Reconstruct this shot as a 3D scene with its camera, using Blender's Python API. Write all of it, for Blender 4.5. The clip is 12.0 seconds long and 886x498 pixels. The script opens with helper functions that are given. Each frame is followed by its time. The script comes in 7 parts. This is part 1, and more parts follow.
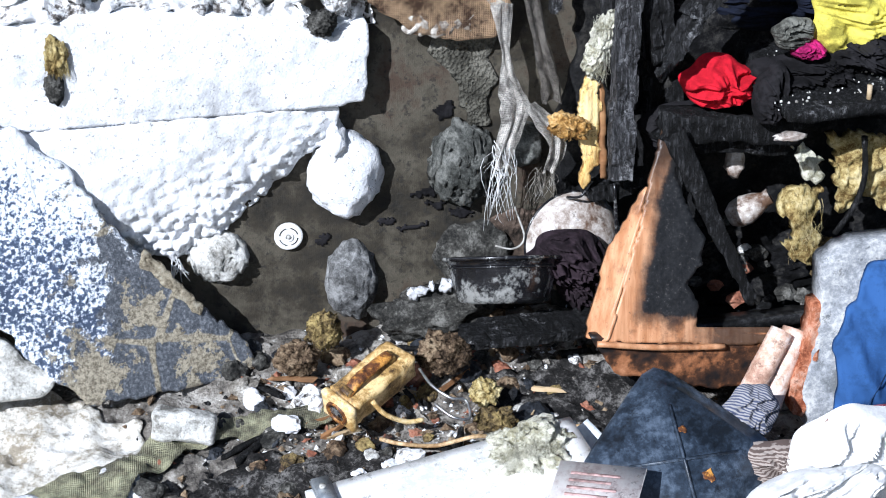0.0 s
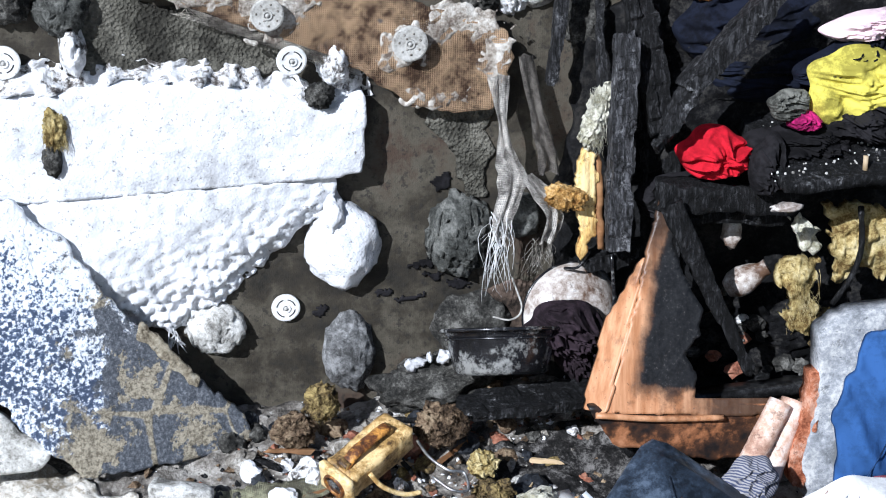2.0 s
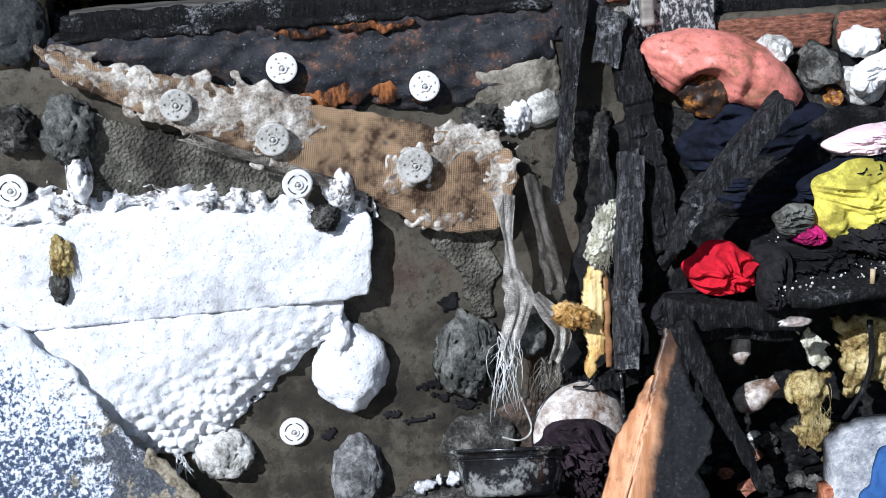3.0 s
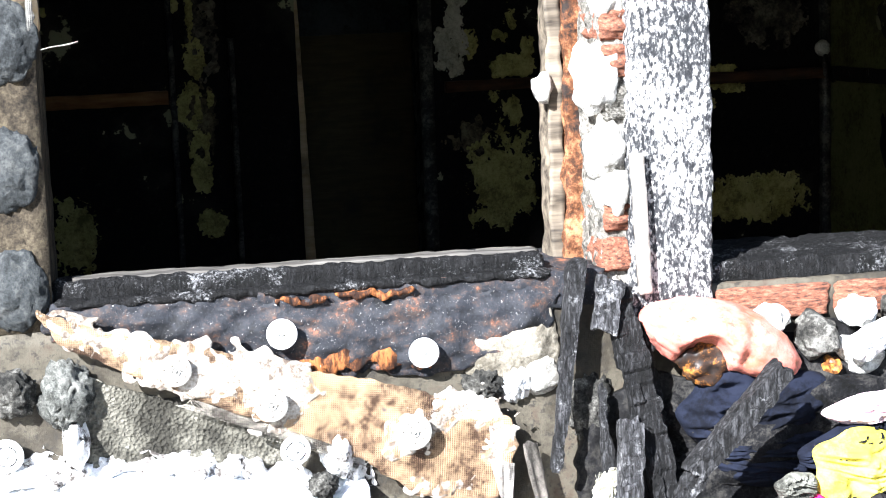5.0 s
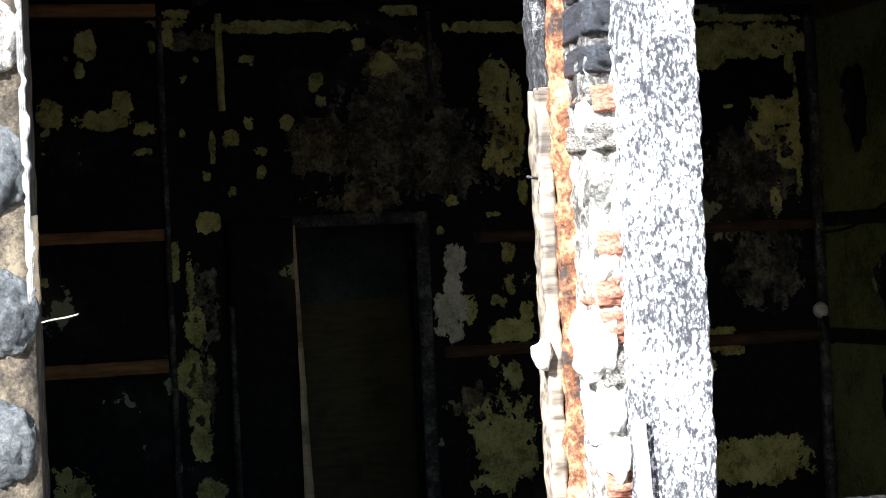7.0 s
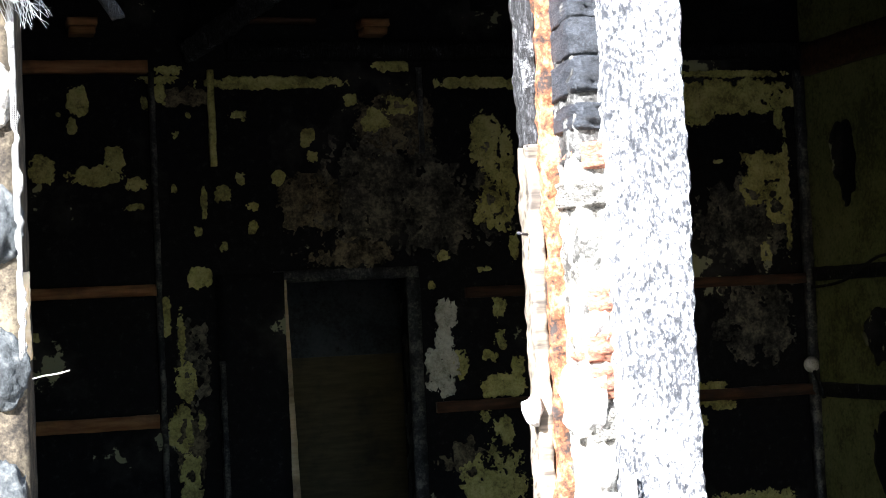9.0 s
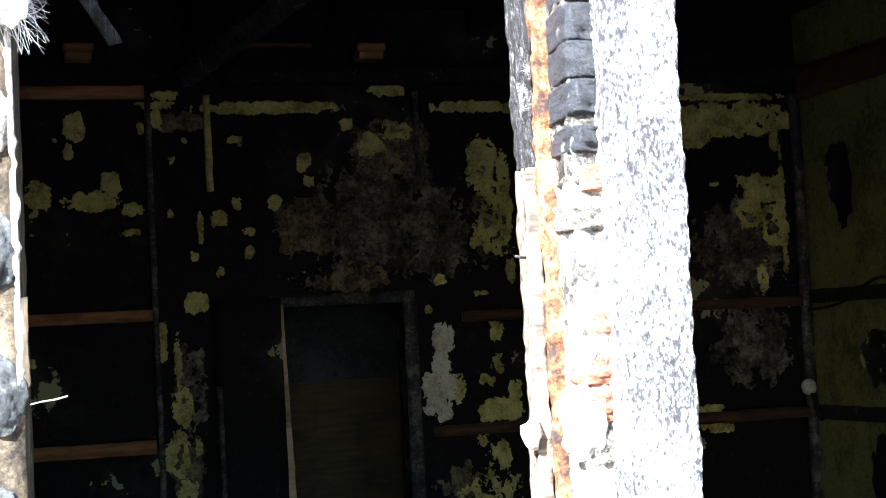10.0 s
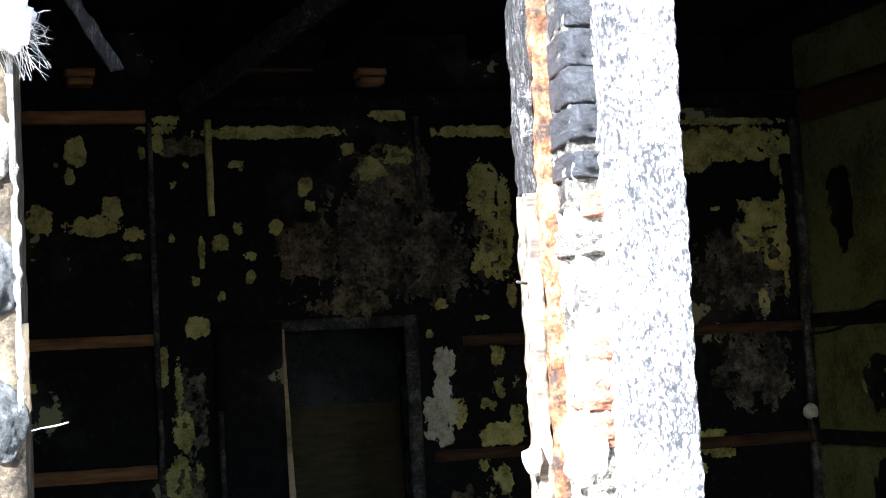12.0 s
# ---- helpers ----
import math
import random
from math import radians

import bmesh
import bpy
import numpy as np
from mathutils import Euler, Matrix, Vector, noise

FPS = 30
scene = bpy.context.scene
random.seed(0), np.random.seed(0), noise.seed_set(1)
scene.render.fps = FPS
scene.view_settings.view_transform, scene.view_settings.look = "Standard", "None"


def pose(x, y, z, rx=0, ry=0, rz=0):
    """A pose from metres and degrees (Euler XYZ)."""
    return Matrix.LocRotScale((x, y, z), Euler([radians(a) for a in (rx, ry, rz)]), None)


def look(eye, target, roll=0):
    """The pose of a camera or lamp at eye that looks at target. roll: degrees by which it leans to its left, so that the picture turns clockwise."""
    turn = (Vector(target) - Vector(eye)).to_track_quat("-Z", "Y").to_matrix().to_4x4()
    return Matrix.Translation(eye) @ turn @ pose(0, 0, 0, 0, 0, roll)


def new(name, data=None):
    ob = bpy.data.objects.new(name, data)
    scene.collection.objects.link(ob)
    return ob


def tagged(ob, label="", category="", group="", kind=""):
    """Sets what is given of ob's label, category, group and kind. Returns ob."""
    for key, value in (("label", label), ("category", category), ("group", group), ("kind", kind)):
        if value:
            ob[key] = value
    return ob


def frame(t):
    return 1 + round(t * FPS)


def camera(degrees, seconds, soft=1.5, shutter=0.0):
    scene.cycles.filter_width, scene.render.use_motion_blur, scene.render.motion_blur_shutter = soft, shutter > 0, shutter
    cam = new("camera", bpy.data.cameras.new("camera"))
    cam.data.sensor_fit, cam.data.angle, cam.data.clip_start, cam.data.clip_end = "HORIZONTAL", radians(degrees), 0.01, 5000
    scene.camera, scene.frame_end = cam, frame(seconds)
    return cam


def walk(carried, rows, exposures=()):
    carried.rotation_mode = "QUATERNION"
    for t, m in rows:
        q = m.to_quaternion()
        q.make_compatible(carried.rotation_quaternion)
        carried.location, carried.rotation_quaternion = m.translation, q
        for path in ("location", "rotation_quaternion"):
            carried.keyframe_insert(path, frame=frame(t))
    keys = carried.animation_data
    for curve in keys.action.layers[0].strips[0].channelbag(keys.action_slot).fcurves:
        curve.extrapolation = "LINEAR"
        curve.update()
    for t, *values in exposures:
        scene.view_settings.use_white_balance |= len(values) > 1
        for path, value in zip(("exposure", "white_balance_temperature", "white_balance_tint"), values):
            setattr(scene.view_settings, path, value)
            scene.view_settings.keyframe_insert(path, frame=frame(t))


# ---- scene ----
# ---- camera ----
cam = camera(29.39, 12.0, soft=1.05)
PATH = [
    (0.0, pose(0.0008, -3.1021, 1.6482, 65.788, 1.203, -10.860)),
    (0.5, pose(-0.0023, -3.1010, 1.6489, 65.915, 1.176, -10.983)),
    (1.0, pose(0.0019, -3.1005, 1.6487, 66.128, 1.204, -10.671)),
    (1.5, pose(-0.0030, -3.0996, 1.6516, 66.715, 1.367, -10.908)),
    (2.0, pose(-0.0018, -3.0971, 1.6557, 68.050, 1.262, -11.046)),
    (2.5, pose(-0.0023, -3.0988, 1.6488, 70.105, 1.959, -11.212)),
    (3.0, pose(0.0013, -3.0967, 1.6484, 72.245, 2.239, -11.080)),
    (3.5, pose(0.0019, -3.0961, 1.6496, 74.523, 2.256, -11.094)),
    (3.7, pose(0.0014, -3.0978, 1.6496, 75.652, 2.048, -11.029)),
    (5.3, pose(-0.0007, -3.0977, 1.6398, 82.789, 2.172, -11.047)),
    (5.5, pose(-0.0015, -3.1036, 1.6435, 83.791, 2.319, -11.099)),
    (6.0, pose(0.0020, -3.0935, 1.6449, 86.291, 2.265, -11.172)),
    (6.5, pose(0.0033, -3.0914, 1.6467, 88.343, 2.528, -11.234)),
    (7.0, pose(0.0040, -3.0874, 1.6480, 90.351, 2.631, -11.077)),
    (7.5, pose(0.0059, -3.0900, 1.6523, 92.148, 2.744, -10.905)),
    (9.5, pose(0.0010, -3.1050, 1.6503, 92.199, 2.728, -11.510)),
    (10.0, pose(-0.0005, -3.0999, 1.6501, 92.996, 2.939, -11.486)),
    (10.5, pose(-0.0006, -3.0993, 1.6525, 93.121, 2.622, -11.298)),
    (11.0, pose(-0.0020, -3.1044, 1.6537, 93.547, 2.746, -11.256)),
    (11.5, pose(-0.0015, -3.1042, 1.6527, 93.892, 3.033, -11.382)),
    (12.0, pose(-0.0008, -3.0999, 1.6536, 93.806, 2.965, -11.448)),
]
walk(cam, PATH, exposures=[(0.0, 0.43, 5650, 10), (3.4, 0.28, 5650, 10), (3.7, 0.3, 5700, 10), (4.5, 1.6, 5900, 10), (5.3, 2.55, 6000, 10), (5.8, 2.6, 6000, 10), (7.0, 3.0, 6000, 10), (9.3, 3.65, 6000, 10), (12.0, 3.8, 5900, 10)])

# ---- daylight ----
world = bpy.data.worlds.new("sky")
scene.world = world
world.use_nodes = True
sky = world.node_tree.nodes.new("ShaderNodeTexSky")
sky.sky_type, sky.sun_disc = "NISHITA", False
sky.sun_elevation, sky.sun_rotation = radians(33), radians(220)
background = world.node_tree.nodes["Background"]
background.inputs["Strength"].default_value = 0.05
world.node_tree.links.new(sky.outputs[0], background.inputs[0])
sun_data = bpy.data.lights.new("sun", "SUN")
sun_data.energy, sun_data.angle, sun_data.color = 5.0, radians(0.53), (1.0, 0.975, 0.94)
sun = new("sun", sun_data)
sun.matrix_world = look((-2.0, -2.35, 2.2), (0, 0, 0.2))


# ---- materials ----
class Nodes:
    """Small helper to wire a procedural material."""

    def __init__(self, name, rough=0.8, metal=0.0, spec=0.5):
        self.mat = bpy.data.materials.new(name)
        self.mat.use_nodes = True
        self.t = self.mat.node_tree
        self.b = self.t.nodes["Principled BSDF"]
        self.b.inputs["Roughness"].default_value = rough
        self.b.inputs["Metallic"].default_value = metal
        self.b.inputs["Specular IOR Level"].default_value = spec
        self.co = self.t.nodes.new("ShaderNodeTexCoord").outputs["Object"]

    def link(self, a, b):
        self.t.links.new(a, b)
        return self

    def noise(self, scale, detail=6, rough=0.6, stretch=None):
        n = self.t.nodes.new("ShaderNodeTexNoise")
        n.inputs["Scale"].default_value, n.inputs["Detail"].default_value, n.inputs["Roughness"].default_value = scale, detail, rough
        self.link(self.stretched(stretch), n.inputs["Vector"])
        return n.outputs["Fac"]

    def stretched(self, s):
        if not s:
            return self.co
        m = self.t.nodes.new("ShaderNodeMapping")
        m.inputs["Scale"].default_value = s
        self.link(self.co, m.inputs["Vector"])
        return m.outputs[0]

    def cells(self, scale, feature="F1", out="Distance", stretch=None):
        n = self.t.nodes.new("ShaderNodeTexVoronoi")
        n.feature = feature
        n.inputs["Scale"].default_value = scale
        self.link(self.stretched(stretch), n.inputs["Vector"])
        return n.outputs[out]

    def wave(self, scale, axis="X", distortion=0.0):
        n = self.t.nodes.new("ShaderNodeTexWave")
        n.bands_direction = axis
        n.inputs["Scale"].default_value, n.inputs["Distortion"].default_value = scale, distortion
        self.link(self.co, n.inputs["Vector"])
        return n.outputs["Fac"]

    def ramp(self, fac, stops):
        r = self.t.nodes.new("ShaderNodeValToRGB")
        while len(r.color_ramp.elements) < len(stops):
            r.color_ramp.elements.new(0.5)
        for el, (p, c) in zip(r.color_ramp.elements, stops):
            el.position, el.color = p, (*(c if hasattr(c, "__len__") else (c, c, c)), 1)
        self.link(fac, r.inputs[0])
        return r.outputs[0]

    def mix(self, fac, a, b, mode="MIX"):
        m = self.t.nodes.new("ShaderNodeMix")
        m.data_type, m.blend_type = "RGBA", mode
        for k, v in ((0, fac), (6, a), (7, b)):
            if hasattr(v, "is_linked"):
                self.link(v, m.inputs[k])
            else:
                m.inputs[k].default_value = v if k == 0 else (*v, 1)
        return m.outputs[2]

    def math(self, op, a, b=0.0):
        m = self.t.nodes.new("ShaderNodeMath")
        m.operation = op
        for k, v in ((0, a), (1, b)):
            if hasattr(v, "is_linked"):
                self.link(v, m.inputs[k])
            else:
                m.inputs[k].default_value = v
        return m.outputs[0]

    def color(self, c):
        if hasattr(c, "is_linked"):
            self.link(c, self.b.inputs["Base Color"])
        else:
            self.b.inputs["Base Color"].default_value = (*c, 1)
        return self

    def rough(self, r):
        self.link(r, self.b.inputs["Roughness"])
        return self

    def bump(self, h, strength=0.5, dist=0.005):
        n = self.t.nodes.new("ShaderNodeBump")
        n.inputs["Strength"].default_value, n.inputs["Distance"].default_value = strength, dist
        self.link(h, n.inputs["Height"])
        old = self.b.inputs["Normal"]
        if old.is_linked:
            self.link(old.links[0].from_socket, n.inputs["Normal"])
        self.link(n.outputs[0], old)
        return self


def blotchy(name, low, mid, high, scale=18, fine=140, rough=0.85, bump=0.5, dist=0.004, spec=0.3, stretch=None, metal=0.0, soot=0.6):
    """Three tones mixed by a coarse and a fine noise, with soot specks and a fine relief."""
    n = Nodes(name, rough, metal, spec)
    a, b = n.noise(scale, 7, 0.68, stretch), n.noise(fine, 5, 0.75, stretch)
    s = n.math("ADD", n.math("MULTIPLY", a, 0.62), n.math("MULTIPLY", b, 0.38))
    tone = n.ramp(s, [(0.41, low), (0.5, mid), (0.59, high)])
    specks = n.ramp(n.noise(fine * 0.45, 6, 0.8), [(0.57, 0.0), (0.63, soot)])
    n.color(n.mix(specks, tone, tuple(v * 0.3 for v in low)))
    n.bump(b, bump, dist * 0.5).bump(a, bump, dist)
    return n.mat


def make_polystyrene():
    """White bead foam with fine soot specks, scattered larger flecks and grey smears."""
    n = Nodes("polystyrene", 0.75, 0, 0.3)
    beads, soot, specks, flecks = n.cells(170), n.noise(7, 7, 0.7), n.noise(120, 5, 0.8), n.noise(34, 7, 0.8)
    base = n.ramp(soot, [(0.32, (0.36, 0.36, 0.37)), (0.42, (0.6, 0.61, 0.63)), (0.57, (0.8, 0.81, 0.84))])
    dots = n.math("MAXIMUM", n.ramp(specks, [(0.585, 0.0), (0.65, 0.85)]), n.ramp(flecks, [(0.61, 0.0), (0.65, 0.8)]))
    n.color(n.mix(dots, base, (0.13, 0.12, 0.12)))
    n.bump(beads, 0.35, 0.002).bump(n.noise(24, 6, 0.7), 0.35, 0.006)
    return n.mat


def make_melted():
    """Melted foam: white blisters with sooty pits between."""
    n = Nodes("melted_polystyrene", 0.7, 0, 0.3)
    beads, s, c = n.cells(60), n.noise(16, 7, 0.75), n.noise(60, 4, 0.7)
    mask = n.math("ADD", n.math("MULTIPLY", s, 0.65), n.math("MULTIPLY", c, 0.35))
    n.color(n.ramp(mask, [(0.405, (0.04, 0.034, 0.03)), (0.445, (0.2, 0.185, 0.175)), (0.485, (0.6, 0.6, 0.6)), (0.57, (0.84, 0.84, 0.86))]))
    n.bump(beads, 0.7, 0.006).bump(c, 0.5, 0.004)
    return n.mat


def make_char(name="charred_wood", low=0.0025, mid=0.007, high=0.04, ash_at=0.615, ash_tone=0.24, ash_scale=52):
    """Charred timber: alligator blocks split by cross cracks, with pale ash on their rims."""
    n = Nodes(name, 0.75, 0, 0.2)
    warp = n.t.nodes.new("ShaderNodeVectorMath")
    warp.operation = "MULTIPLY_ADD"
    wob = n.t.nodes.new("ShaderNodeTexNoise")
    wob.inputs["Scale"].default_value = 40
    n.link(n.co, wob.inputs["Vector"]).link(wob.outputs["Color"], warp.inputs[0]).link(n.co, warp.inputs[2])
    warp.inputs[1].default_value = (0.02, 0.02, 0.02)
    cracks = n.t.nodes.new("ShaderNodeTexVoronoi")
    cracks.feature = "DISTANCE_TO_EDGE"
    cracks.inputs["Scale"].default_value = 62
    n.link(warp.outputs[0], cracks.inputs["Vector"])
    blocks = cracks.outputs["Distance"]
    ash = n.math("ADD", n.math("MULTIPLY", n.noise(ash_scale, 8, 0.85), 0.6), n.math("MULTIPLY", n.noise(11, 4, 0.6), 0.4))
    grain = n.noise(150, 5, 0.75, (1, 1, 0.18))
    dark = n.ramp(grain, [(0.4, (low,) * 3), (0.52, (mid, mid, mid * 1.08)), (0.64, (high, high, high * 1.06))])
    ashy = n.mix(n.ramp(ash, [(ash_at - 0.04, 0.0), (ash_at + 0.03, 0.85)]), dark, (ash_tone, ash_tone, ash_tone * 1.03))
    crack = n.math("MULTIPLY", n.ramp(blocks, [(0.01, 0.9), (0.05, 0.0)]), n.ramp(n.noise(20, 4, 0.6), [(0.42, 0.0), (0.55, 1.0)]))
    n.color(n.mix(crack, ashy, (0.002, 0.002, 0.002)))
    n.bump(n.ramp(blocks, [(0.0, 0.0), (0.1, 1.0)]), 0.35, 0.004).bump(grain, 0.9, 0.005).bump(ash, 0.6, 0.006)
    return n.mat


def make_base_coat():
    """Grey-brown adhesive coat with a faint woven mesh and smoke stains."""
    n = Nodes("base_coat", 0.7, 0, 0.35)
    big, fine = n.noise(4.5, 7, 0.7), n.noise(55, 5, 0.7)
    weave = n.math("MULTIPLY", n.wave(78, "X"), n.wave(78, "Z"))
    tone = n.ramp(big, [(0.36, (0.012, 0.011, 0.009)), (0.46, (0.036, 0.03, 0.021)), (0.55, (0.085, 0.075, 0.056)), (0.63, (0.06, 0.04, 0.028))])
    n.color(n.mix(n.ramp(fine, [(0.54, 0.0), (0.62, 0.8)]), tone, (0.022, 0.02, 0.017)))
    n.bump(weave, 0.14, 0.001).bump(fine, 0.7, 0.004)
    return n.mat


def make_stucco():
    n = Nodes("rough_mortar", 0.9, 0, 0.2)
    g, f, v = n.noise(8, 6, 0.65), n.noise(120, 4, 0.7), n.cells(140)
    n.color(n.ramp(g, [(0.4, (0.035, 0.033, 0.027)), (0.5, (0.1, 0.095, 0.078)), (0.6, (0.19, 0.18, 0.15))]))
    n.bump(v, 0.9, 0.008).bump(f, 0.9, 0.006)
    return n.mat


def make_soot_wall():
    """Sooted room wall: black smoke over pale yellow-green paint, with bare grey plaster."""
    n = Nodes("sooted_paint", 0.8, 0, 0.2)
    a, b, c = n.noise(1.15, 8, 0.6), n.noise(5.5, 5, 0.65), n.noise(26, 5, 0.75)
    s = n.math("ADD", n.math("MULTIPLY", a, 0.62), n.math("MULTIPLY", b, 0.38))
    smoke = n.ramp(c, [(0.35, (0.002, 0.002, 0.003)), (0.58, (0.005, 0.005, 0.006)), (0.72, (0.03, 0.03, 0.028))])
    grey = n.mix(n.ramp(a, [(0.55, 0.0), (0.68, 0.5)]), smoke, (0.09, 0.085, 0.075))
    n.color(n.mix(n.ramp(s, [(0.592, 0.0), (0.598, 1.0)]), grey, (0.33, 0.33, 0.2)))
    n.bump(s, 0.3, 0.01)
    return n.mat


def make_ground():
    n = Nodes("burnt_ground", 0.9, 0, 0.25)
    a, b, c, d = n.noise(3.2, 6, 0.65), n.noise(22, 6, 0.75), n.noise(90, 4, 0.8), n.cells(42)
    s = n.math("ADD", n.math("MULTIPLY", a, 0.35), n.math("MULTIPLY", b, 0.65))
    tone = n.ramp(s, [(0.38, (0.012, 0.011, 0.011)), (0.445, (0.065, 0.058, 0.052)), (0.51, (0.19, 0.172, 0.15)), (0.59, (0.42, 0.395, 0.36))])
    crumbs = n.ramp(d, [(0.12, 1.0), (0.2, 0.0)])
    keep = n.ramp(c, [(0.55, 0.0), (0.62, 1.0)])
    n.color(n.mix(n.math("MULTIPLY", crumbs, keep), tone, (0.6, 0.59, 0.56)))
    n.bump(b, 0.8, 0.02).bump(c, 0.6, 0.006)
    return n.mat


def make_mesh_cloth(name, tone, dark, uv=False, flat=False):
    """Glass-fibre mesh: see-through open squares between woven threads."""
    n = Nodes(name, 0.7, 0, 0.4)
    if uv:
        n.co = n.t.nodes.new("ShaderNodeUVMap").outputs[0]
    wx, wz = n.wave(88, "X", 1.5), n.wave(88, "Y" if uv or flat else "Z", 1.5)
    thread = n.math("MAXIMUM", wx, wz)
    stain = n.noise(14, 7, 0.75)
    n.color(n.ramp(stain, [(0.42, dark), (0.5, tone), (0.58, tuple(min(1, v * 1.7) for v in tone))]))
    n.link(n.ramp(thread, [(0.2, 0.0), (0.36, 1.0)]), n.b.inputs["Alpha"])
    n.bump(thread, 1.0, 0.003)
    return n.mat


def make_burnt_board():
    """Orange-brown fibreboard, scorched black in broad patches."""
    n = Nodes("scorched_board", 0.45, 0, 0.5)
    a, b = n.noise(7, 6, 0.6), n.noise(60, 4, 0.7)
    s = n.math("ADD", n.math("MULTIPLY", a, 0.75), n.math("MULTIPLY", b, 0.25))
    n.color(n.ramp(s, [(0.45, (0.012, 0.01, 0.01)), (0.52, (0.06, 0.028, 0.016)), (0.58, (0.28, 0.115, 0.05)), (0.68, (0.55, 0.28, 0.15))]))
    n.bump(b, 0.25, 0.002)
    return n.mat


def make_cloth(name, tone, weave=160, dirt=0.35):
    n = Nodes(name, 0.9, 0, 0.15)
    a, f = n.noise(12, 5, 0.6), n.noise(weave, 3, 0.6)
    n.color(n.mix(n.ramp(n.math("ADD", n.math("MULTIPLY", a, 0.6), n.math("MULTIPLY", n.noise(70, 5, 0.75), 0.4)), [(0.44, min(1.0, dirt * 2.4)), (0.54, 0.0)]), tone, tuple(v * 0.22 for v in tone)))
    n.bump(f, 0.35, 0.002)
    return n.mat


def make_wood(name, a, b):
    n = Nodes(name, 0.7, 0, 0.3)
    g, s = n.noise(40, 4, 0.6, (0.08, 1, 1)), n.noise(5, 5, 0.6)
    n.color(n.mix(n.ramp(s, [(0.5, 0.0), (0.75, 0.8)]), n.ramp(g, [(0.35, a), (0.65, b)]), (0.03, 0.025, 0.02)))
    n.bump(g, 0.3, 0.003)
    return n.mat


def make_rust():
    n = Nodes("rust_and_soot", 0.75, 0, 0.4)
    a, b = n.noise(14, 7, 0.7), n.noise(70, 4, 0.75)
    s = n.math("ADD", n.math("MULTIPLY", a, 0.7), n.math("MULTIPLY", b, 0.3))
    dust = n.ramp(n.noise(190, 4, 0.8), [(0.62, 0.0), (0.68, 0.8)])
    n.color(n.mix(dust, n.ramp(s, [(0.4, (0.004, 0.0045, 0.006)), (0.5, (0.014, 0.016, 0.022)), (0.57, (0.045, 0.032, 0.028)), (0.64, (0.2, 0.075, 0.04))]), (0.36, 0.35, 0.34)))
    n.bump(b, 0.6, 0.004).bump(a, 0.6, 0.008)
    return n.mat


def make_blistered():
    """White render blistered by heat: dark flecks, dense in places and few in others."""
    n = Nodes("blistered_render", 0.85, 0, 0.25)
    fleck, big, fine = n.noise(125, 5, 0.7, (1.0, 1.0, 0.55)), n.noise(4.5, 6, 0.7), n.noise(220, 4, 0.7)
    s = n.math("ADD", fleck, n.math("MULTIPLY", n.math("SUBTRACT", big, 0.5), 0.62))
    n.color(n.ramp(s, [(0.43, (0.5, 0.49, 0.48)), (0.48, (0.17, 0.17, 0.17)), (0.525, (0.05, 0.051, 0.055)), (0.62, (0.018, 0.019, 0.022))]))
    n.bump(n.math("SUBTRACT", 1.0, fleck), 0.8, 0.006).bump(fine, 0.5, 0.002)
    return n.mat


POLY, MELT, CHAR, COAT, STUCCO = make_polystyrene(), make_melted(), make_char(), make_base_coat(), make_stucco()
ASHEN_CHAR = make_char("ashen_char", 0.012, 0.04, 0.13, 0.58, 0.32)
SPECKLED_CHAR = make_char("ash_speckled_char", 0.0015, 0.005, 0.018, 0.59, 0.3, 170)
BLUE_CHAR = make_char("blue_black_char", 0.006, 0.02, 0.07, 0.59, 0.26)
SOOT, GROUND, BOARD, RUST = make_soot_wall(), make_ground(), make_burnt_board(), make_rust()
NET_TAN = make_mesh_cloth("tan_mesh", (0.3, 0.2, 0.12), (0.07, 0.035, 0.018))
NET_GREY = make_mesh_cloth("grey_mesh", (0.5, 0.46, 0.4), (0.16, 0.14, 0.12))
NET_GREEN = make_mesh_cloth("green_mesh", (0.3, 0.29, 0.19), (0.14, 0.13, 0.09), flat=True)
WOOL = blotchy("mineral_wool", (0.16, 0.1, 0.035), (0.46, 0.36, 0.15), (0.68, 0.58, 0.33), 26, 170, 0.95, 0.9, 0.008, 0.1)
MORTAR_MID = blotchy("greyed_mortar", (0.07, 0.062, 0.052), (0.24, 0.22, 0.19), (0.55, 0.53, 0.49), 22, 150, 0.9, 0.8, 0.005, 0.2)
WOOL_PALE = blotchy("pale_wool", (0.32, 0.3, 0.2), (0.6, 0.58, 0.47), (0.78, 0.76, 0.66), 26, 170, 0.95, 0.9, 0.008, 0.1)
WOOL_BURNT = blotchy("burnt_wool", (0.03, 0.025, 0.02), (0.18, 0.13, 0.06), (0.4, 0.31, 0.13), 24, 150, 0.95, 0.9, 0.008, 0.1)
# soot of the heap cores; its black also stands in for shade inside the cabinet
HEAP_SOOT_SHADE = blotchy("heap_soot_shade", (0.004, 0.004, 0.004), (0.009, 0.009, 0.01), (0.04, 0.038, 0.035), 16, 110, 0.95, 0.9, 0.008, 0.1)
WOOL_ORANGE = blotchy("orange_wool", (0.16, 0.07, 0.025), (0.5, 0.28, 0.08), (0.7, 0.48, 0.22), 24, 150, 0.95, 0.9, 0.008, 0.1)
WOOL_BROWN = blotchy("brown_wool", (0.035, 0.025, 0.018), (0.16, 0.11, 0.07), (0.34, 0.26, 0.17), 24, 150, 0.95, 0.9, 0.008, 0.1)
MORTAR_DARK = blotchy("sooted_mortar", (0.012, 0.012, 0.011), (0.05, 0.048, 0.043), (0.17, 0.165, 0.15), 24, 150, 0.9, 0.9, 0.006, 0.2)
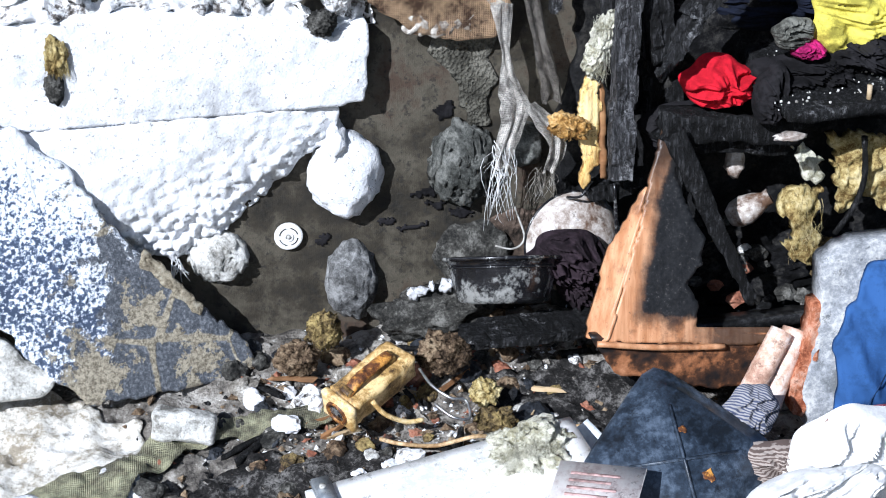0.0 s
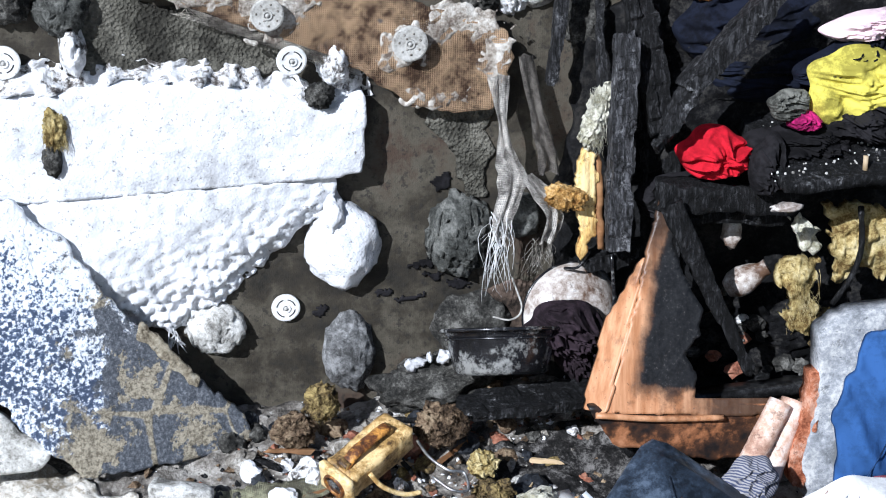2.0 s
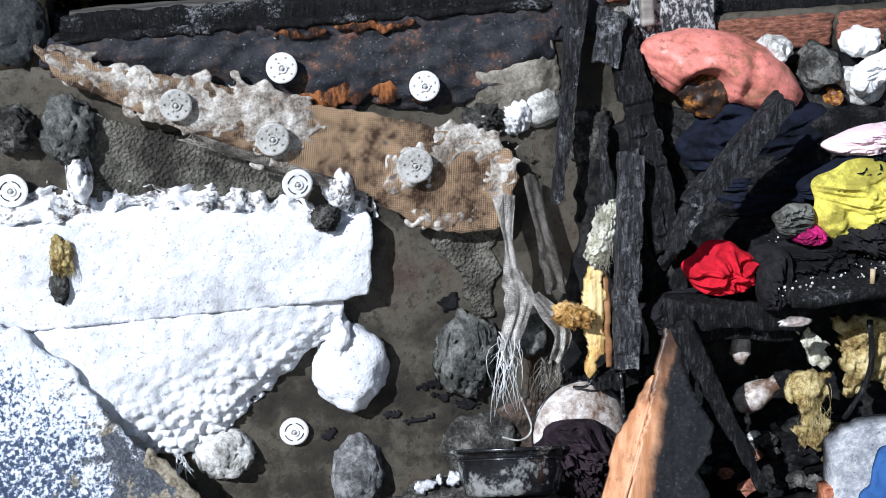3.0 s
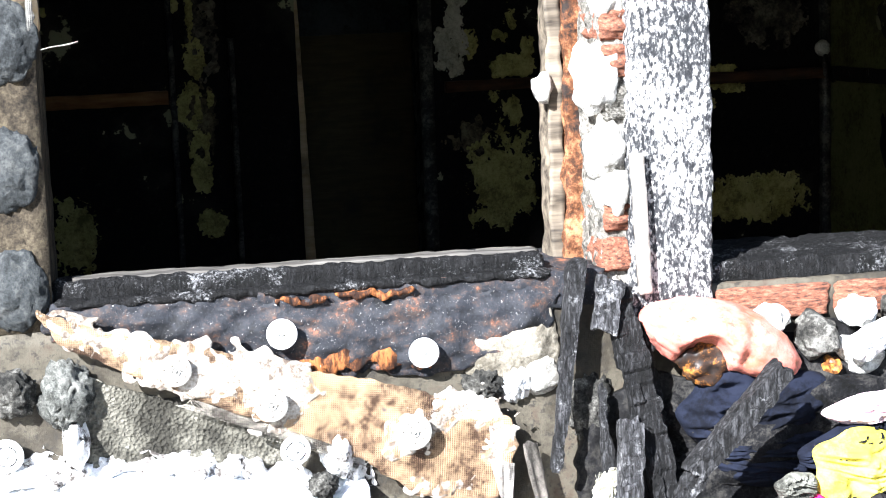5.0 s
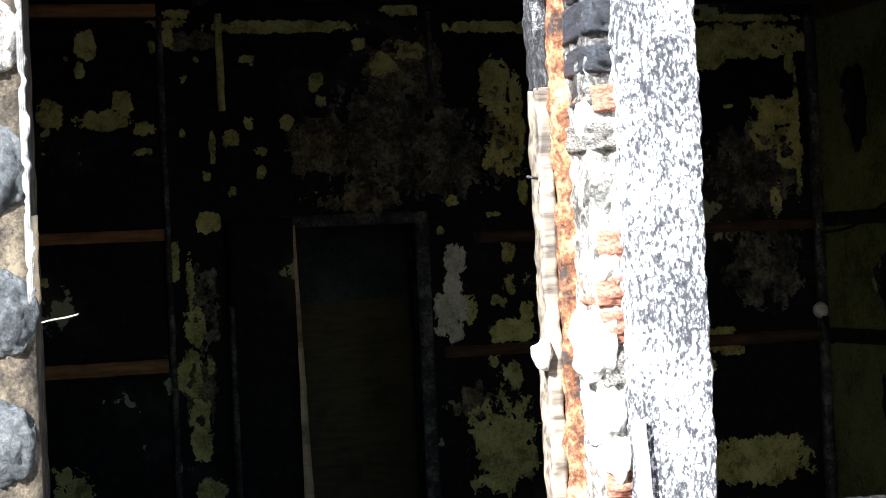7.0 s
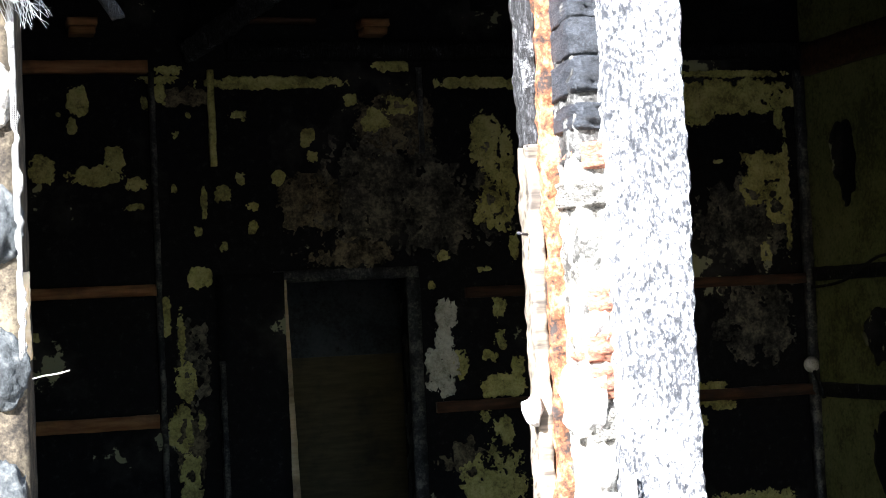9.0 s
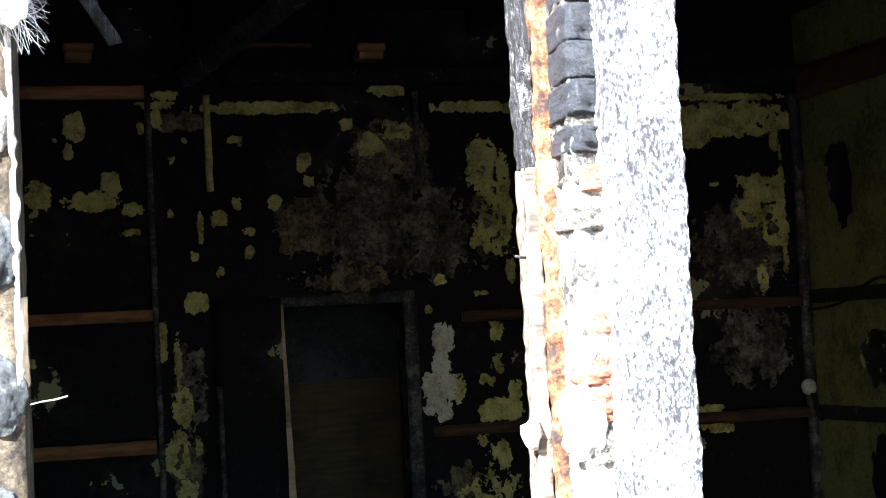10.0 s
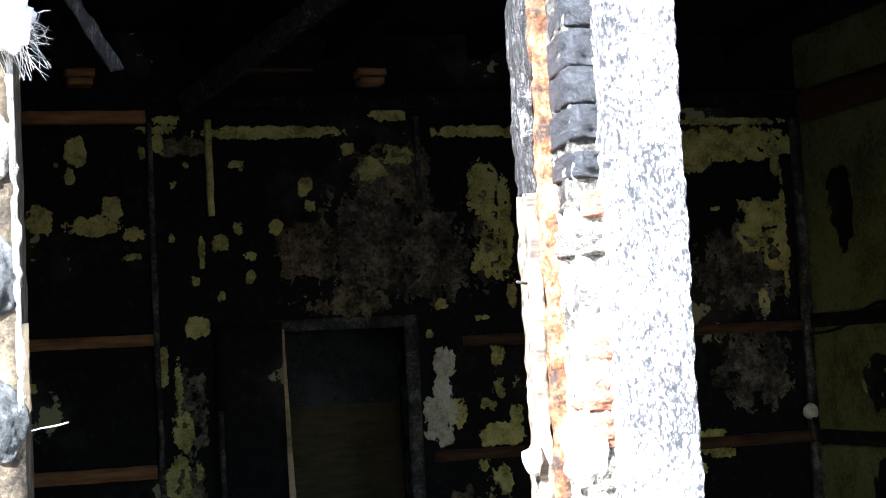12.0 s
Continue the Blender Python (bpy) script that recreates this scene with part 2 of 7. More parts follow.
MORTAR_PALE = blotchy("pale_mortar", (0.2, 0.19, 0.17), (0.5, 0.49, 0.46), (0.76, 0.75, 0.72), 20, 130, 0.9, 0.8, 0.006, 0.2)
BRICK = blotchy("sooted_brick", (0.045, 0.03, 0.026), (0.23, 0.085, 0.05), (0.36, 0.18, 0.12), 12, 110, 0.85, 0.7, 0.005, 0.25)
BRICK_BLACK = blotchy("black_brick", (0.005, 0.006, 0.008), (0.016, 0.019, 0.025), (0.06, 0.064, 0.075), 26, 120, 0.6, 0.9, 0.006, 0.35)
POST = make_blistered()
JAMB_PAT = blotchy("jamb_adhesive", (0.018, 0.02, 0.021), (0.04, 0.044, 0.046), (0.08, 0.082, 0.08), 26, 150, 0.9, 0.9, 0.005, 0.2)
JAMB_COAT = blotchy("brown_jamb_coat", (0.012, 0.01, 0.008), (0.045, 0.036, 0.025), (0.1, 0.082, 0.055), 16, 130, 0.9, 0.7, 0.004, 0.2)
WOOD_RAW = make_wood("scorched_pine", (0.2, 0.09, 0.035), (0.34, 0.18, 0.08))
PALE_WOOD = make_wood("pale_pine", (0.5, 0.36, 0.2), (0.66, 0.52, 0.34))
WHITE_PLASTIC = blotchy("white_plastic", (0.6, 0.6, 0.58), (0.82, 0.82, 0.81), (0.86, 0.86, 0.86), 9, 90, 0.4, 0.1, 0.002, 0.5)
GREY_PLASTIC = blotchy("dusty_plastic", (0.22, 0.21, 0.19), (0.42, 0.41, 0.38), (0.56, 0.55, 0.52), 14, 120, 0.7, 0.3, 0.002, 0.3)
BLACK_ENAMEL = blotchy("black_enamel", (0.005, 0.005, 0.006), (0.012, 0.012, 0.014), (0.26, 0.26, 0.25), 13, 60, 0.25, 0.15, 0.002, 0.6)
PALE_ENAMEL = blotchy("stained_enamel", (0.12, 0.07, 0.045), (0.45, 0.4, 0.36), (0.78, 0.77, 0.76), 9, 60, 0.3, 0.15, 0.002, 0.5)
NAVY_PLASTIC = blotchy("navy_plastic", (0.008, 0.011, 0.016), (0.026, 0.037, 0.056), (0.08, 0.105, 0.145), 11, 80, 0.35, 0.2, 0.002, 0.5)
PINK_PLASTIC = blotchy("pink_plastic", (0.3, 0.13, 0.08), (0.62, 0.2, 0.16), (0.7, 0.27, 0.22), 9, 60, 0.45, 0.15, 0.002, 0.4)
AMBER_PLASTIC = blotchy("amber_plastic", (0.02, 0.01, 0.007), (0.14, 0.05, 0.015), (0.62, 0.3, 0.06), 14, 80, 0.5, 0.4, 0.003, 0.4)
CARD = blotchy("pale_card", (0.45, 0.36, 0.35), (0.68, 0.62, 0.6), (0.75, 0.72, 0.7), 14, 90, 0.7, 0.1, 0.001, 0.3)
RED_CLOTH, YELLOW_CLOTH = make_cloth("red_cloth", (0.6, 0.012, 0.028), 160, 0.2), make_cloth("yellow_cloth", (0.66, 0.58, 0.1), 160, 0.28)
BLACK_CLOTH, NAVY_CLOTH = make_cloth("black_cloth", (0.016, 0.015, 0.017)), make_cloth("navy_cloth", (0.008, 0.0105, 0.021))
MAGENTA_CLOTH, DENIM = make_cloth("magenta_cloth", (0.5, 0.02, 0.16)), make_cloth("denim", (0.035, 0.095, 0.26), 220, 0.14)
WHITE_CLOTH, PURPLE_CLOTH = make_cloth("white_cloth", (0.8, 0.8, 0.8), 160, 0.12), make_cloth("dark_purple_cloth", (0.03, 0.02, 0.026))
PINK_CLOTH = make_cloth("pale_pink_cloth", (0.78, 0.6, 0.64), 160, 0.2)
PALE_PAINT = blotchy("pale_yellow_paint", (0.17, 0.155, 0.05), (0.4, 0.37, 0.12), (0.54, 0.5, 0.2), 7, 60, 0.7, 0.3, 0.003, 0.3)
GREEN_PAINT = blotchy("olive_paint", (0.06, 0.066, 0.022), (0.135, 0.145, 0.05), (0.18, 0.19, 0.075), 2.5, 40, 0.7, 0.3, 0.003, 0.3)
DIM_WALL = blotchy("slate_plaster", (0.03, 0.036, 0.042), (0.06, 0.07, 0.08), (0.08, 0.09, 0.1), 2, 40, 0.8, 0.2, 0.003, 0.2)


# ---- building blocks ----
def finish(name, bm, mat, smooth=True):
    me = bpy.data.meshes.new(name)
    bm.normal_update()
    bm.to_mesh(me)
    bm.free()
    me.materials.append(mat)
    if smooth:
        me.polygons.foreach_set("use_smooth", [True] * len(me.polygons))
    return me


def part(name, bm, mat, parent, label="", smooth=True):
    ob = new(name, finish(name, bm, mat, smooth))
    ob.parent = parent
    return tagged(ob, label)


def thing(name, bm, mat, label, category, group="", kind="", smooth=True):
    return tagged(new(name, finish(name, bm, mat, smooth)), label, category, group, kind)


def holder(name, label, category, group="", at=(0, 0, 0)):
    ob = new(name)
    ob.location = at
    return tagged(ob, label, category, group)


def shape(m, bm):
    bm.transform(m)
    return bm


def box(x0, x1, y0, y1, z0, z1, bevel=0.0, bm=None):
    bm = bm or bmesh.new()
    v = [bm.verts.new((x, y, z)) for x in (x0, x1) for y in (y0, y1) for z in (z0, z1)]
    faces = [bm.faces.new([v[i] for i in q]) for q in ((0, 1, 3, 2), (4, 6, 7, 5), (0, 4, 5, 1), (2, 3, 7, 6), (0, 2, 6, 4), (1, 5, 7, 3))]
    if bevel:
        bmesh.ops.bevel(bm, geom=list({e for f in faces for e in f.edges}), offset=bevel, segments=2, affect="EDGES")
    return bm


def rough_box(x0, x1, y0, y1, z0, z1, step=0.02, amp=0.004, freq=30.0, seed=0.0, round_by=0.0):
    """A box with gridded faces, worn and dented by noise."""
    bm = bmesh.new()
    n = [max(1, round((b - a) / step)) for a, b in ((x0, x1), (y0, y1), (z0, z1))]
    seen = {}

    def at(i, j, k):
        if (i, j, k) not in seen:
            seen[i, j, k] = bm.verts.new((x0 + (x1 - x0) * i / n[0], y0 + (y1 - y0) * j / n[1], z0 + (z1 - z0) * k / n[2]))
        return seen[i, j, k]

    for a, b, c in ((0, 1, 2), (1, 2, 0), (2, 0, 1)):
        for side in (0, n[c]):
            for i in range(n[a]):
                for j in range(n[b]):
                    q = []
                    for di, dj in ((0, 0), (1, 0), (1, 1), (0, 1)):
                        p = [0, 0, 0]
                        p[a], p[b], p[c] = i + di, j + dj, side
                        q.append(at(*p))
                    bm.faces.new(q if side else q[::-1])
    mid = Vector(((x0 + x1) / 2, (y0 + y1) / 2, (z0 + z1) / 2))
    half = Vector((x1 - x0, y1 - y0, z1 - z0)) / 2
    for (i, j, k), v in seen.items():
        p = v.co.copy()
        edges = (i in (0, n[0])) + (j in (0, n[1])) + (k in (0, n[2]))
        if edges > 1 and round_by:
            d = p - mid
            v.co -= Vector([math.copysign(min(round_by, abs(c)), c) if abs(abs(c) - h) < 1e-6 else 0 for c, h in zip(d, half)]) * (0.45 if edges == 2 else 0.6)
        v.co += noise.noise_vector(p * freq + Vector((seed, seed * 2.1, 0))) * amp + noise.noise_vector(p * freq * 3 + Vector((seed, 5, 0))) * amp * 0.4
    return bm


def inside(p, poly):
    hit, j = False, len(poly) - 1
    for i in range(len(poly)):
        (xi, yi), (xj, yj) = poly[i], poly[j]
        if (yi > p[1]) != (yj > p[1]) and p[0] < (xj - xi) * (p[1] - yi) / (yj - yi) + xi:
            hit = not hit
        j = i
    return hit


def sheet(outline, step, thick, relief, jag=0.01, freq=25.0, seed=0.0, holes=None, smooth=2, back=None):
    """A slab in the x-z plane with a torn edge. relief(x, z, rim) gives y of its front, rim runs from 0 at the edge to 1 inside."""
    bm = bmesh.new()
    xs, zs = [p[0] for p in outline], [p[1] for p in outline]
    nx, nz = int((max(xs) - min(xs)) / step) + 3, int((max(zs) - min(zs)) / step) + 3
    ox, oz = min(xs) - step, min(zs) - step

    def keep(i, k):
        x, z = ox + (i + 0.5) * step, oz + (k + 0.5) * step
        w = noise.noise_vector(Vector((x * freq, seed, z * freq))) * jag + noise.noise_vector(Vector((x * freq * 3.3, seed, z * freq * 3.3))) * jag * 0.5
        return inside((x + w.x, z + w.z), outline) and not (holes and holes(x, z))

    cells = {(i, k) for i in range(nx) for k in range(nz) if keep(i, k)}
    depth = {c: 0 for c in cells}
    ring = cells
    for level in range(1, 6):
        ring = {c for c in ring if all((c[0] + a, c[1] + b) in ring for a in (-1, 0, 1) for b in (-1, 0, 1))}
        for c in ring:
            depth[c] = level
    corner, rim = {}, {}
    for (i, k), d in depth.items():
        for a in (0, 1):
            for b in (0, 1):
                q = (i + a, k + b)
                corner.setdefault(q, Vector((ox + q[0] * step, 0, oz + q[1] * step)))
                rim[q] = min(rim.get(q, 9), d)
    edge = {}
    for i, k in cells:
        for a, b, c, d in ((0, 0, 1, 0), (1, 0, 1, 1), (1, 1, 0, 1), (0, 1, 0, 0)):
            da, db = (0, -1) if b == d == 0 else (1, 0) if a == c == 1 else (0, 1) if b == d == 1 else (-1, 0)
            if (i + da, k + db) not in cells:
                edge.setdefault((i + a, k + b), set()).add((i + c, k + d))
                edge.setdefault((i + c, k + d), set()).add((i + a, k + b))
    for _ in range(smooth):
        moved = {q: sum((corner[r] for r in n), Vector()) / len(n) * 0.5 + corner[q] * 0.5 for q, n in edge.items()}
        corner.update(moved)
    front, rear = {}, {}
    for q, p in corner.items():
        y = relief(p.x, p.z, min(1.0, rim[q] / 4 if q not in edge else 0.0))
        front[q] = bm.verts.new((p.x, y, p.z))
        rear[q] = bm.verts.new((p.x, back if back is not None else y + thick, p.z)) if q in edge or back is None else None
    for i, k in cells:
        q = [(i, k), (i + 1, k), (i + 1, k + 1), (i, k + 1)]
        bm.faces.new([front[c] for c in q])
        if back is None:
            bm.faces.new([rear[c] for c in reversed(q)])
        for a, b in ((0, 1), (1, 2), (2, 3), (3, 0)):
            da, db = ((0, -1), (1, 0), (0, 1), (-1, 0))[a]
            if (i + da, k + db) not in cells:
                bm.faces.new([front[q[b]], front[q[a]], rear[q[a]], rear[q[b]]])
    return bm


def lump(at, radii, amp=0.25, freq=1.6, seed=0.0, detail=3, m=None, ridge=0.0):
    """A rounded irregular clod."""
    bm = bmesh.new()
    bmesh.ops.create_icosphere(bm, subdivisions=detail, radius=1.0)
    s = Vector((seed * 1.7, seed * 3.1, seed))
    for v in bm.verts:
        p = v.co.copy()
        k = 1 + amp * noise.noise(p * freq + s) + amp * 0.5 * noise.noise(p * freq * 2.7 + s) + amp * 0.3 * noise.noise(p * freq * 7 + s)
        if ridge:
            k -= ridge * abs(noise.noise(p * 5 + s))
        v.co = Vector((p.x * radii[0], p.y * radii[1], p.z * radii[2])) * k
    if m:
        bm.transform(m)
    bm.transform(Matrix.Translation(at))
    return bm


def beam(p0, p1, w, d, seed=0.0, amp=0.006, taper=0.85, step=0.016, twist=0.0):
    """A charred, cracked timber from p0 to p1, w across and d deep."""
    p0, p1 = Vector(p0), Vector(p1)
    length = (p1 - p0).length
    bm = rough_box(-w / 2, w / 2, -d / 2, d / 2, 0, length, step, 0.0, 1, seed)
    for v in bm.verts:
        p = v.co.copy()
        t = p.z / length
        k = 1 - (1 - taper) * t
        c = noise.cell(Vector((p.x * 26 + seed, p.y * 26, p.z * 34 + seed)))
        v.co.x, v.co.y = p.x * k, p.y * k
        v.co += noise.noise_vector(p * 60 + Vector((seed, 0, seed))) * amp * 0.5 + Vector((c - 0.5, noise.cell(p * 31 + Vector((0, seed, 3))) - 0.5, 0)) * amp * 1.3
        bow = noise.noise(Vector((seed, 0, p.z * 3))) * 0.004
        v.co.x += bow
        if t > 0.97 or t < 0.03:
            v.co.z += noise.noise(Vector((p.x * 60, p.y * 60, seed))) * 0.02
    z = (p1 - p0).normalized()
    y = Vector((0, 1, 0)) - z * z.y
    y.normalize()
    x = y.cross(z)
    m = Matrix((x, y, z)).transposed().to_4x4()
    return shape(Matrix.Translation(p0) @ m @ pose(0, 0, 0, 0, 0, twist), bm)


def tube(points, radius, sides=8, wobble=0.0, seed=0.0, cap=True):
    """A round rod along points."""
    bm = bmesh.new()
    pts = [Vector(p) for p in points]
    rings, up = [], Vector((0, 0.3, 1)).normalized()
    for i, p in enumerate(pts):
        d = (pts[min(i + 1, len(pts) - 1)] - pts[max(i - 1, 0)]).normalized()
        a = d.cross(up)
        a = a.normalized() if a.length > 1e-4 else Vector((1, 0, 0))
        b = d.cross(a)
        r = radius if not hasattr(radius, "__len__") else radius[0] + (radius[1] - radius[0]) * i / (len(pts) - 1)
        r *= 1 + wobble * noise.noise(Vector((i * 0.7, seed, 0)))
        rings.append([bm.verts.new(p + (a * math.cos(t) + b * math.sin(t)) * r) for t in (2 * math.pi * j / sides for j in range(sides))])
    for r0, r1 in zip(rings, rings[1:]):
        for j in range(sides):
            bm.faces.new((r0[j], r0[(j + 1) % sides], r1[(j + 1) % sides], r1[j]))
    if cap:
        bm.faces.new(rings[0][::-1])
        bm.faces.new(rings[-1])
    return bm


def curve(points, n=8):
    """Points on a smooth line through the given ones."""
    p = [Vector(q) for q in points]
    p = [p[0] * 2 - p[1], *p, p[-1] * 2 - p[-2]]
    out = []
    for a, b, c, d in zip(p, p[1:], p[2:], p[3:]):
        for i in range(n):
            t = i / n
            out.append(0.5 * (2 * b + (c - a) * t + (2 * a - 5 * b + 4 * c - d) * t * t + (3 * b - a - 3 * c + d) * t ** 3))
    return out + [p[-2]]


def heap(at, size, folds=0.35, freq=2.2, seed=0.0, m=None, n=56, droop=0.5):
    """A crumpled garment: a closed mound with long folds and a ragged hem."""
    bm = bmesh.new()
    s = Vector((seed * 2.3, seed, 7 - seed))
    top, bottom = {}, {}
    for i in range(n + 1):
        for j in range(n + 1):
            u, v = 2 * i / n - 1, 2 * j / n - 1
            r = math.sqrt(u * u + v * v)
            k = max(abs(u), abs(v)) / r if r > 1e-6 else 1.0
            x, z = u * k, v * k
            e = 1 + 0.3 * noise.noise(Vector((x * 1.3, z * 1.3, seed)))
            x, z = x * e, z * e
            p = Vector((x * math.cos(seed) - z * math.sin(seed), (x * math.sin(seed) + z * math.cos(seed)) * 1.7, 1))
            p = p + noise.noise_vector(p * 0.9 + s) * 0.7
            ridge = 1 - 2.4 * abs(noise.noise(p * freq * 0.7 + s))
            ridge += 0.5 * (1 - 2.4 * abs(noise.noise(p * freq * 1.6 + s))) + 0.18 * noise.noise(p * freq * 4 + s)
            dome = max(0.0, 1 - (max(abs(u), abs(v))) ** 2.6) ** droop
            y = -(dome * (0.65 + folds * ridge))
            top[i, j] = bm.verts.new((x * size[0], y * size[1], z * size[2]))
            bottom[i, j] = bm.verts.new((x * size[0], 0.06 * size[1], z * size[2])) if i in (0, n) or j in (0, n) else None
    for i in range(n):
        for j in range(n):
            bm.faces.new((top[i, j], top[i + 1, j], top[i + 1, j + 1], top[i, j + 1]))
    for i in range(n):
        for a, b in (((i, 0), (i + 1, 0)), ((i + 1, n), (i, n)), ((0, i + 1), (0, i)), ((n, i), (n, i + 1))):
            bm.faces.new((top[b], top[a], bottom[a], bottom[b]))
    if m:
        bm.transform(m)
    bm.transform(Matrix.Translation(at))
    return bm


def drape(path, widths, folds, seed, thin=0.0015, n=60, k=22):
    """A hanging strip of cloth along a path, gathered into lengthwise folds."""
    bm = bmesh.new()
    uv = bm.loops.layers.uv.new("weave")
    pts = curve(path, 12)
    rows, flat = [], []
    run = 0.0
    for i, p in enumerate(pts):
        t = i / (len(pts) - 1)
        f = t * (len(widths) - 1)
        j = min(int(f), len(widths) - 2)
        w = widths[j] + (widths[j + 1] - widths[j]) * (f - j)
        run += (p - pts[i - 1]).length if i else 0.0
        row, fl = [], []
        for a in range(k + 1):
            q = 2 * a / k - 1
            y = folds * math.sin(q * 5.5 + seed + 3 * noise.noise(Vector((t * 3, seed, q)))) * (0.4 + 0.6 * t) + 0.3 * folds * noise.noise(Vector((q * 4, t * 9, seed)))
            rag = 0.12 * noise.noise(Vector((t * 14, math.copysign(3, q), seed))) if abs(q) > 0.8 else 0
            row.append(bm.verts.new(p + Vector((w * (q * (1 + rag)) + 0.2 * w * noise.noise(Vector((q * 2, t * 5, seed + 9))), y, 0.3 * folds * math.sin(q * 3 + seed)))))
            fl.append((q * (w + folds * 2.2), run))
        rows.append(row)
        flat.append(fl)
    for i in range(len(rows) - 1):
        for a in range(k):
            face = bm.faces.new((rows[i][a], rows[i][a + 1], rows[i + 1][a + 1], rows[i + 1][a]))
            for loop, c in zip(face.loops, (flat[i][a], flat[i][a + 1], flat[i + 1][a + 1], flat[i + 1][a])):
                loop[uv].uv = c
    return bm


def strands(count, start, end, seed, width=0.0016, bend=0.02):
    """Loose fibres between two regions, given as functions of a random generator."""
    rng = random.Random(seed)
    bm = bmesh.new()
    for _ in range(count):
        a, b = Vector(start(rng)), Vector(end(rng))
        mid = (a + b) / 2 + Vector((rng.uniform(-1, 1), rng.uniform(-1, 0.3), rng.uniform(-1, 1))) * bend
        pts = [a * (1 - t) ** 2 + mid * 2 * t * (1 - t) + b * t * t for t in (0, 0.25, 0.5, 0.75, 1)]
        rows = []
        for i, p in enumerate(pts):
            w = width * (1 - 0.6 * i / 4)
            rows.append([bm.verts.new(p + Vector(o) * w) for o in ((-1, 0, -0.4), (1, 0, -0.4), (0, -1, 0.8))])
        for r0, r1 in zip(rows, rows[1:]):
            for j in range(3):
                bm.faces.new((r0[j], r0[(j + 1) % 3], r1[(j + 1) % 3], r1[j]))
    return bm


# ---- the structure ----
def ground_z(x, y):
    """Height of the littered ground: a low bank against the wall."""
    p = Vector((x, y, 0))
    z = 0.025 * noise.noise(p * 4.2) + 0.018 * noise.noise(p * 13) + 0.01 * noise.noise(p * 38) + 0.005 * noise.noise(p * 90)
    return z + 0.085 * math.exp(-(min(0.0, y + 0.03) / 0.2) ** 2) - 0.01


def make_ground_sheet():
    """One sheet, fine and lumpy by the wall, coarse out to the horizon."""
    bm = bmesh.new()
    xs = [-400, -60, -12, -3, -1.2] + [-0.7 + 0.011 * i for i in range(220)] + [2.2, 4, 12, 60, 400]
    ys = [-400, -60, -12, -4.5, -2.2, -1.4] + [-1.1 + 0.011 * i for i in range(103)]
    grid = [[bm.verts.new((x, y, ground_z(x, y) if -1 < x < 2 and y > -1.2 else -0.01)) for x in xs] for y in ys]
    for r0, r1 in zip(grid, grid[1:]):
        for i in range(len(xs) - 1):
            bm.faces.new((r0[i], r0[i + 1], r1[i + 1], r1[i]))
    return thing("ground", bm, GROUND, "burnt black and brown earth strewn with ash", "ground", kind="structure")


make_ground_sheet()

WIN_L, WIN_R, PIER_R, WIN2_R = -0.135, 0.775, 1.118, 2.15
SILL, HEAD, BACK = 1.06, 2.62, 0.32


def wall_block(name, x0, x1, z0, z1, mat, label, y0=0.0, y1=BACK, step=0.03, amp=0.003):
    return thing(name, rough_box(x0, x1, y0, y1, z0, z1, step, amp, 18, x0 + z0), mat, label, "wall", kind="structure")


def plain_wall(name, x0, x1, z0, z1, y0, y1, mat, label):
    return thing(name, box(x0, x1, y0, y1, z0, z1), mat, label, "wall", kind="structure", smooth=False)


wall_block("wall_front", -0.9, 2.4, -0.1, SILL, COAT, "grey-brown smoke-stained adhesive coat on the outer wall")
wall_block("wall_front_side", -0.9, WIN_L, SILL, HEAD, JAMB_COAT, "rough grey mortar beside the window opening")
plain_wall("wall_front_far", 2.15, 4.6, SILL, HEAD, 0.0, BACK, STUCCO, "grey mortar outer wall")
plain_wall("wall_front_end", 2.4, 4.6, -0.1, SILL, 0.0, BACK, STUCCO, "grey mortar outer wall")
plain_wall("wall_front_left", -2.6, -0.9, -0.1, HEAD, 0.0, BACK, STUCCO, "grey mortar outer wall")
plain_wall("wall_lintel", -2.6, 4.6, HEAD, 3.5, 0.0, BACK, STUCCO, "grey mortar wall over the windows")

# the room: its rear wall stands a little askew to the front
ROOM = pose(0, 6.0, 0, 0, 0, 5.0)
U_CORNER = 4.18


def room_part(name, bm, mat, label, category="wall", kind="structure", smooth=False):
    return thing(name, shape(ROOM, bm), mat, label, category, kind=kind, smooth=smooth)


def make_back_wall():
    bm = bmesh.new()
    for x0, x1, z0, z1 in ((-2.6, 0.98, -0.2, 3.5), (1.665, 4.4, -0.2, 3.5), (0.98, 1.665, 1.86, 3.5)):
        box(x0, x1, 0, 0.15, z0, z1, bm=bm)
    return room_part("wall_back", bm, SOOT, "soot-blackened room wall with flaking pale yellow paint")


BACK_WALL = make_back_wall()
room_part("wall_right", box(U_CORNER, U_CORNER + 0.15, -6.3, 0.0, -0.2, 3.5), GREEN_PAINT, "olive-yellow painted room wall, sooted in patches")
plain_wall("wall_left", -2.75, -2.6, -0.2, 3.5, 0.0, 6.2, SOOT, "soot-blackened room wall")
thing("floor", box(-2.7, 4.9, 0.32, 9.5, -0.3, -0.2), CHAR, "charred black floor of the burnt room", "floor", kind="structure", smooth=False)
thing("ceiling", box(-2.7, 4.9, 0.0, 9.5, 3.5, 3.6), CHAR, "charred black boarded ceiling", "ceiling", kind="structure", smooth=False)
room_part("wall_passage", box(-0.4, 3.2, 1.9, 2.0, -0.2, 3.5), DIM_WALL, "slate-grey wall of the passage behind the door")


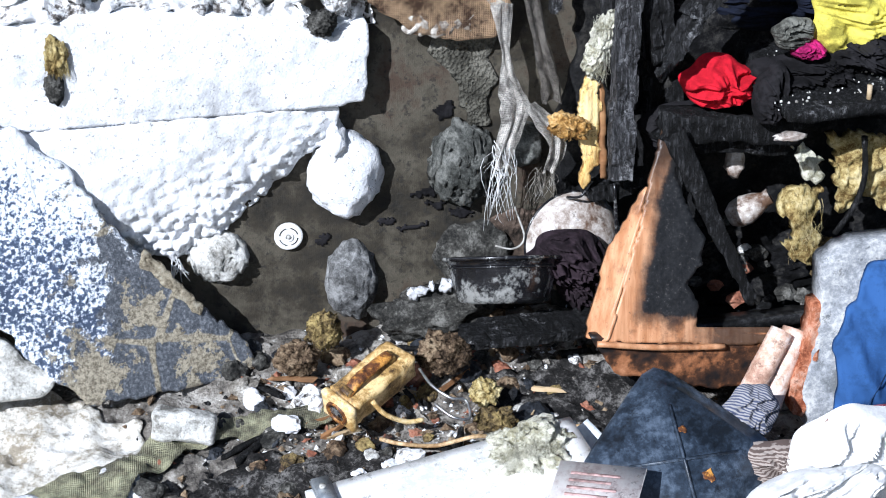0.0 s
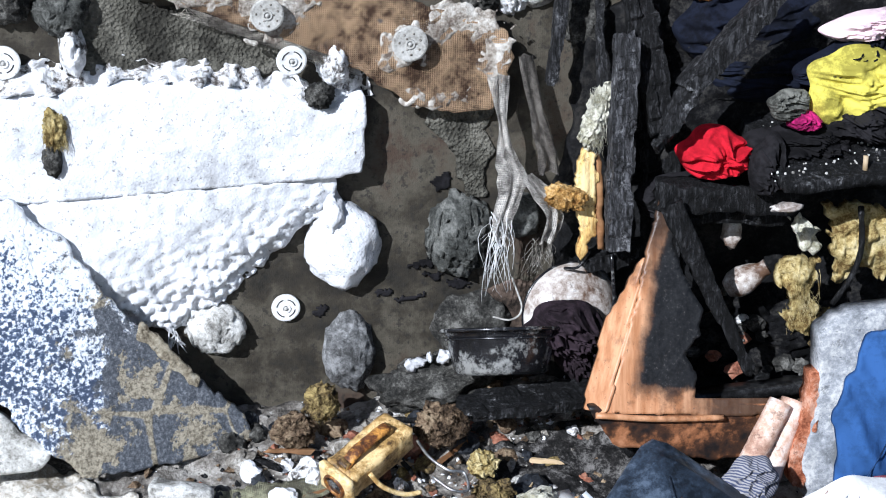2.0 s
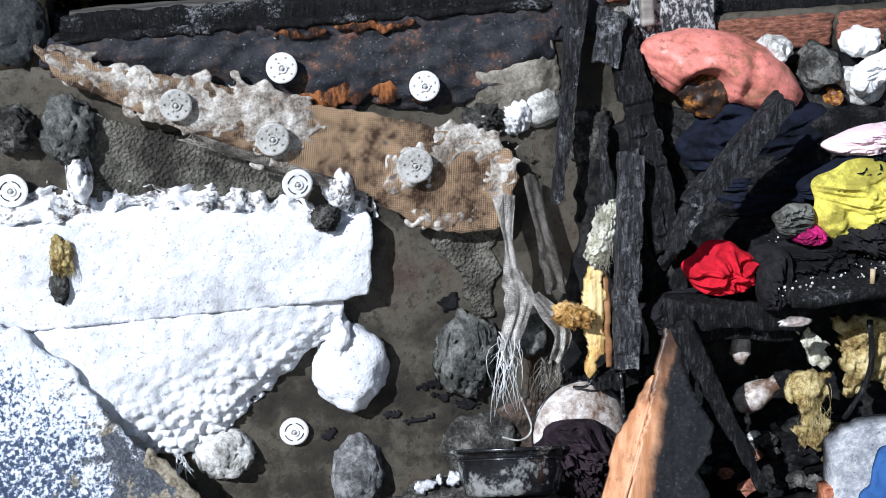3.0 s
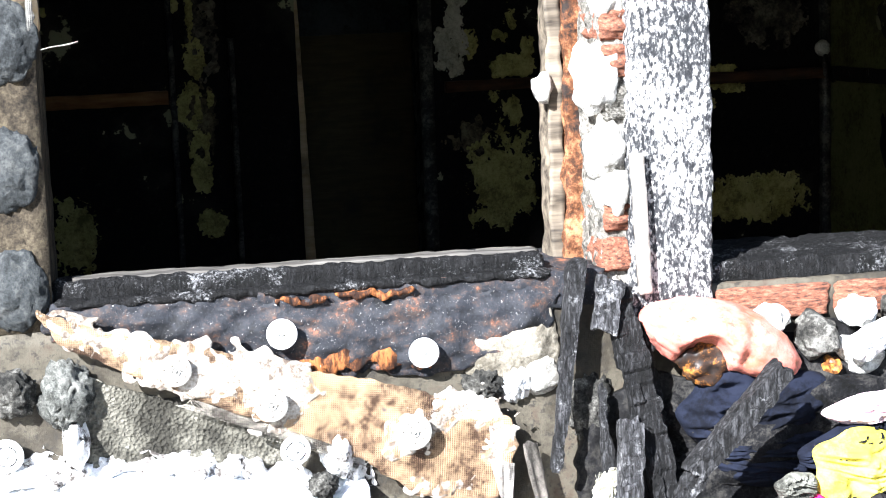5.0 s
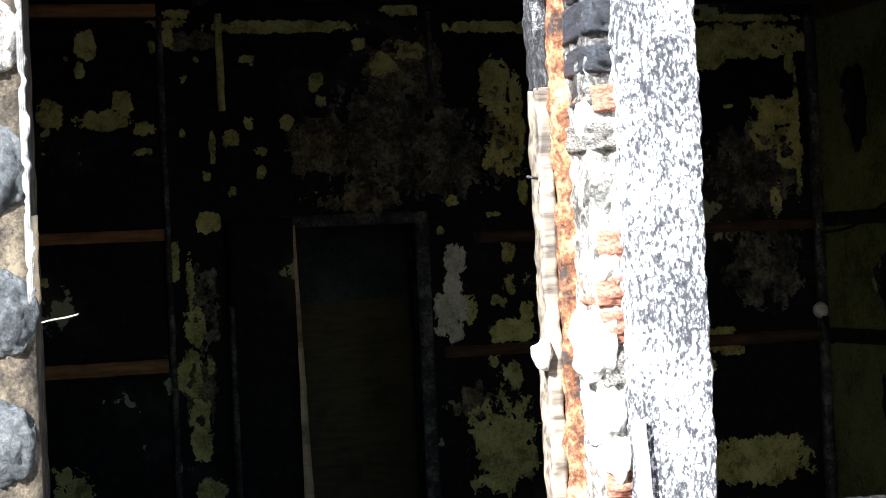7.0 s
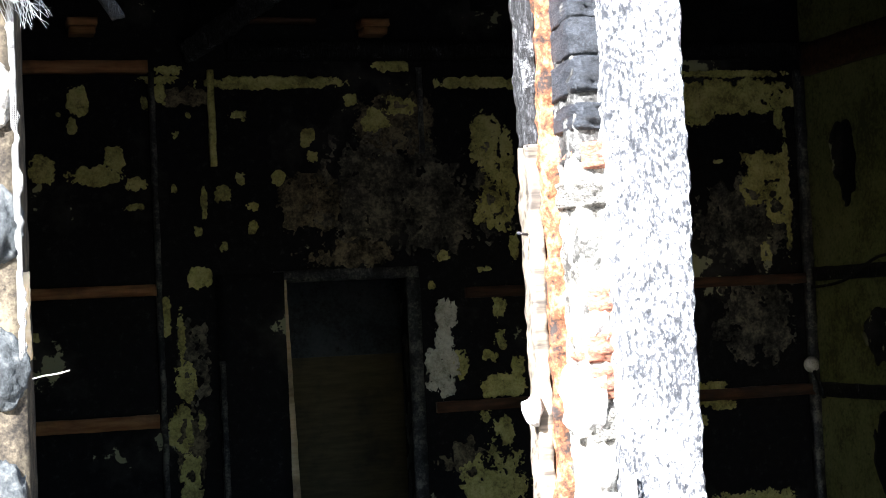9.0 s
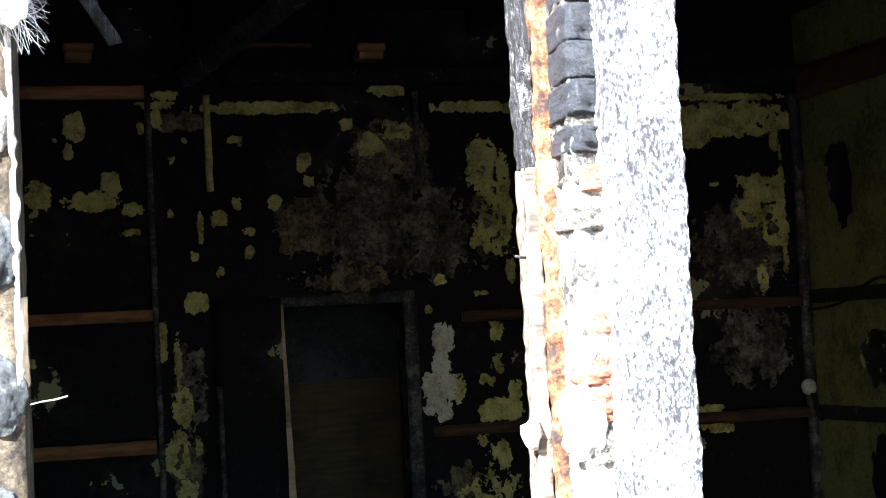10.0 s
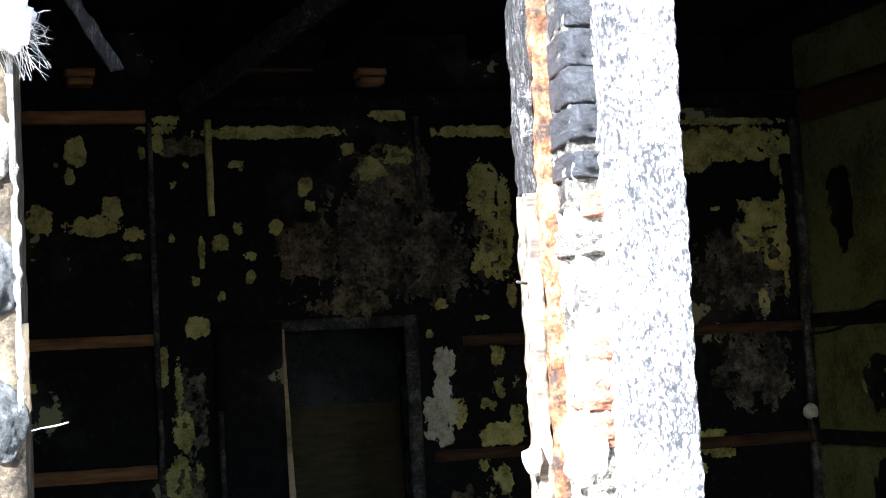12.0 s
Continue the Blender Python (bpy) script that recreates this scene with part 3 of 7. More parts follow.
def on_wall(u0, u1, y0, y1, z0, z1, step=0.05, amp=0.004, seed=0.0):
    """A worn bar or board in the room's own axes (u along the rear wall, y towards the passage)."""
    return shape(ROOM, rough_box(u0, u1, y0, y1, z0, z1, step, amp, 14, seed))


def blob(cx, cz, w, h, seed, n=14, rag=0.45):
    pts = []
    for i in range(n):
        a = 2 * math.pi * i / n
        r = 1 + rag * noise.noise(Vector((math.cos(a) * 1.3, math.sin(a) * 1.3, seed * 3.7)))
        pts.append((cx + math.cos(a) * w / 2 * r, cz + math.sin(a) * h / 2 * r))
    return pts


def peel(u, z, w, h, seed, cover, mat, name="paint_flake", y=-0.004, step=0.0065):
    """A remnant of a coat on the rear wall: torn at the rim, with pinholes and islands. cover: how much of it is left."""
    def gone(a, b):
        e = math.hypot((a - u) / (w / 2), (b - z) / (h / 2)) * 0.7 + max(abs(a - u) / (w / 2), abs(b - z) / (h / 2)) * 0.3
        q = min(34.0, max(9.0, 1.5 / min(w, h)))
        f = noise.fractal(Vector((a * q, seed * 3.1, b * q * 0.8)), 0.35, 2.2, 7)
        return cover + 0.3 * f - 0.5 * e ** 2.5 < 0.24

    k = 0.66
    frame_of = [(u - w * k, z - h * k), (u + w * k, z - h * k), (u + w * k, z + h * k), (u - w * k, z + h * k)]
    bm = sheet(frame_of, step, 0.003, lambda a, b, rim: y - 0.004 * (1 - rim), 0.0, 1.0, seed, gone, smooth=1)
    if not bm.faces:
        bm.free()
        return None
    return part(name, shape(ROOM, bm), mat, BACK_WALL)


# remnants of paint, bay by bay: along the wall, height, width, height, share left
LEFT_BAY = [(-0.09, 2.86, 0.12, 0.19, 0.62), (-0.12, 2.73, 0.06, 0.1, 0.6), (-0.19, 2.79, 0.03, 0.03, 0.6), (-0.29, 2.5, 0.18, 0.17, 0.55), (-0.01, 2.46, 0.32, 0.12, 0.62), (0.09, 2.55, 0.12, 0.14, 0.62), (0.21, 2.41, 0.14, 0.1, 0.42), (0.19, 2.29, 0.14, 0.05, 0.45), (0.26, 2.85, 0.04, 0.1, 0.5), (-0.35, 1.62, 0.07, 0.06, 0.5), (-0.23, 2.23, 0.17, 0.12, 0.2)]
STUD_BAY = [(0.4, 3.02, 0.17, 0.06, 0.62), (0.35, 2.9, 0.08, 0.13, 0.58), (0.49, 2.78, 0.04, 0.04, 0.6), (0.42, 2.67, 0.05, 0.06, 0.42), (0.4, 2.38, 0.04, 0.08, 0.4), (0.56, 2.3, 0.04, 0.2, 0.6), (0.66, 2.35, 0.11, 0.1, 0.62), (0.76, 2.78, 0.12, 0.05, 0.52), (0.76, 2.43, 0.06, 0.09, 0.5), (0.82, 2.28, 0.08, 0.06, 0.55), (0.82, 2.16, 0.06, 0.09, 0.58), (0.52, 2.15, 0.05, 0.07, 0.55), (0.66, 2.06, 0.06, 0.07, 0.5), (0.79, 2.75, 0.03, 0.03, 0.5)]
BY_THE_DOOR = [(0.52, 1.9, 0.16, 0.13, 0.6), (0.33, 1.7, 0.06, 0.22, 0.66), (0.41, 1.58, 0.05, 0.33, 0.55), (0.42, 1.34, 0.13, 0.24, 0.66), (0.39, 1.1, 0.16, 0.27, 0.6), (0.5, 1.13, 0.05, 0.12, 0.5), (1.39, 2.85, 0.09, 0.08, 0.6), (0.97, 2.43, 0.09, 0.09, 0.6), (1.14, 2.65, 0.09, 0.12, 0.58), (1.16, 2.54, 0.08, 0.09, 0.5), (1.67, 2.82, 0.26, 0.16, 0.42), (1.53, 2.74, 0.23, 0.19, 0.3)]
RIGHT_OF_DOOR = [(2.16, 2.63, 0.21, 0.31, 0.56), (2.29, 2.4, 0.1, 0.61, 0.6), (2.18, 2.34, 0.2, 0.48, 0.5), (2.11, 2.17, 0.09, 0.09, 0.56), (2.23, 2.15, 0.09, 0.15, 0.5), (2.31, 2.02, 0.07, 0.19, 0.56), (1.89, 1.98, 0.12, 0.09, 0.42), (1.81, 1.81, 0.06, 0.06, 0.5), (2.12, 1.89, 0.11, 0.04, 0.5), (2.2, 1.68, 0.11, 0.17, 0.54), (2.19, 1.51, 0.15, 0.22, 0.38), (2.14, 1.4, 0.11, 0.1, 0.5), (2.2, 1.23, 0.29, 0.14, 0.68), (2.3, 1.33, 0.09, 0.16, 0.6), (2.18, 0.97, 0.17, 0.19, 0.56), (2.1, 1.07, 0.13, 0.12, 0.35), (1.96, 1.35, 0.1, 0.22, 0.45)]
FAR_BAY = [(3.73, 2.85, 0.83, 0.22, 0.66), (3.48, 2.76, 0.28, 0.19, 0.6), (4.01, 2.75, 0.07, 0.22, 0.58), (3.9, 2.44, 0.34, 0.2, 0.6), (3.83, 2.29, 0.2, 0.22, 0.55), (3.98, 2.22, 0.19, 0.3, 0.6), (4.04, 2.29, 0.05, 0.88, 0.55), (3.88, 1.92, 0.09, 0.15, 0.5), (3.6, 2.47, 0.07, 0.03, 0.5), (3.47, 1.11, 0.23, 0.18, 0.58), (3.55, 1.04, 0.19, 0.07, 0.55), (3.4, 0.95, 0.12, 0.1, 0.5)]
PALE_PLASTER = [(1.89, 1.65, 0.16, 0.2, 0.56), (1.87, 1.5, 0.13, 0.25, 0.55), (1.84, 1.33, 0.2, 0.28, 0.62)]
LOW_DOWN = [(2.12, 0.6, 0.46, 0.6, 0.58), (-0.25, 0.42, 0.28, 0.5, 0.55), (3.69, 0.38, 0.8, 0.34, 0.58), (0.43, 0.8, 0.14, 0.4, 0.5), (0.48, 0.45, 0.2, 0.2, 0.5), (2.75, 2.0, 0.3, 0.3, 0.5)]
CHALK = blotchy("chalky_plaster", (0.3, 0.29, 0.22), (0.52, 0.5, 0.4), (0.66, 0.64, 0.54), 8, 60, 0.8, 0.3, 0.003, 0.2)
for i, (u, z, w, h, c) in enumerate(LEFT_BAY + STUD_BAY + BY_THE_DOOR + RIGHT_OF_DOOR + FAR_BAY + LOW_DOWN):
    peel(u, z, w, h, 1.0 + i * 0.83, c, PALE_PAINT)
for i, (u, z, w, h, c) in enumerate(PALE_PLASTER):
    peel(u, z, w, h, 60.0 + i * 0.83, c, CHALK, "plaster_flake", -0.007)
for i, (u, w, z, h, c) in enumerate(((0.97, 0.8, 2.95, 0.075, 0.72), (2.11, 0.5, 2.945, 0.07, 0.7), (1.63, 0.22, 3.04, 0.07, 0.66), (0.34, 0.24, 2.97, 0.05, 0.6), (3.7, 0.8, 2.985, 0.05, 0.6), (2.6, 0.7, 2.94, 0.08, 0.66))):
    peel(u, z, w, h, 80.0 + i, c, PALE_PAINT, y=-0.012)
BARE = blotchy("bare_plaster", (0.01, 0.01, 0.009), (0.06, 0.056, 0.046), (0.2, 0.18, 0.13), 6, 40, 0.9, 0.4, 0.005, 0.2)
BROWN_PLASTER = blotchy("scorched_plaster", (0.014, 0.012, 0.008), (0.09, 0.074, 0.048), (0.22, 0.185, 0.11), 9, 60, 0.9, 0.4, 0.005, 0.2)
for u, z, w, h, c, k in ((1.64, 2.72, 0.5, 0.42, 0.6, 1), (1.6, 2.35, 0.95, 0.75, 0.52, 0), (1.12, 2.3, 0.44, 0.42, 0.5, 1), (1.9, 2.2, 0.5, 0.6, 0.42, 0), (3.75, 2.1, 0.75, 0.6, 0.5, 0), (3.8, 1.5, 0.6, 0.55, 0.52, 0), (0.45, 1.0, 0.2, 0.5, 0.5, 1), (1.95, 0.85, 0.4, 0.3, 0.42, 1), (0.47, 2.88, 0.3, 0.12, 0.6, 1), (1.35, 2.0, 0.7, 0.22, 0.4, 1), (0.48, 1.5, 0.22, 0.7, 0.4, 0), (2.2, 2.3, 0.3, 0.7, 0.4, 0)):
    peel(u, z, w, h, u * 7 + z, c, BROWN_PLASTER if k else BARE, "plaster_patch", -0.002, 0.011)

SOOTY_PINE = make_wood("sooty_pine", (0.03, 0.014, 0.008), (0.09, 0.042, 0.02))
GREY_TRIM = blotchy("grey_trim", (0.008, 0.009, 0.01), (0.035, 0.037, 0.038), (0.16, 0.155, 0.13), 9, 60, 0.7, 0.4, 0.003, 0.3)


def timber(name, bm, mat, label, group=""):
    return thing(name, bm, mat, label, "timber", group)


timber("wall_rail", on_wall(-2.4, 0.28, -0.07, -0.012, 1.815, 1.875, seed=1), WOOD_RAW, "scorched brown pine rail along the sooty wall", "wall rails")
timber("wall_rail", on_wall(-2.4, 0.27, -0.07, -0.012, 1.115, 1.185, seed=2), WOOD_RAW, "scorched brown pine rail along the sooty wall", "wall rails")
timber("wall_rail", on_wall(1.8, 2.5, -0.06, -0.012, 1.1, 1.16, seed=3), SOOTY_PINE, "dark sooted pine rail beside the door", "wall rails")
timber("wall_rail", on_wall(2.9, 4.16, -0.06, -0.012, 1.07, 1.135, seed=4), SOOTY_PINE, "dark sooted pine rail beside the door", "wall rails")
timber("wall_rail", on_wall(2.0, 4.16, -0.05, -0.012, 1.73, 1.79, seed=5), SOOTY_PINE, "dark sooted pine rail beside the door", "wall rails")
timber("top_plate", on_wall(-2.4, 0.28, -0.09, -0.012, 3.0, 3.065, seed=6), WOOD_RAW, "scorched brown top plate under the ceiling", "")
timber("top_plate", on_wall(0.7, 4.2, -0.12, -0.012, 3.07, 3.16, seed=7), CHAR, "charred black top plate under the ceiling", "")
timber("stud", on_wall(0.285, 0.312, -0.06, -0.01, -0.2, 3.0, 0.04, 0.006, 8), GREY_TRIM, "upright sooted stud with a pale worn edge", "wall studs")
timber("stud", on_wall(0.6, 0.635, -0.04, -0.01, 2.5, 3.02, 0.02, 0.004, 9), PALE_PAINT, "short pale painted batten on the sooty wall", "wall studs")
timber("stud", on_wall(1.775, 1.8, -0.04, -0.01, 2.55, 3.03, 0.02, 0.004, 10), GREY_TRIM, "thin grey batten on the sooty wall", "wall studs")
timber("stud", on_wall(4.115, 4.165, -0.06, -0.01, -0.2, 3.0, 0.05, 0.006, 11), GREY_TRIM, "sooted corner post with flaking paint", "wall studs")

door = holder("door_frame", "grey sooted inner door frame, its leaf hanging open", "door")
part("door_head", on_wall(0.92, 1.73, -0.04, 0.15, 1.86, 1.92, 0.04, 0.003, 12), GREY_TRIM, door)
part("door_jamb", on_wall(1.665, 1.735, -0.04, 0.15, -0.2, 1.86, 0.05, 0.003, 13), GREY_TRIM, door)
lean = shape(pose(0.93, 0, 1.87, 0, -1.6, 0), rough_box(0.0, 0.05, -0.05, 0.1, -2.0, 0, 0.04, 0.004, 14, 14))
part("door_jamb", shape(ROOM, lean), PALE_WOOD, door, "split jamb with bare pale wood")
leaf = rough_box(0, 0.36, -0.02, 0.02, -2.05, 0, 0.06, 0.003, 8, 15)
part("door_leaf", shape(ROOM @ pose(0.6, -0.06, 1.91, 0, 0, -12), leaf), SOOT, door, "soot-black door leaf")
part("door_edge", on_wall(0.6, 0.625, -0.11, -0.04, -0.2, 1.45, 0.03, 0.004, 16), GREY_TRIM, door, "pale chipped edge of the leaf")

room_part("passage_dado", box(-0.4, 3.2, 1.88, 1.9, -0.2, 1.4), make_wood("dado_board", (0.075, 0.062, 0.03), (0.12, 0.1, 0.05)), "brown boarded lower wall in the passage")
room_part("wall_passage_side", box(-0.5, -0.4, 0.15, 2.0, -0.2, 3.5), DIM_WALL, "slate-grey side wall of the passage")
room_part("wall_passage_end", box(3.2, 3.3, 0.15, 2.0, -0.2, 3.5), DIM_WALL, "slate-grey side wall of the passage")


def on_side(y0, y1, z0, z1, thick, step=0.05, amp=0.004, seed=0.0):
    return shape(ROOM, rough_box(U_CORNER - thick, U_CORNER - 0.003, y0, y1, z0, z1, step, amp, 14, seed))


timber("side_plate", on_side(-3.0, -0.1, 2.96, 3.14, 0.06, seed=20), SOOTY_PINE, "scorched brown plate along the olive wall", "side rails")
timber("side_rail", on_side(-3.0, -0.1, 1.74, 1.82, 0.05, seed=21), CHAR, "charred black rail along the olive wall", "side rails")
timber("side_rail", on_side(-3.0, -0.1, 1.06, 1.14, 0.05, seed=22), CHAR, "charred black rail along the olive wall", "side rails")
for y, z, w, h, s in ((-0.45, 2.45, 0.3, 0.5, 71), (-0.75, 1.42, 0.36, 0.34, 72), (-0.8, 0.75, 0.4, 0.5, 73), (-1.6, 2.5, 0.4, 0.3, 74)):
    bm = sheet(blob(y, z, w, h, s), 0.02, 0.002, lambda a, b, rim: 0.0, 0.05, 9, s)
    side = shape(ROOM @ Matrix.Translation((U_CORNER - 0.004, 0, 0)) @ Matrix.Rotation(radians(-90), 4, "Z"), shape(Matrix.Scale(-1, 4, (1, 0, 0)), bm))
    thing("soot_patch", side, SOOT, "black soot patch burnt into the olive wall", "soot", kind="structure")
cable = curve([ROOM @ Vector(p) for p in ((U_CORNER - 0.06, -0.1, 1.7), (U_CORNER - 0.08, -0.5, 1.73), (U_CORNER - 0.07, -1.0, 1.85), (U_CORNER - 0.07, -1.3, 1.5), (U_CORNER - 0.06, -0.95, 1.2), (U_CORNER - 0.06, -1.0, 0.95))])
thing("wall_cable", tube(cable, 0.009, 6), CHAR, "black cable drooping along the olive wall", "cable")
socket = holder("wall_socket", "melted white socket hanging in the room corner", "socket")
at = ROOM @ Vector((U_CORNER - 0.1, -0.12, 1.25))
part("socket_body", lump(at, (0.05, 0.03, 0.05), 0.15, 2, 5.0, 2), GREY_PLASTIC, socket)
part("lead", tube(curve([at, at + Vector((0.03, -0.02, -0.1)), at + Vector((0.06, -0.02, -0.2))], 5), 0.012, 6), CHAR, socket)

# joists and blocks under the ceiling
for i, u in enumerate((-1.9, -1.1, -0.3, 0.5, 1.3, 2.1, 2.9, 3.7)):
    timber("ceiling_joist", shape(ROOM, rough_box(u, u + 0.09, -5.8, -0.05, 3.34, 3.49, 0.12, 0.008, 9, i + 30.0)), CHAR, "charred black ceiling joist", "ceiling joists")
for u in (-0.14, 1.43):
    for du, z in ((0.0, 3.235), (0.012, 3.19)):
        timber("wood_block", shape(ROOM, rough_box(u + du, u + 0.155 - du, -0.2, -0.06, z, z + 0.04, 0.03, 0.003, 20, u + z)), WOOD_RAW, "raw pine block under the ceiling joists", "pine blocks")
timber("joist_stub", on_wall(0.73, 1.18, -0.2, -0.1, 3.255, 3.275, 0.04, 0.003, 33), SOOTY_PINE, "thin scorched lath under the ceiling", "")
timber("fallen_rafter", beam(ROOM @ Vector((0.5, -0.12, 3.1)), ROOM @ Vector((1.1, -2.9, 3.36)), 0.1, 0.08, 34.0), ASHEN_CHAR, "ash-streaked charred rafter slanting under the ceiling", "")
timber("roof_batten", beam((1.0, 0.33, 2.53), (2.3, 0.33, 2.56), 0.05, 0.03, 35.0, step=0.04), GREY_TRIM, "pale burnt batten under the roof", "")
# ---- the outer wall: insulation ----
def boards():
    def flat(x, z, rim):
        return -0.062 + 0.003 * noise.noise(Vector((x * 9, 0, z * 9))) - 0.0025 * noise.noise(Vector((x * 60, 1, z * 60))) + 0.003 * (1 - rim)

    def knobbly(x, z, rim):
        low = max(0.0, min(1.0, (0.53 - z + 0.35 * (x - 0.1)) / 0.16))
        c = noise.voronoi(Vector((x * 62, 0, z * 62)))[0][0]
        return -0.0625 + 0.003 * (1 - rim) + low * (0.022 + 0.02 * (1 - rim) + 0.03 * (c - 0.35) + 0.014 * noise.noise(Vector((x * 14, 2, z * 14)))) - 0.003 * noise.noise(Vector((x * 50, 1, z * 50)))

    up = [(-0.7, 0.77), (-0.19, 0.78), (-0.08, 0.785), (0.09, 0.785), (0.2, 0.76), (0.29, 0.74), (0.35, 0.715), (0.425, 0.742), (0.41, 0.585), (0.36, 0.5775), (-0.7, 0.5775)]
    low = [(-0.7, 0.5755), (0.362, 0.5755), (0.342, 0.505), (0.28, 0.455), (0.205, 0.39), (0.1, 0.3), (0.03, 0.27), (-0.05, 0.29), (-0.19, 0.4), (-0.7, 0.45)]
    label = "white polystyrene insulation board with a scorched melted top edge"
    a = thing("insulation_board", sheet(up, 0.006, 0.08, flat, 0.003, 30, 1.0, back=0.002), POLY, label, "insulation", "insulation boards")
    tagged(a, label)
    crust = [(-0.7, 0.8), (-0.3, 0.82), (-0.18, 0.84), (-0.1, 0.815), (0.0, 0.825), (0.1, 0.815), (0.2, 0.79), (0.29, 0.77), (0.35, 0.74), (0.43, 0.78), (0.44, 0.73), (0.36, 0.7), (0.2, 0.735), (0.0, 0.76), (-0.15, 0.75), (-0.7, 0.74)]

    def bubbly(x, z, rim):
        c = noise.voronoi(Vector((x * 30, 3, z * 30)))[0][0]
        return -0.078 + 0.045 * (1 - rim) + 0.045 * c + 0.02 * noise.noise(Vector((x * 25, 0, z * 25)))

    part("melted_crust", sheet(crust, 0.006, 0.05, bubbly, 0.022, 32, 9.0, back=0.0), MELT, a, "bubbled sooty melted rim")
    b = thing("insulation_board", sheet(low, 0.0055, 0.08, knobbly, 0.009, 34, 2.0, back=0.002), POLY, "white polystyrene board melted lumpy along its lower edge", "insulation", "insulation boards")
    drips = strands(14, lambda r: (r.uniform(0.015, 0.04), -0.06, r.uniform(0.27, 0.3)), lambda r: (r.uniform(0.01, 0.05), -0.055, r.uniform(0.24, 0.26)), 5, 0.002, 0.004)
    part("melt_drip", drips, MELT, b)
    return a, b


boards()


def leaning_sheet():
    """Fallen sheet of reinforced render: white-frosted paint on one side, bare slate and sandy mortar on the other."""
    ob = holder("render_sheet", "fallen blue-grey render sheet frosted with white beads", "debris")

    def relief(x, z, rim):
        off = max(0.0, 0.5 - 0.735 * x - 0.678 * z - 0.27)  # distance below the slanting top edge
        return -0.083 - 0.42 * off + 0.008 * noise.noise(Vector((x * 5, 0, z * 5))) + 0.003 * noise.noise(Vector((x * 30, 0, z * 30)))

    outline = [(-0.7, 0.8), (-0.27, 0.605), (-0.177, 0.525), (-0.099, 0.39), (-0.039, 0.335), (0.06, 0.205), (0.14, 0.125), (0.165, 0.07), (0.12, 0.05), (-0.15, 0.07), (-0.21, 0.12), (-0.265, 0.19), (-0.31, 0.25), (-0.7, 0.36)]
    n = Nodes("frosted_render", 0.8, 0, 0.3)
    axes = n.t.nodes.new("ShaderNodeSeparateXYZ")
    n.link(n.co, axes.inputs[0])
    x, z = axes.outputs["X"], axes.outputs["Z"]
    bead, clump, wide, fine = n.noise(130, 4, 0.6), n.noise(30, 5, 0.7), n.noise(6, 6, 0.7), n.noise(150, 5, 0.75)
    edge = n.math("ADD", n.math("MULTIPLY", x, 0.735), n.math("MULTIPLY", z, 0.678))  # rises towards the slanting edge
    frost = n.math("ADD", n.math("ADD", n.math("MULTIPLY", bead, 0.6), n.math("MULTIPLY", clump, 0.28)), n.math("ADD", n.math("MULTIPLY", wide, 0.2), n.math("MULTIPLY", n.math("MAXIMUM", n.math("SUBTRACT", edge, 0.08), 0.0), 0.7)))
    painted = n.ramp(frost, [(0.5, (0.055, 0.075, 0.125)), (0.54, (0.15, 0.19, 0.28)), (0.57, (0.6, 0.64, 0.7)), (0.62, (0.87, 0.89, 0.92))])
    vein = n.math("ADD", n.cells(5.5, "DISTANCE_TO_EDGE"), n.math("MULTIPLY", n.math("SUBTRACT", n.noise(14, 5, 0.7), 0.5), 0.16))
    slate = n.ramp(fine, [(0.4, (0.05, 0.056, 0.066)), (0.52, (0.095, 0.103, 0.12)), (0.64, (0.2, 0.21, 0.23))])
    sandy = n.ramp(fine, [(0.4, (0.13, 0.11, 0.08)), (0.58, (0.38, 0.34, 0.26))])
    crust = n.math("MAXIMUM", n.ramp(n.noise(9, 6, 0.7), [(0.545, 0.0), (0.56, 1.0)]), n.ramp(n.math("ADD", vein, n.math("MULTIPLY", fine, 0.03)), [(0.035, 1.0), (0.05, 0.0)]))
    bare = n.mix(crust, slate, sandy)
    line = n.math("ADD", n.math("SUBTRACT", x, n.math("MULTIPLY", z, 0.22)), n.math("MULTIPLY", n.math("SUBTRACT", n.noise(8, 7, 0.75), 0.5), 0.75))
    n.color(n.mix(n.ramp(n.math("ADD", line, 0.5), [(0.3, 0.0), (0.33, 1.0)]), painted, bare))
    n.bump(bead, 0.5, 0.003).bump(crust, 0.4, 0.003).bump(fine, 0.5, 0.003)
    part("frosted_area", sheet(outline, 0.006, 0.012, relief, 0.014, 18, 3.0), n.mat, ob)
    rim = [(-0.03, 0.335), (0.065, 0.212), (0.06, 0.19), (-0.045, 0.31)]
    sand = blotchy("sandy_crust", (0.1, 0.08, 0.055), (0.3, 0.26, 0.19), (0.46, 0.42, 0.33), 30, 150, 0.95, 0.9, 0.005, 0.2)
    part("sandy_edge", sheet(rim, 0.005, 0.008, lambda a, b, r: relief(a, b, r) - 0.006 - 0.003 * noise.noise(Vector((a * 90, 0, b * 90))), 0.008, 40, 3.4), sand, ob, "sandy crumbling mortar edge")
    return ob


leaning_sheet()
pale = sheet([(-0.75, 0.3), (-0.33, 0.24), (-0.22, 0.13), (-0.24, 0.1), (-0.75, 0.08)], 0.01, 0.02, lambda x, z, r: -0.22 + 0.1 * z, 0.004, 20, 4.0)
thing("plaster_sheet", pale, MORTAR_PALE, "pale cream plaster sheet leaning behind the render sheet", "debris")


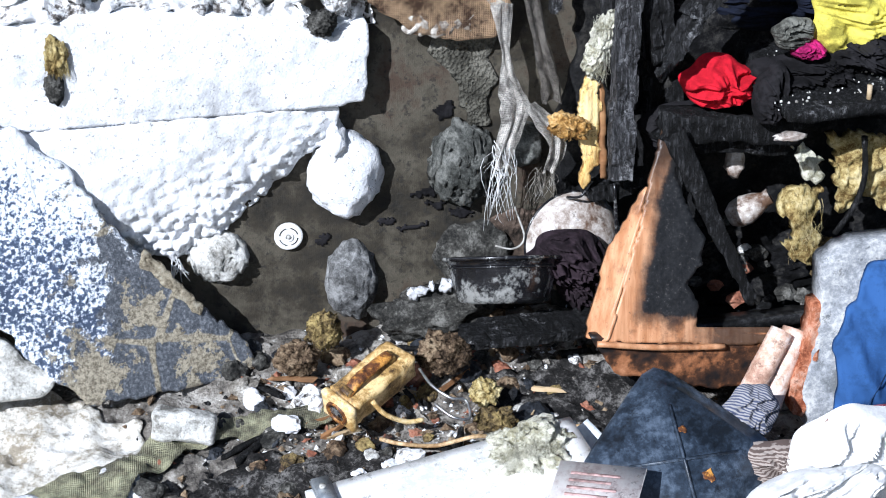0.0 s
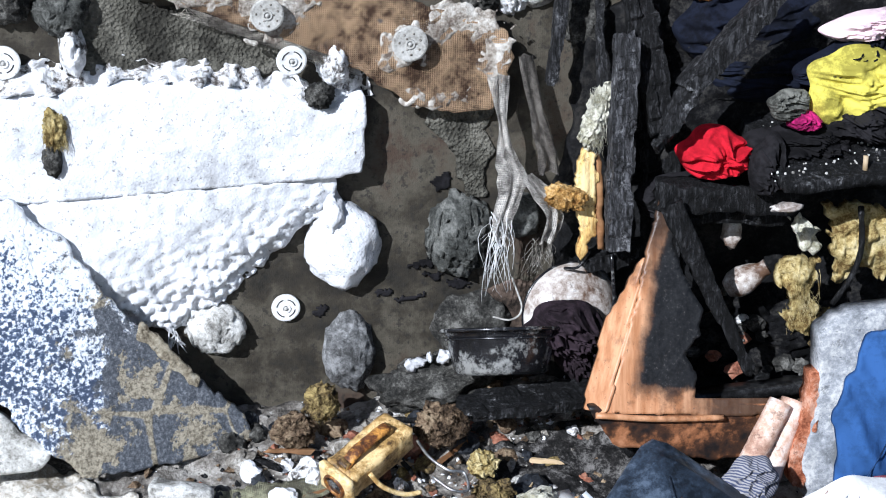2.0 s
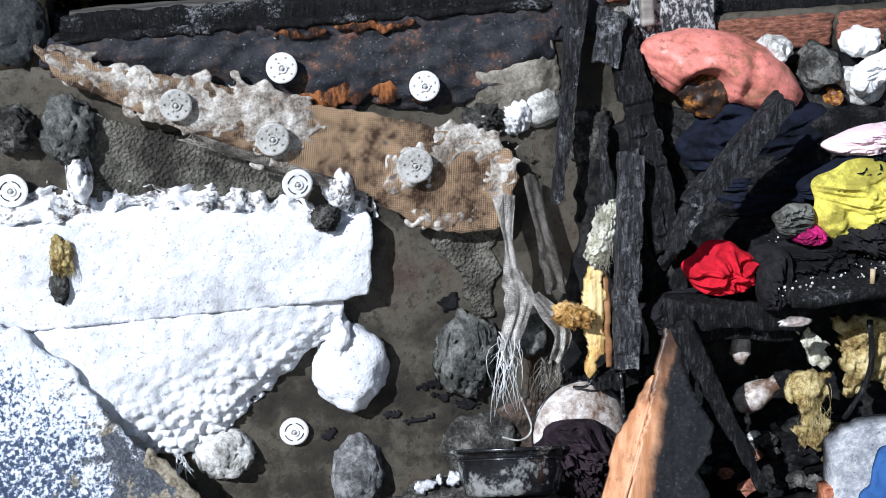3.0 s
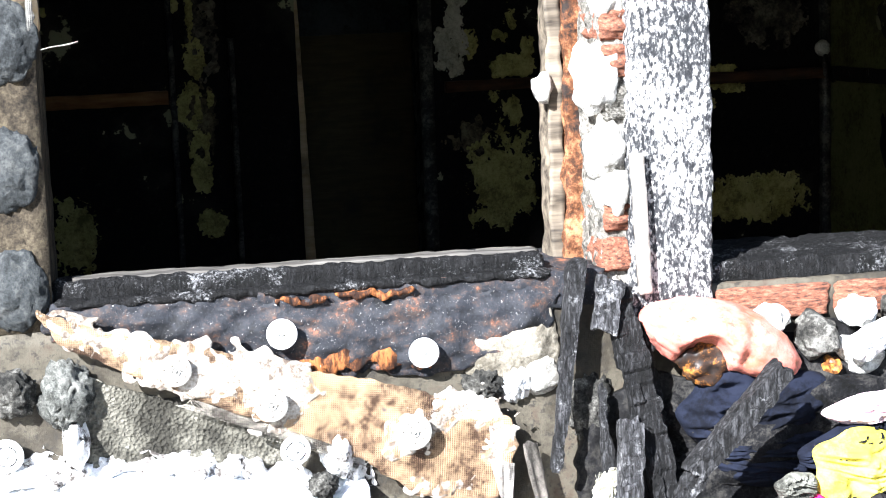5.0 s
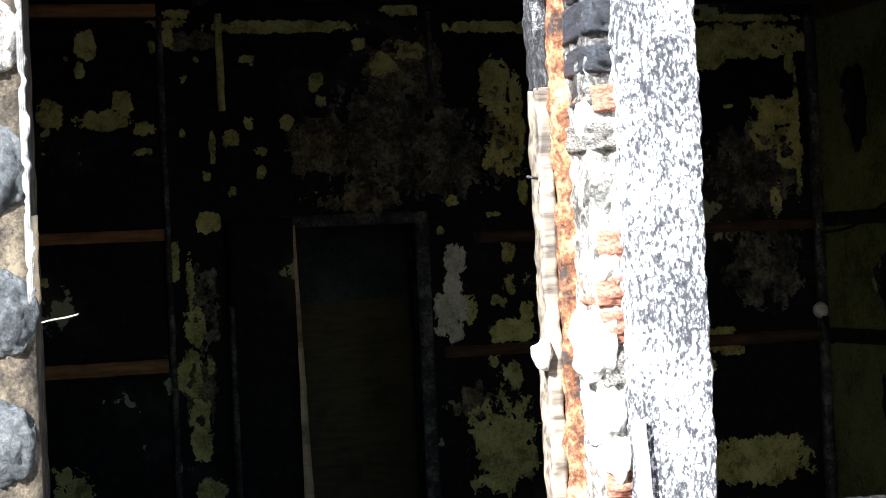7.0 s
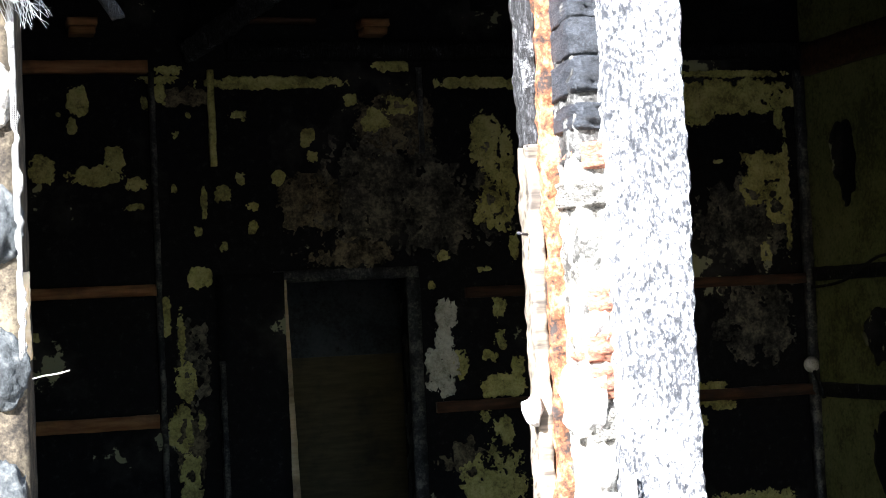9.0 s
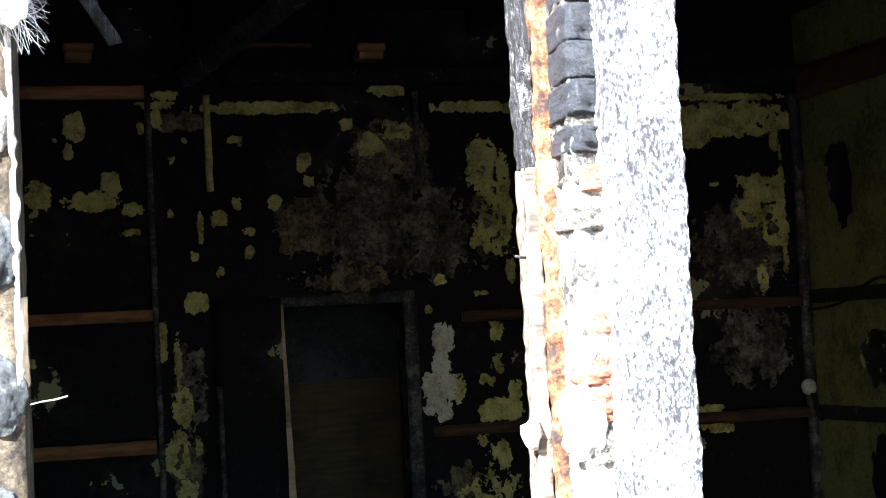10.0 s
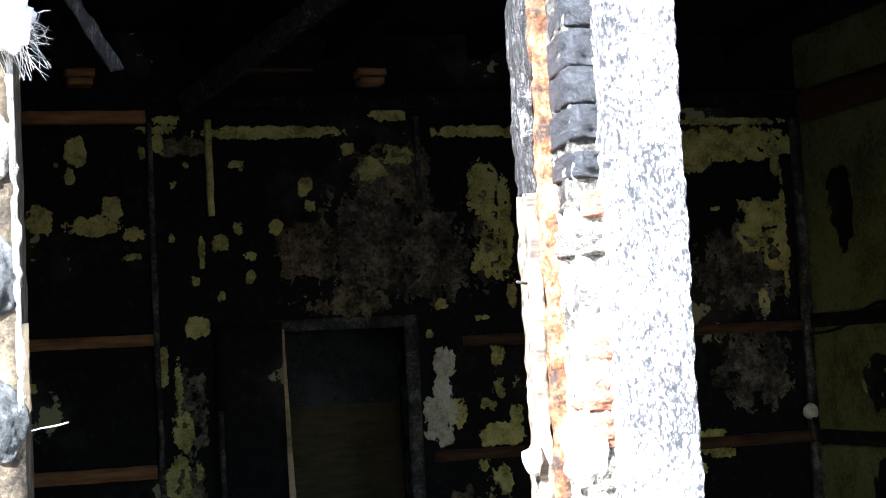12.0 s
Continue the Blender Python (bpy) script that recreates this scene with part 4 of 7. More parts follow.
BEIGE_CRUST = blotchy("beige_mortar_crust", (0.13, 0.1, 0.08), (0.38, 0.34, 0.29), (0.66, 0.63, 0.58), 26, 150, 0.9, 0.9, 0.006, 0.2)


def ribbon():
    """Torn reinforcing mesh that has peeled off the wall, with mortar still on it."""
    ob = holder("mesh_ribbon", "torn tan glass-fibre mesh peeling off the wall", "mesh")
    outline = [(-0.17, 1.113), (-0.06, 1.065), (0.15, 1.015), (0.334, 0.955), (0.515, 0.915), (0.7, 0.838), (0.709, 0.787), (0.666, 0.68), (0.516, 0.703), (0.411, 0.785), (0.326, 0.81), (0.254, 0.861), (0.092, 0.935), (-0.036, 0.993), (-0.131, 1.048)]

    def relief(x, z, rim):
        return -0.045 + 0.02 * noise.noise(Vector((x * 7, 0, z * 7))) - 0.03 * max(0, x - 0.45) * 2

    part("mesh_cloth", sheet(outline, 0.006, 0.0015, relief, 0.006, 30, 4.0), NET_TAN, ob)
    crust = [(-0.17, 1.115), (-0.06, 1.07), (0.15, 1.025), (0.25, 1.0), (0.34, 0.96), (0.34, 0.9), (0.27, 0.872), (0.14, 0.92), (0.03, 0.965), (-0.07, 1.02), (-0.14, 1.055)]
    part("mortar_crust", sheet(crust, 0.006, 0.008, lambda x, z, r: relief(x, z, r) - 0.005 * r + 0.005 * noise.noise(Vector((x * 60, 0, z * 60))), 0.03, 40, 5.0), BEIGE_CRUST, ob, "pale mortar crust")
    for u, z, w, h, s in ((0.6, 0.86, 0.2, 0.07, 5), (0.67, 0.8, 0.07, 0.12, 6), (0.56, 0.715, 0.13, 0.035, 7), (0.26, 0.89, 0.12, 0.09, 8), (0.5, 0.82, 0.1, 0.1, 9)):
        part("mortar_crust", sheet(blob(u, z, w, h, s, 14, 0.6), 0.006, 0.006, lambda x, zz, r: relief(x, zz, r) - 0.004 * r + 0.003 * noise.noise(Vector((x * 70, 0, zz * 70))), 0.035, 45, s), BEIGE_CRUST, ob, "pale mortar crust")
    fringe = strands(160, lambda r: (lambda t: (0.09 + 0.33 * t, -0.045, 0.93 - 0.14 * t))(r.random()), lambda r: (lambda t: (0.08 + 0.34 * t + r.uniform(-0.01, 0.01), -0.04, 0.915 - 0.15 * t))(r.random()), 6, 0.0011, 0.01)
    part("fringe", fringe, NET_GREY, ob)
    return ob


ribbon()


def hanging_strip():
    """The loose end of the mesh: a creased strip that frays into threads."""
    ob = holder("mesh_strip", "frayed grey glass-fibre mesh strip hanging down the wall", "mesh")

    grey = make_mesh_cloth("grey_mesh_strip", (0.5, 0.47, 0.43), (0.2, 0.185, 0.17), True)
    sooty = make_mesh_cloth("sooty_mesh", (0.14, 0.125, 0.11), (0.04, 0.035, 0.03), True)
    part("mesh_cloth", drape([(0.676, -0.075, 0.76), (0.68, -0.085, 0.67), (0.684, -0.1, 0.607), (0.694, -0.11, 0.56), (0.676, -0.105, 0.485), (0.668, -0.1, 0.434)], (0.022, 0.007, 0.02, 0.03, 0.02, 0.012), 0.006, 1.0), grey, ob)
    part("mesh_edge", drape([(0.735, -0.05, 0.79), (0.754, -0.07, 0.674), (0.768, -0.085, 0.605), (0.772, -0.09, 0.56)], (0.014, 0.016, 0.02, 0.02), 0.008, 2.0), sooty, ob, "sooty mesh edge")
    part("mesh_tatter", drape([(0.72, -0.11, 0.572), (0.752, -0.125, 0.53), (0.775, -0.12, 0.481), (0.764, -0.1, 0.42)], (0.012, 0.026, 0.018, 0.016), 0.008, 3.0), grey, ob)
    frays = strands(38, lambda r: (r.uniform(0.65, 0.695), -0.1 + r.uniform(-0.015, 0.015), r.uniform(0.43, 0.5)), lambda r: (r.uniform(0.63, 0.7), -0.09, r.uniform(0.3, 0.44)), 7, 0.001, 0.04)
    tagged(part("frayed_thread", frays, WHITE_CLOTH, ob, "pale frayed threads"), kind="stuff")
    frays = strands(40, lambda r: (r.uniform(0.735, 0.78), -0.09, r.uniform(0.4, 0.43)), lambda r: (r.uniform(0.715, 0.785), -0.08, r.uniform(0.34, 0.39)), 8, 0.0009, 0.025)
    part("frayed_thread", frays, MORTAR_MID, ob)
    part("loose_thread", tube(curve([(0.7, -0.07, 0.34), (0.715, -0.09, 0.28), (0.69, -0.1, 0.262), (0.655, -0.09, 0.268)], 6), 0.0022, 5), GREY_PLASTIC, ob)


hanging_strip()


# ---- fixing washers ----
def washer(x, y, z, mat, label, spokes, r=0.0285, tilt=(0, 0)):
    """A plate fixing: a dished disc with either slots or round holes, and a hub."""
    bm = bmesh.new()
    rings = [(0.0, -0.002), (0.006, -0.002), (0.0062, -0.006), (0.009, -0.006), (0.0095, -0.003), (r - 0.003, -0.0035), (r, -0.002), (r, 0.003)]
    n = 36
    grid = []
    for rad, d in rings:
        grid.append([bm.verts.new((math.cos(2 * math.pi * i / n) * rad, d, math.sin(2 * math.pi * i / n) * rad)) for i in range(n)])
    for g0, g1 in zip(grid, grid[1:]):
        for i in range(n):
            bm.faces.new((g0[i], g0[(i + 1) % n], g1[(i + 1) % n], g1[i]))
    bm.faces.new(grid[-1][::-1])
    bmesh.ops.remove_doubles(bm, verts=bm.verts, dist=0.0002)
    ob = thing("fixing_washer", bm, mat, label, "washer", "insulation fixings", smooth=False)
    pits = BLACK_CLOTH if mat is WHITE_PLASTIC else MORTAR_MID
    part("pin", shape(Matrix.Rotation(radians(90), 4, "X"), tube([(0, 0, 0.0), (0, 0, 0.0075)], 0.004, 10)), GREY_PLASTIC, ob)
    if spokes:
        for k in range(4):
            a0 = k * math.pi / 2 + 0.25
            pts = [(math.cos(a0 + t * 0.22) * 0.0185, -0.0037, math.sin(a0 + t * 0.22) * 0.0185) for t in range(6)]
            part("slot", tube(pts, 0.0011, 5), pits, ob)
    else:
        for k in range(10):
            rad, a = (0.0115, k * 2 * math.pi / 3) if k < 3 else (0.0205, k * 2 * math.pi / 7 + 0.3)
            c = Vector((math.cos(a) * rad, -0.0028, math.sin(a) * rad))
            part("hole", tube([c + Vector((0, 0.001, 0)), c - Vector((0, 0.0012, 0))], 0.0023, 8), GREY_PLASTIC if mat is WHITE_PLASTIC else pits, ob)
    ob.matrix_world = pose(x, y, z, tilt[0], 0, tilt[1])
    return ob


CLEAN, DUSTY = "clean white plastic insulation washer on the wall", "dusty grey plastic washer stuck in mortar"
washer(0.251, -0.012, 0.297, WHITE_PLASTIC, CLEAN, True)
washer(0.273, -0.045, 1.033, WHITE_PLASTIC, CLEAN, False)
washer(0.537, -0.045, 0.978, WHITE_PLASTIC, CLEAN, False)
washer(0.286, -0.06, 0.815, WHITE_PLASTIC, CLEAN, True, tilt=(4, 6))
washer(-0.234, -0.03, 0.842, WHITE_PLASTIC, CLEAN, True, 0.031)
washer(0.075, -0.07, 0.985, GREY_PLASTIC, DUSTY, False, 0.0295)
washer(0.245, -0.07, 0.907, GREY_PLASTIC, DUSTY, False, 0.031)
washer(0.505, -0.085, 0.838, GREY_PLASTIC, DUSTY, False, 0.034)


# ---- adhesive pats and lumps on the wall ----
def pat(x, z, rx, rz, mat, label, seed, depth=0.05, comb=0.0, y=0.0, ridge=0.0):
    """A flattened dab of adhesive, combed or rough."""
    bm = lump((0, 0, 0), (rx, depth, rz), 0.16, 2.0, seed, 4, ridge=ridge)
    for v in bm.verts:
        if comb:
            v.co.y += 0.007 * comb * math.sin(v.co.x * 420 + 3 * noise.noise(v.co * 25)) + 0.006 * noise.noise(v.co * 70)
        v.co.y += 0.003 * noise.noise(v.co * 160)
    return thing("adhesive_pat", shape(Matrix.Translation((x, y, z)), bm), mat, label, "mortar", "adhesive pats")


RIBBED = blotchy("ribbed_adhesive", (0.03, 0.031, 0.028), (0.085, 0.087, 0.08), (0.19, 0.19, 0.175), 24, 150, 0.9, 0.9, 0.006, 0.2)
pat(0.606, 0.418, 0.068, 0.088, RIBBED, "round dark ribbed adhesive pat on the wall", 1.0, 0.065, 1.5)
pat(0.728, 0.452, 0.042, 0.046, RIBBED, "round sooty adhesive pat behind the mesh strip", 2.0, 0.075)
pat(0.372, 0.185, 0.055, 0.085, blotchy("grey_mortar", (0.05, 0.05, 0.05), (0.14, 0.14, 0.14), (0.3, 0.3, 0.3), 26, 130, 0.9, 0.9, 0.006, 0.2), "grey half-round adhesive pat standing on the debris", 3.0, 0.055, 0.5)
pat(0.112, 0.265, 0.06, 0.055, MORTAR_PALE, "pale adhesive pat under the melted board", 4.0, 0.05, 0.8)
pat(0.37, 0.424, 0.072, 0.086, POLY, "white melted insulation knob hanging below the boards", 5.6, 0.06, 0, -0.01)
pat(0.35, 0.49, 0.028, 0.05, POLY, "white melted insulation tip above the knob", 5.9, 0.055, 0, -0.01)
pat(0.63, 0.215, 0.08, 0.075, MORTAR_DARK, "dark broken adhesive pat behind the basin", 6.0, 0.04)
pat(-0.12, 0.94, 0.055, 0.075, RIBBED, "sooty crumbling mortar lump on the wall", 7.0, 0.06, 0, 0, 0.5)
pat(-0.22, 0.95, 0.05, 0.05, MORTAR_DARK, "sooty crumbling mortar lump on the wall", 7.7, 0.05, 0, 0, 0.5)
pat(-0.11, 0.85, 0.025, 0.05, MELT, "white melted foam drip on the wall", 8.0, 0.07)
pat(0.37, 0.79, 0.035, 0.05, MELT, "white foam remnant under the mesh", 8.5, 0.07, 0, 0, 0.3)
pat(0.66, 0.9, 0.05, 0.04, MORTAR_DARK, "sooty crumbled mortar above the mesh", 9.0, 0.035, 0, 0, 0.7)
pat(0.72, 0.9, 0.035, 0.045, MELT, "white crumbled foam beside the charred timbers", 10.0, 0.035, 0, 0, 0.5)
pat(0.77, 0.91, 0.04, 0.04, MORTAR_PALE, "pale mortar pat under the sill", 10.5, 0.03)
pat(0.87, 0.83, 0.05, 0.08, MORTAR_DARK, "crumbled grey mortar between charred timbers", 11.0, 0.04, 0, 0, 0.5)
for x, z, s in ((-0.19, 2.33, 1), (-0.19, 1.845, 2), (-0.19, 1.585, 3), (-0.2, 1.36, 4), (-0.2, 1.14, 5), (-0.2, 2.08, 6)):
    pat(x, z, 0.062, 0.075, JAMB_PAT if s not in (1, 6) else MORTAR_MID, "round grey adhesive pat on the window jamb", 20.0 + s, 0.028, 0.25)
rust_patch = sheet(blob(0.75, 0.2, 0.2, 0.3, 3, 14, 0.6), 0.008, 0.004, lambda x, z, r: -0.006, 0.03, 20, 31.0)
thing("wall_crust", rust_patch, blotchy("brown_crust", (0.02, 0.016, 0.013), (0.09, 0.065, 0.05), (0.2, 0.15, 0.12), 14, 120, 0.9, 0.8, 0.005, 0.2), "brown burnt crust on the wall coat", "mortar")
rough = sheet([(-0.14, 0.98), (0.07, 0.92), (0.25, 0.86), (0.3, 0.8), (0.2, 0.76), (-0.1, 0.78)], 0.008, 0.004, lambda x, z, r: -0.006 - 0.003 * noise.noise(Vector((x * 120, 0, z * 120))), 0.01, 20, 32.0)
thing("mortar_bed", rough, STUCCO, "rough grey mortar bed above the boards", "mortar")
rough = sheet([(0.56, 0.72), (0.68, 0.7), (0.66, 0.5), (0.63, 0.5), (0.6, 0.6), (0.54, 0.66)], 0.008, 0.004, lambda x, z, r: -0.006 - 0.004 * noise.noise(Vector((x * 120, 0, z * 120))), 0.02, 20, 33.0)
thing("mortar_bed", rough, STUCCO, "rough grey mortar bed below the mesh", "mortar")
for i, (x, z, w, h) in enumerate(((0.575, 0.53, 0.04, 0.03), (0.53, 0.36, 0.05, 0.02), (0.555, 0.335, 0.04, 0.02), (0.5, 0.29, 0.06, 0.012), (0.32, 0.28, 0.03, 0.02), (0.45, 0.31, 0.03, 0.015), (0.6, 0.31, 0.06, 0.02))):
    tear = sheet(blob(x, z, w, h, i, 12, 0.9), 0.004, 0.002, lambda a, b, r: -0.0045, 0.012, 50, i + 50.0, smooth=0)
    thing("coat_tear", tear, BLACK_CLOTH, "black ragged tear in the wall coat", "wall damage", kind="structure")
tuft = holder("wool_tuft", "small yellow wool tuft stuck on the insulation", "insulation")
part("tuft_body", lump((-0.155, -0.066, 0.72), (0.02, 0.014, 0.034), 0.6, 3.0, 12.0, 4, None, 0.3), WOOL, tuft)
part("fibre", strands(220, lambda r: (-0.155 + r.uniform(-0.018, 0.018), -0.075, 0.725 + r.uniform(-0.02, 0.03)), lambda r: (-0.155 + r.uniform(-0.026, 0.026), -0.07, 0.7 + r.uniform(-0.03, 0.04)), 13, 0.0006, 0.008), WOOL, tuft)
pat(-0.165, 0.66, 0.02, 0.035, MORTAR_DARK, "sooty hole filled with crumbs in the insulation", 13.0, 0.02, 0, -0.062, 0.5)
pat(0.335, 0.745, 0.03, 0.028, MORTAR_DARK, "sooty crumb in the melted insulation rim", 14.0, 0.03, 0, -0.062, 0.6)

# ---- sill ----
sill_band = sheet([(-0.16, 1.1), (0.4, 1.085), (0.8, 1.075), (0.8, 1.0), (0.72, 0.93), (0.5, 0.93), (0.3, 0.955), (0.1, 1.02), (-0.16, 1.06)], 0.007, 0.006, lambda x, z, r: -0.01 + 0.012 * noise.noise(Vector((x * 18, 0, z * 40))) - 0.012 * r, 0.015, 24, 41.0, back=0.004)
for x, z, w, h, s in ((0.37, 0.965, 0.13, 0.05, 1), (0.5, 0.965, 0.12, 0.045, 2), (0.32, 1.085, 0.1, 0.014, 3), (0.44, 1.09, 0.18, 0.012, 4)):
    thing("rust_streak", sheet(blob(x, z, w, h, s, 14, 0.6), 0.005, 0.004, lambda a, b, r: -0.019 - 0.005 * r + 0.006 * noise.noise(Vector((a * 60, 0, b * 20))), 0.014, 42, s + 42.0, back=0.0), blotchy("orange_rust", (0.008, 0.006, 0.006), (0.05, 0.02, 0.01), (0.3, 0.11, 0.035), 26, 120, 0.8, 0.9, 0.005, 0.2, (1, 1, 0.35)), "orange rust streak below the sill", "wall damage", kind="structure")
thing("pale_patch", sheet([(0.6, 1.02), (0.8, 1.04), (0.81, 0.92), (0.72, 0.88), (0.62, 0.93)], 0.007, 0.004, lambda x, z, r: -0.026 + 0.02 * (1 - r) - 0.002 * noise.noise(Vector((x * 60, 0, z * 60))), 0.02, 16, 44.5, back=0.0), blotchy("pale_sandy_coat", (0.09, 0.08, 0.062), (0.2, 0.18, 0.145), (0.36, 0.335, 0.28), 10, 120, 0.9, 0.6, 0.004, 0.2), "pale sandy mortar below the sill", "wall damage", kind="structure")
thing("scorched_band", sill_band, RUST, "rust-brown and soot-black scorched band below the sill", "wall damage", kind="structure")
thing("window_sill", rough_box(-0.14, 0.9, -0.005, 0.3, 1.04, 1.108, 0.01, 0.006, 34, 43), RUST, "sooty crumbling window sill", "sill", kind="structure")
sill_bar = thing("sill_bar", rough_box(-0.136, 0.79, 0.02, 0.085, 1.09, 1.146, 0.009, 0.006, 40, 44, 0.008), SPECKLED_CHAR, "charred lower bar of the burnt window frame", "window frame")
# thin top strip, paler than the bar below it
part("pale_top_edge", rough_box(-0.1, 0.78, 0.03, 0.08, 1.14, 1.15, 0.008, 0.0025, 23, 45, 0.003), make_wood("pale_grey_wood", (0.03, 0.028, 0.026), (0.16, 0.15, 0.135)), sill_bar, "pale grey top edge")
thing("sill_lip", rough_box(-0.13, 0.8, -0.012, 0.022, 1.098, 1.114, 0.008, 0.008, 44, 45, 0.006), SPECKLED_CHAR, "charred timber lip lying along the sill", "timber")
thing("window_sill", rough_box(1.12, 2.2, 0.02, 0.3, 1.05, 1.1, 0.012, 0.01, 30, 46), SPECKLED_CHAR, "charred black crumbling sill of the second window", "sill", kind="structure")


SOOTED_CORE = blotchy("sooted_core", (0.01, 0.01, 0.01), (0.045, 0.043, 0.04), (0.2, 0.195, 0.18), 24, 120, 0.9, 0.9, 0.008, 0.2)
PIER_MORTAR = blotchy("pier_mortar", (0.03, 0.028, 0.025), (0.17, 0.16, 0.14), (0.42, 0.4, 0.36), 20, 120, 0.9, 0.9, 0.008, 0.2)


def bricks():
    """Courses left showing: below the second window and on the pier's reveal."""
    me = [finish("brick", rough_box(-0.5, 0.5, -0.5, 0.5, -0.5, 0.5, 0.1, 0.05, 4.5, s, 0.05), m) for s, m in ((1, BRICK), (2, BRICK), (3, BRICK_BLACK), (4, BRICK_BLACK), (5, PIER_MORTAR))]
    course = holder("brick_course", "scorched orange bricks under the second window", "bricks")
    for i in range(4):
        b = new("brick", me[i % 2])
        b.parent, b.matrix_local = course, pose(1.245 + 0.25 * i, 0.055, 1.018) @ Matrix.Diagonal((0.24, 0.14, 0.066, 1))
    pier = holder("brick_pier", "brick window pier, black at the top, pale mortar below", "pier")
    rng = random.Random(4)
    z = 1.1
    while z < 2.58:
        top = z > 1.95
        low = z < 1.2
        h = 0.066
        m = me[rng.choice((2, 3))] if top else me[rng.choice((0, 1, 4))] if low or rng.random() < 0.35 else me[rng.choice((4, 4, 2))]
        if top or low or rng.random() < 0.6:
            b = new("brick", m)
            b.parent = pier
            b.matrix_local = pose(0.962 + rng.uniform(-0.004, 0.006), 0.14, z + h / 2, rng.uniform(-3, 3), rng.uniform(-2, 2), rng.uniform(-3, 3)) @ Matrix.Diagonal((0.122 + rng.uniform(-0.014, 0.006), 0.27, h + rng.uniform(-0.012, 0.012), 1))
        z += h + 0.008
    part("mortar_core", rough_box(0.905, 1.0, 0.02, 0.3, 1.05, 1.93, 0.01, 0.009, 34, 47), PIER_MORTAR, pier, "pale crumbling mortar")
    part("mortar_core", rough_box(0.906, 1.0, 0.02, 0.3, 1.93, HEAD, 0.01, 0.009, 34, 47.5), SOOTED_CORE, pier, "sooted grey mortar")
    for x, y, z, r, s, m in ((0.89, 0.03, 1.33, 0.05, 1, MORTAR_PALE), (0.87, 0.03, 1.47, 0.06, 2, MORTAR_PALE), (0.9, 0.03, 1.26, 0.05, 3, MORTAR_PALE), (0.9, 0.05, 1.75, 0.035, 4, MORTAR_DARK), (0.89, 0.05, 1.9, 0.04, 5, MORTAR_PALE), (0.9, 0.04, 1.62, 0.04, 6, MORTAR_PALE)):
        part("mortar_lump", lump((x + 0.03, y, z), (r * 0.8, 0.04, r * 1.2), 0.35, 2, s, 3), m, pier)


bricks()
frame_post = holder("window_post", "rusty flaking remains of the window frame upright", "window frame")
part("upright", rough_box(0.845, 0.875, 0.17, 0.24, 1.98, HEAD, 0.008, 0.008, 21, 48.5), BLUE_CHAR, frame_post, "charred upper end")
part("upright", rough_box(0.845, 0.875, 0.17, 0.24, 1.1, 1.98, 0.008, 0.006, 19, 48), make_wood("sooty_edge", (0.035, 0.028, 0.022), (0.24, 0.2, 0.15)), frame_post, "pale split wood edge")
part("rust_strip", rough_box(0.873, 0.915, 0.15, 0.23, 1.1, HEAD, 0.008, 0.01, 22, 49), blotchy("bright_rust", (0.015, 0.01, 0.008), (0.12, 0.045, 0.018), (0.36, 0.17, 0.085), 18, 100, 0.8, 0.9, 0.006, 0.3), frame_post, "orange rusty strip")
part("flake", lump((0.83, 0.16, 1.45), (0.02, 0.02, 0.03), 0.5, 2, 3.0, 2), MORTAR_PALE, frame_post)
part("nail", tube([(0.84, 0.17, 1.80), (0.815, 0.15, 1.803)], 0.003, 6), RUST, frame_post)


def post():
    bm = rough_box(0.955, PIER_R, -0.02, 0.3, 0.97, HEAD, 0.008, 0.0, 60, 3, 0.006)
    for v in bm.verts:
        p = v.co.copy()
        c = noise.voronoi(Vector((p.x * 55, p.y * 55, p.z * 42)))[0][0]
        v.co += noise.noise_vector(p * 60) * 0.003 + Vector((0, -0.006 * c, 0)) + Vector((0.006 * noise.noise(p * 35), 0, 0))
    thing("pier_post", bm, POST, "blistered sooty white render on the post between windows", "post", kind="structure")


post()
thing("split_board", shape(pose(0.965, -0.03, 1.2, 0, -3, 0), rough_box(-0.011, 0.014, -0.018, 0.0, -0.14, 0.13, 0.006, 0.002, 15, 50)), make_wood("ashen_wood", (0.2, 0.18, 0.16), (0.45, 0.42, 0.38)), "grey split board against the post", "timber")
edge = [(-0.15, 2.4), (-0.13, 2.4), (-0.13, 1.62), (-0.142, 1.6), (-0.142, 2.0)]
strip = thing("mesh_edge", sheet(edge, 0.006, 0.0015, lambda x, z, r: -0.045 + 0.01 * noise.noise(Vector((x * 20, 0, z * 20))), 0.004, 40, 55.0), make_mesh_cloth("white_mesh", (0.3, 0.29, 0.27), (0.12, 0.115, 0.11)), "white mesh edge strip down the window jamb", "mesh")
thing("jamb_wood", rough_box(-0.142, -0.126, 0.02, 0.06, 1.6, 1.76, 0.01, 0.004, 40, 56), PALE_WOOD, "thin pale splintered wood on the window jamb", "timber")
fluff = holder("wool_fluff", "white frayed fibre tuft hanging in the window corner", "insulation")
part("tuft", lump((-0.15, -0.06, 2.3), (0.06, 0.05, 0.06), 0.45, 2.2, 15.0, 4), WHITE_CLOTH, fluff)
part("fibre", strands(90, lambda r: (-0.15 + r.uniform(-0.03, 0.05), -0.06, 2.3 + r.uniform(-0.05, 0.05)), lambda r: (-0.12 + r.uniform(-0.03, 0.06), -0.05, 2.255 + r.uniform(-0.07, 0.06)), 10, 0.0006, 0.018), WHITE_CLOTH, fluff)
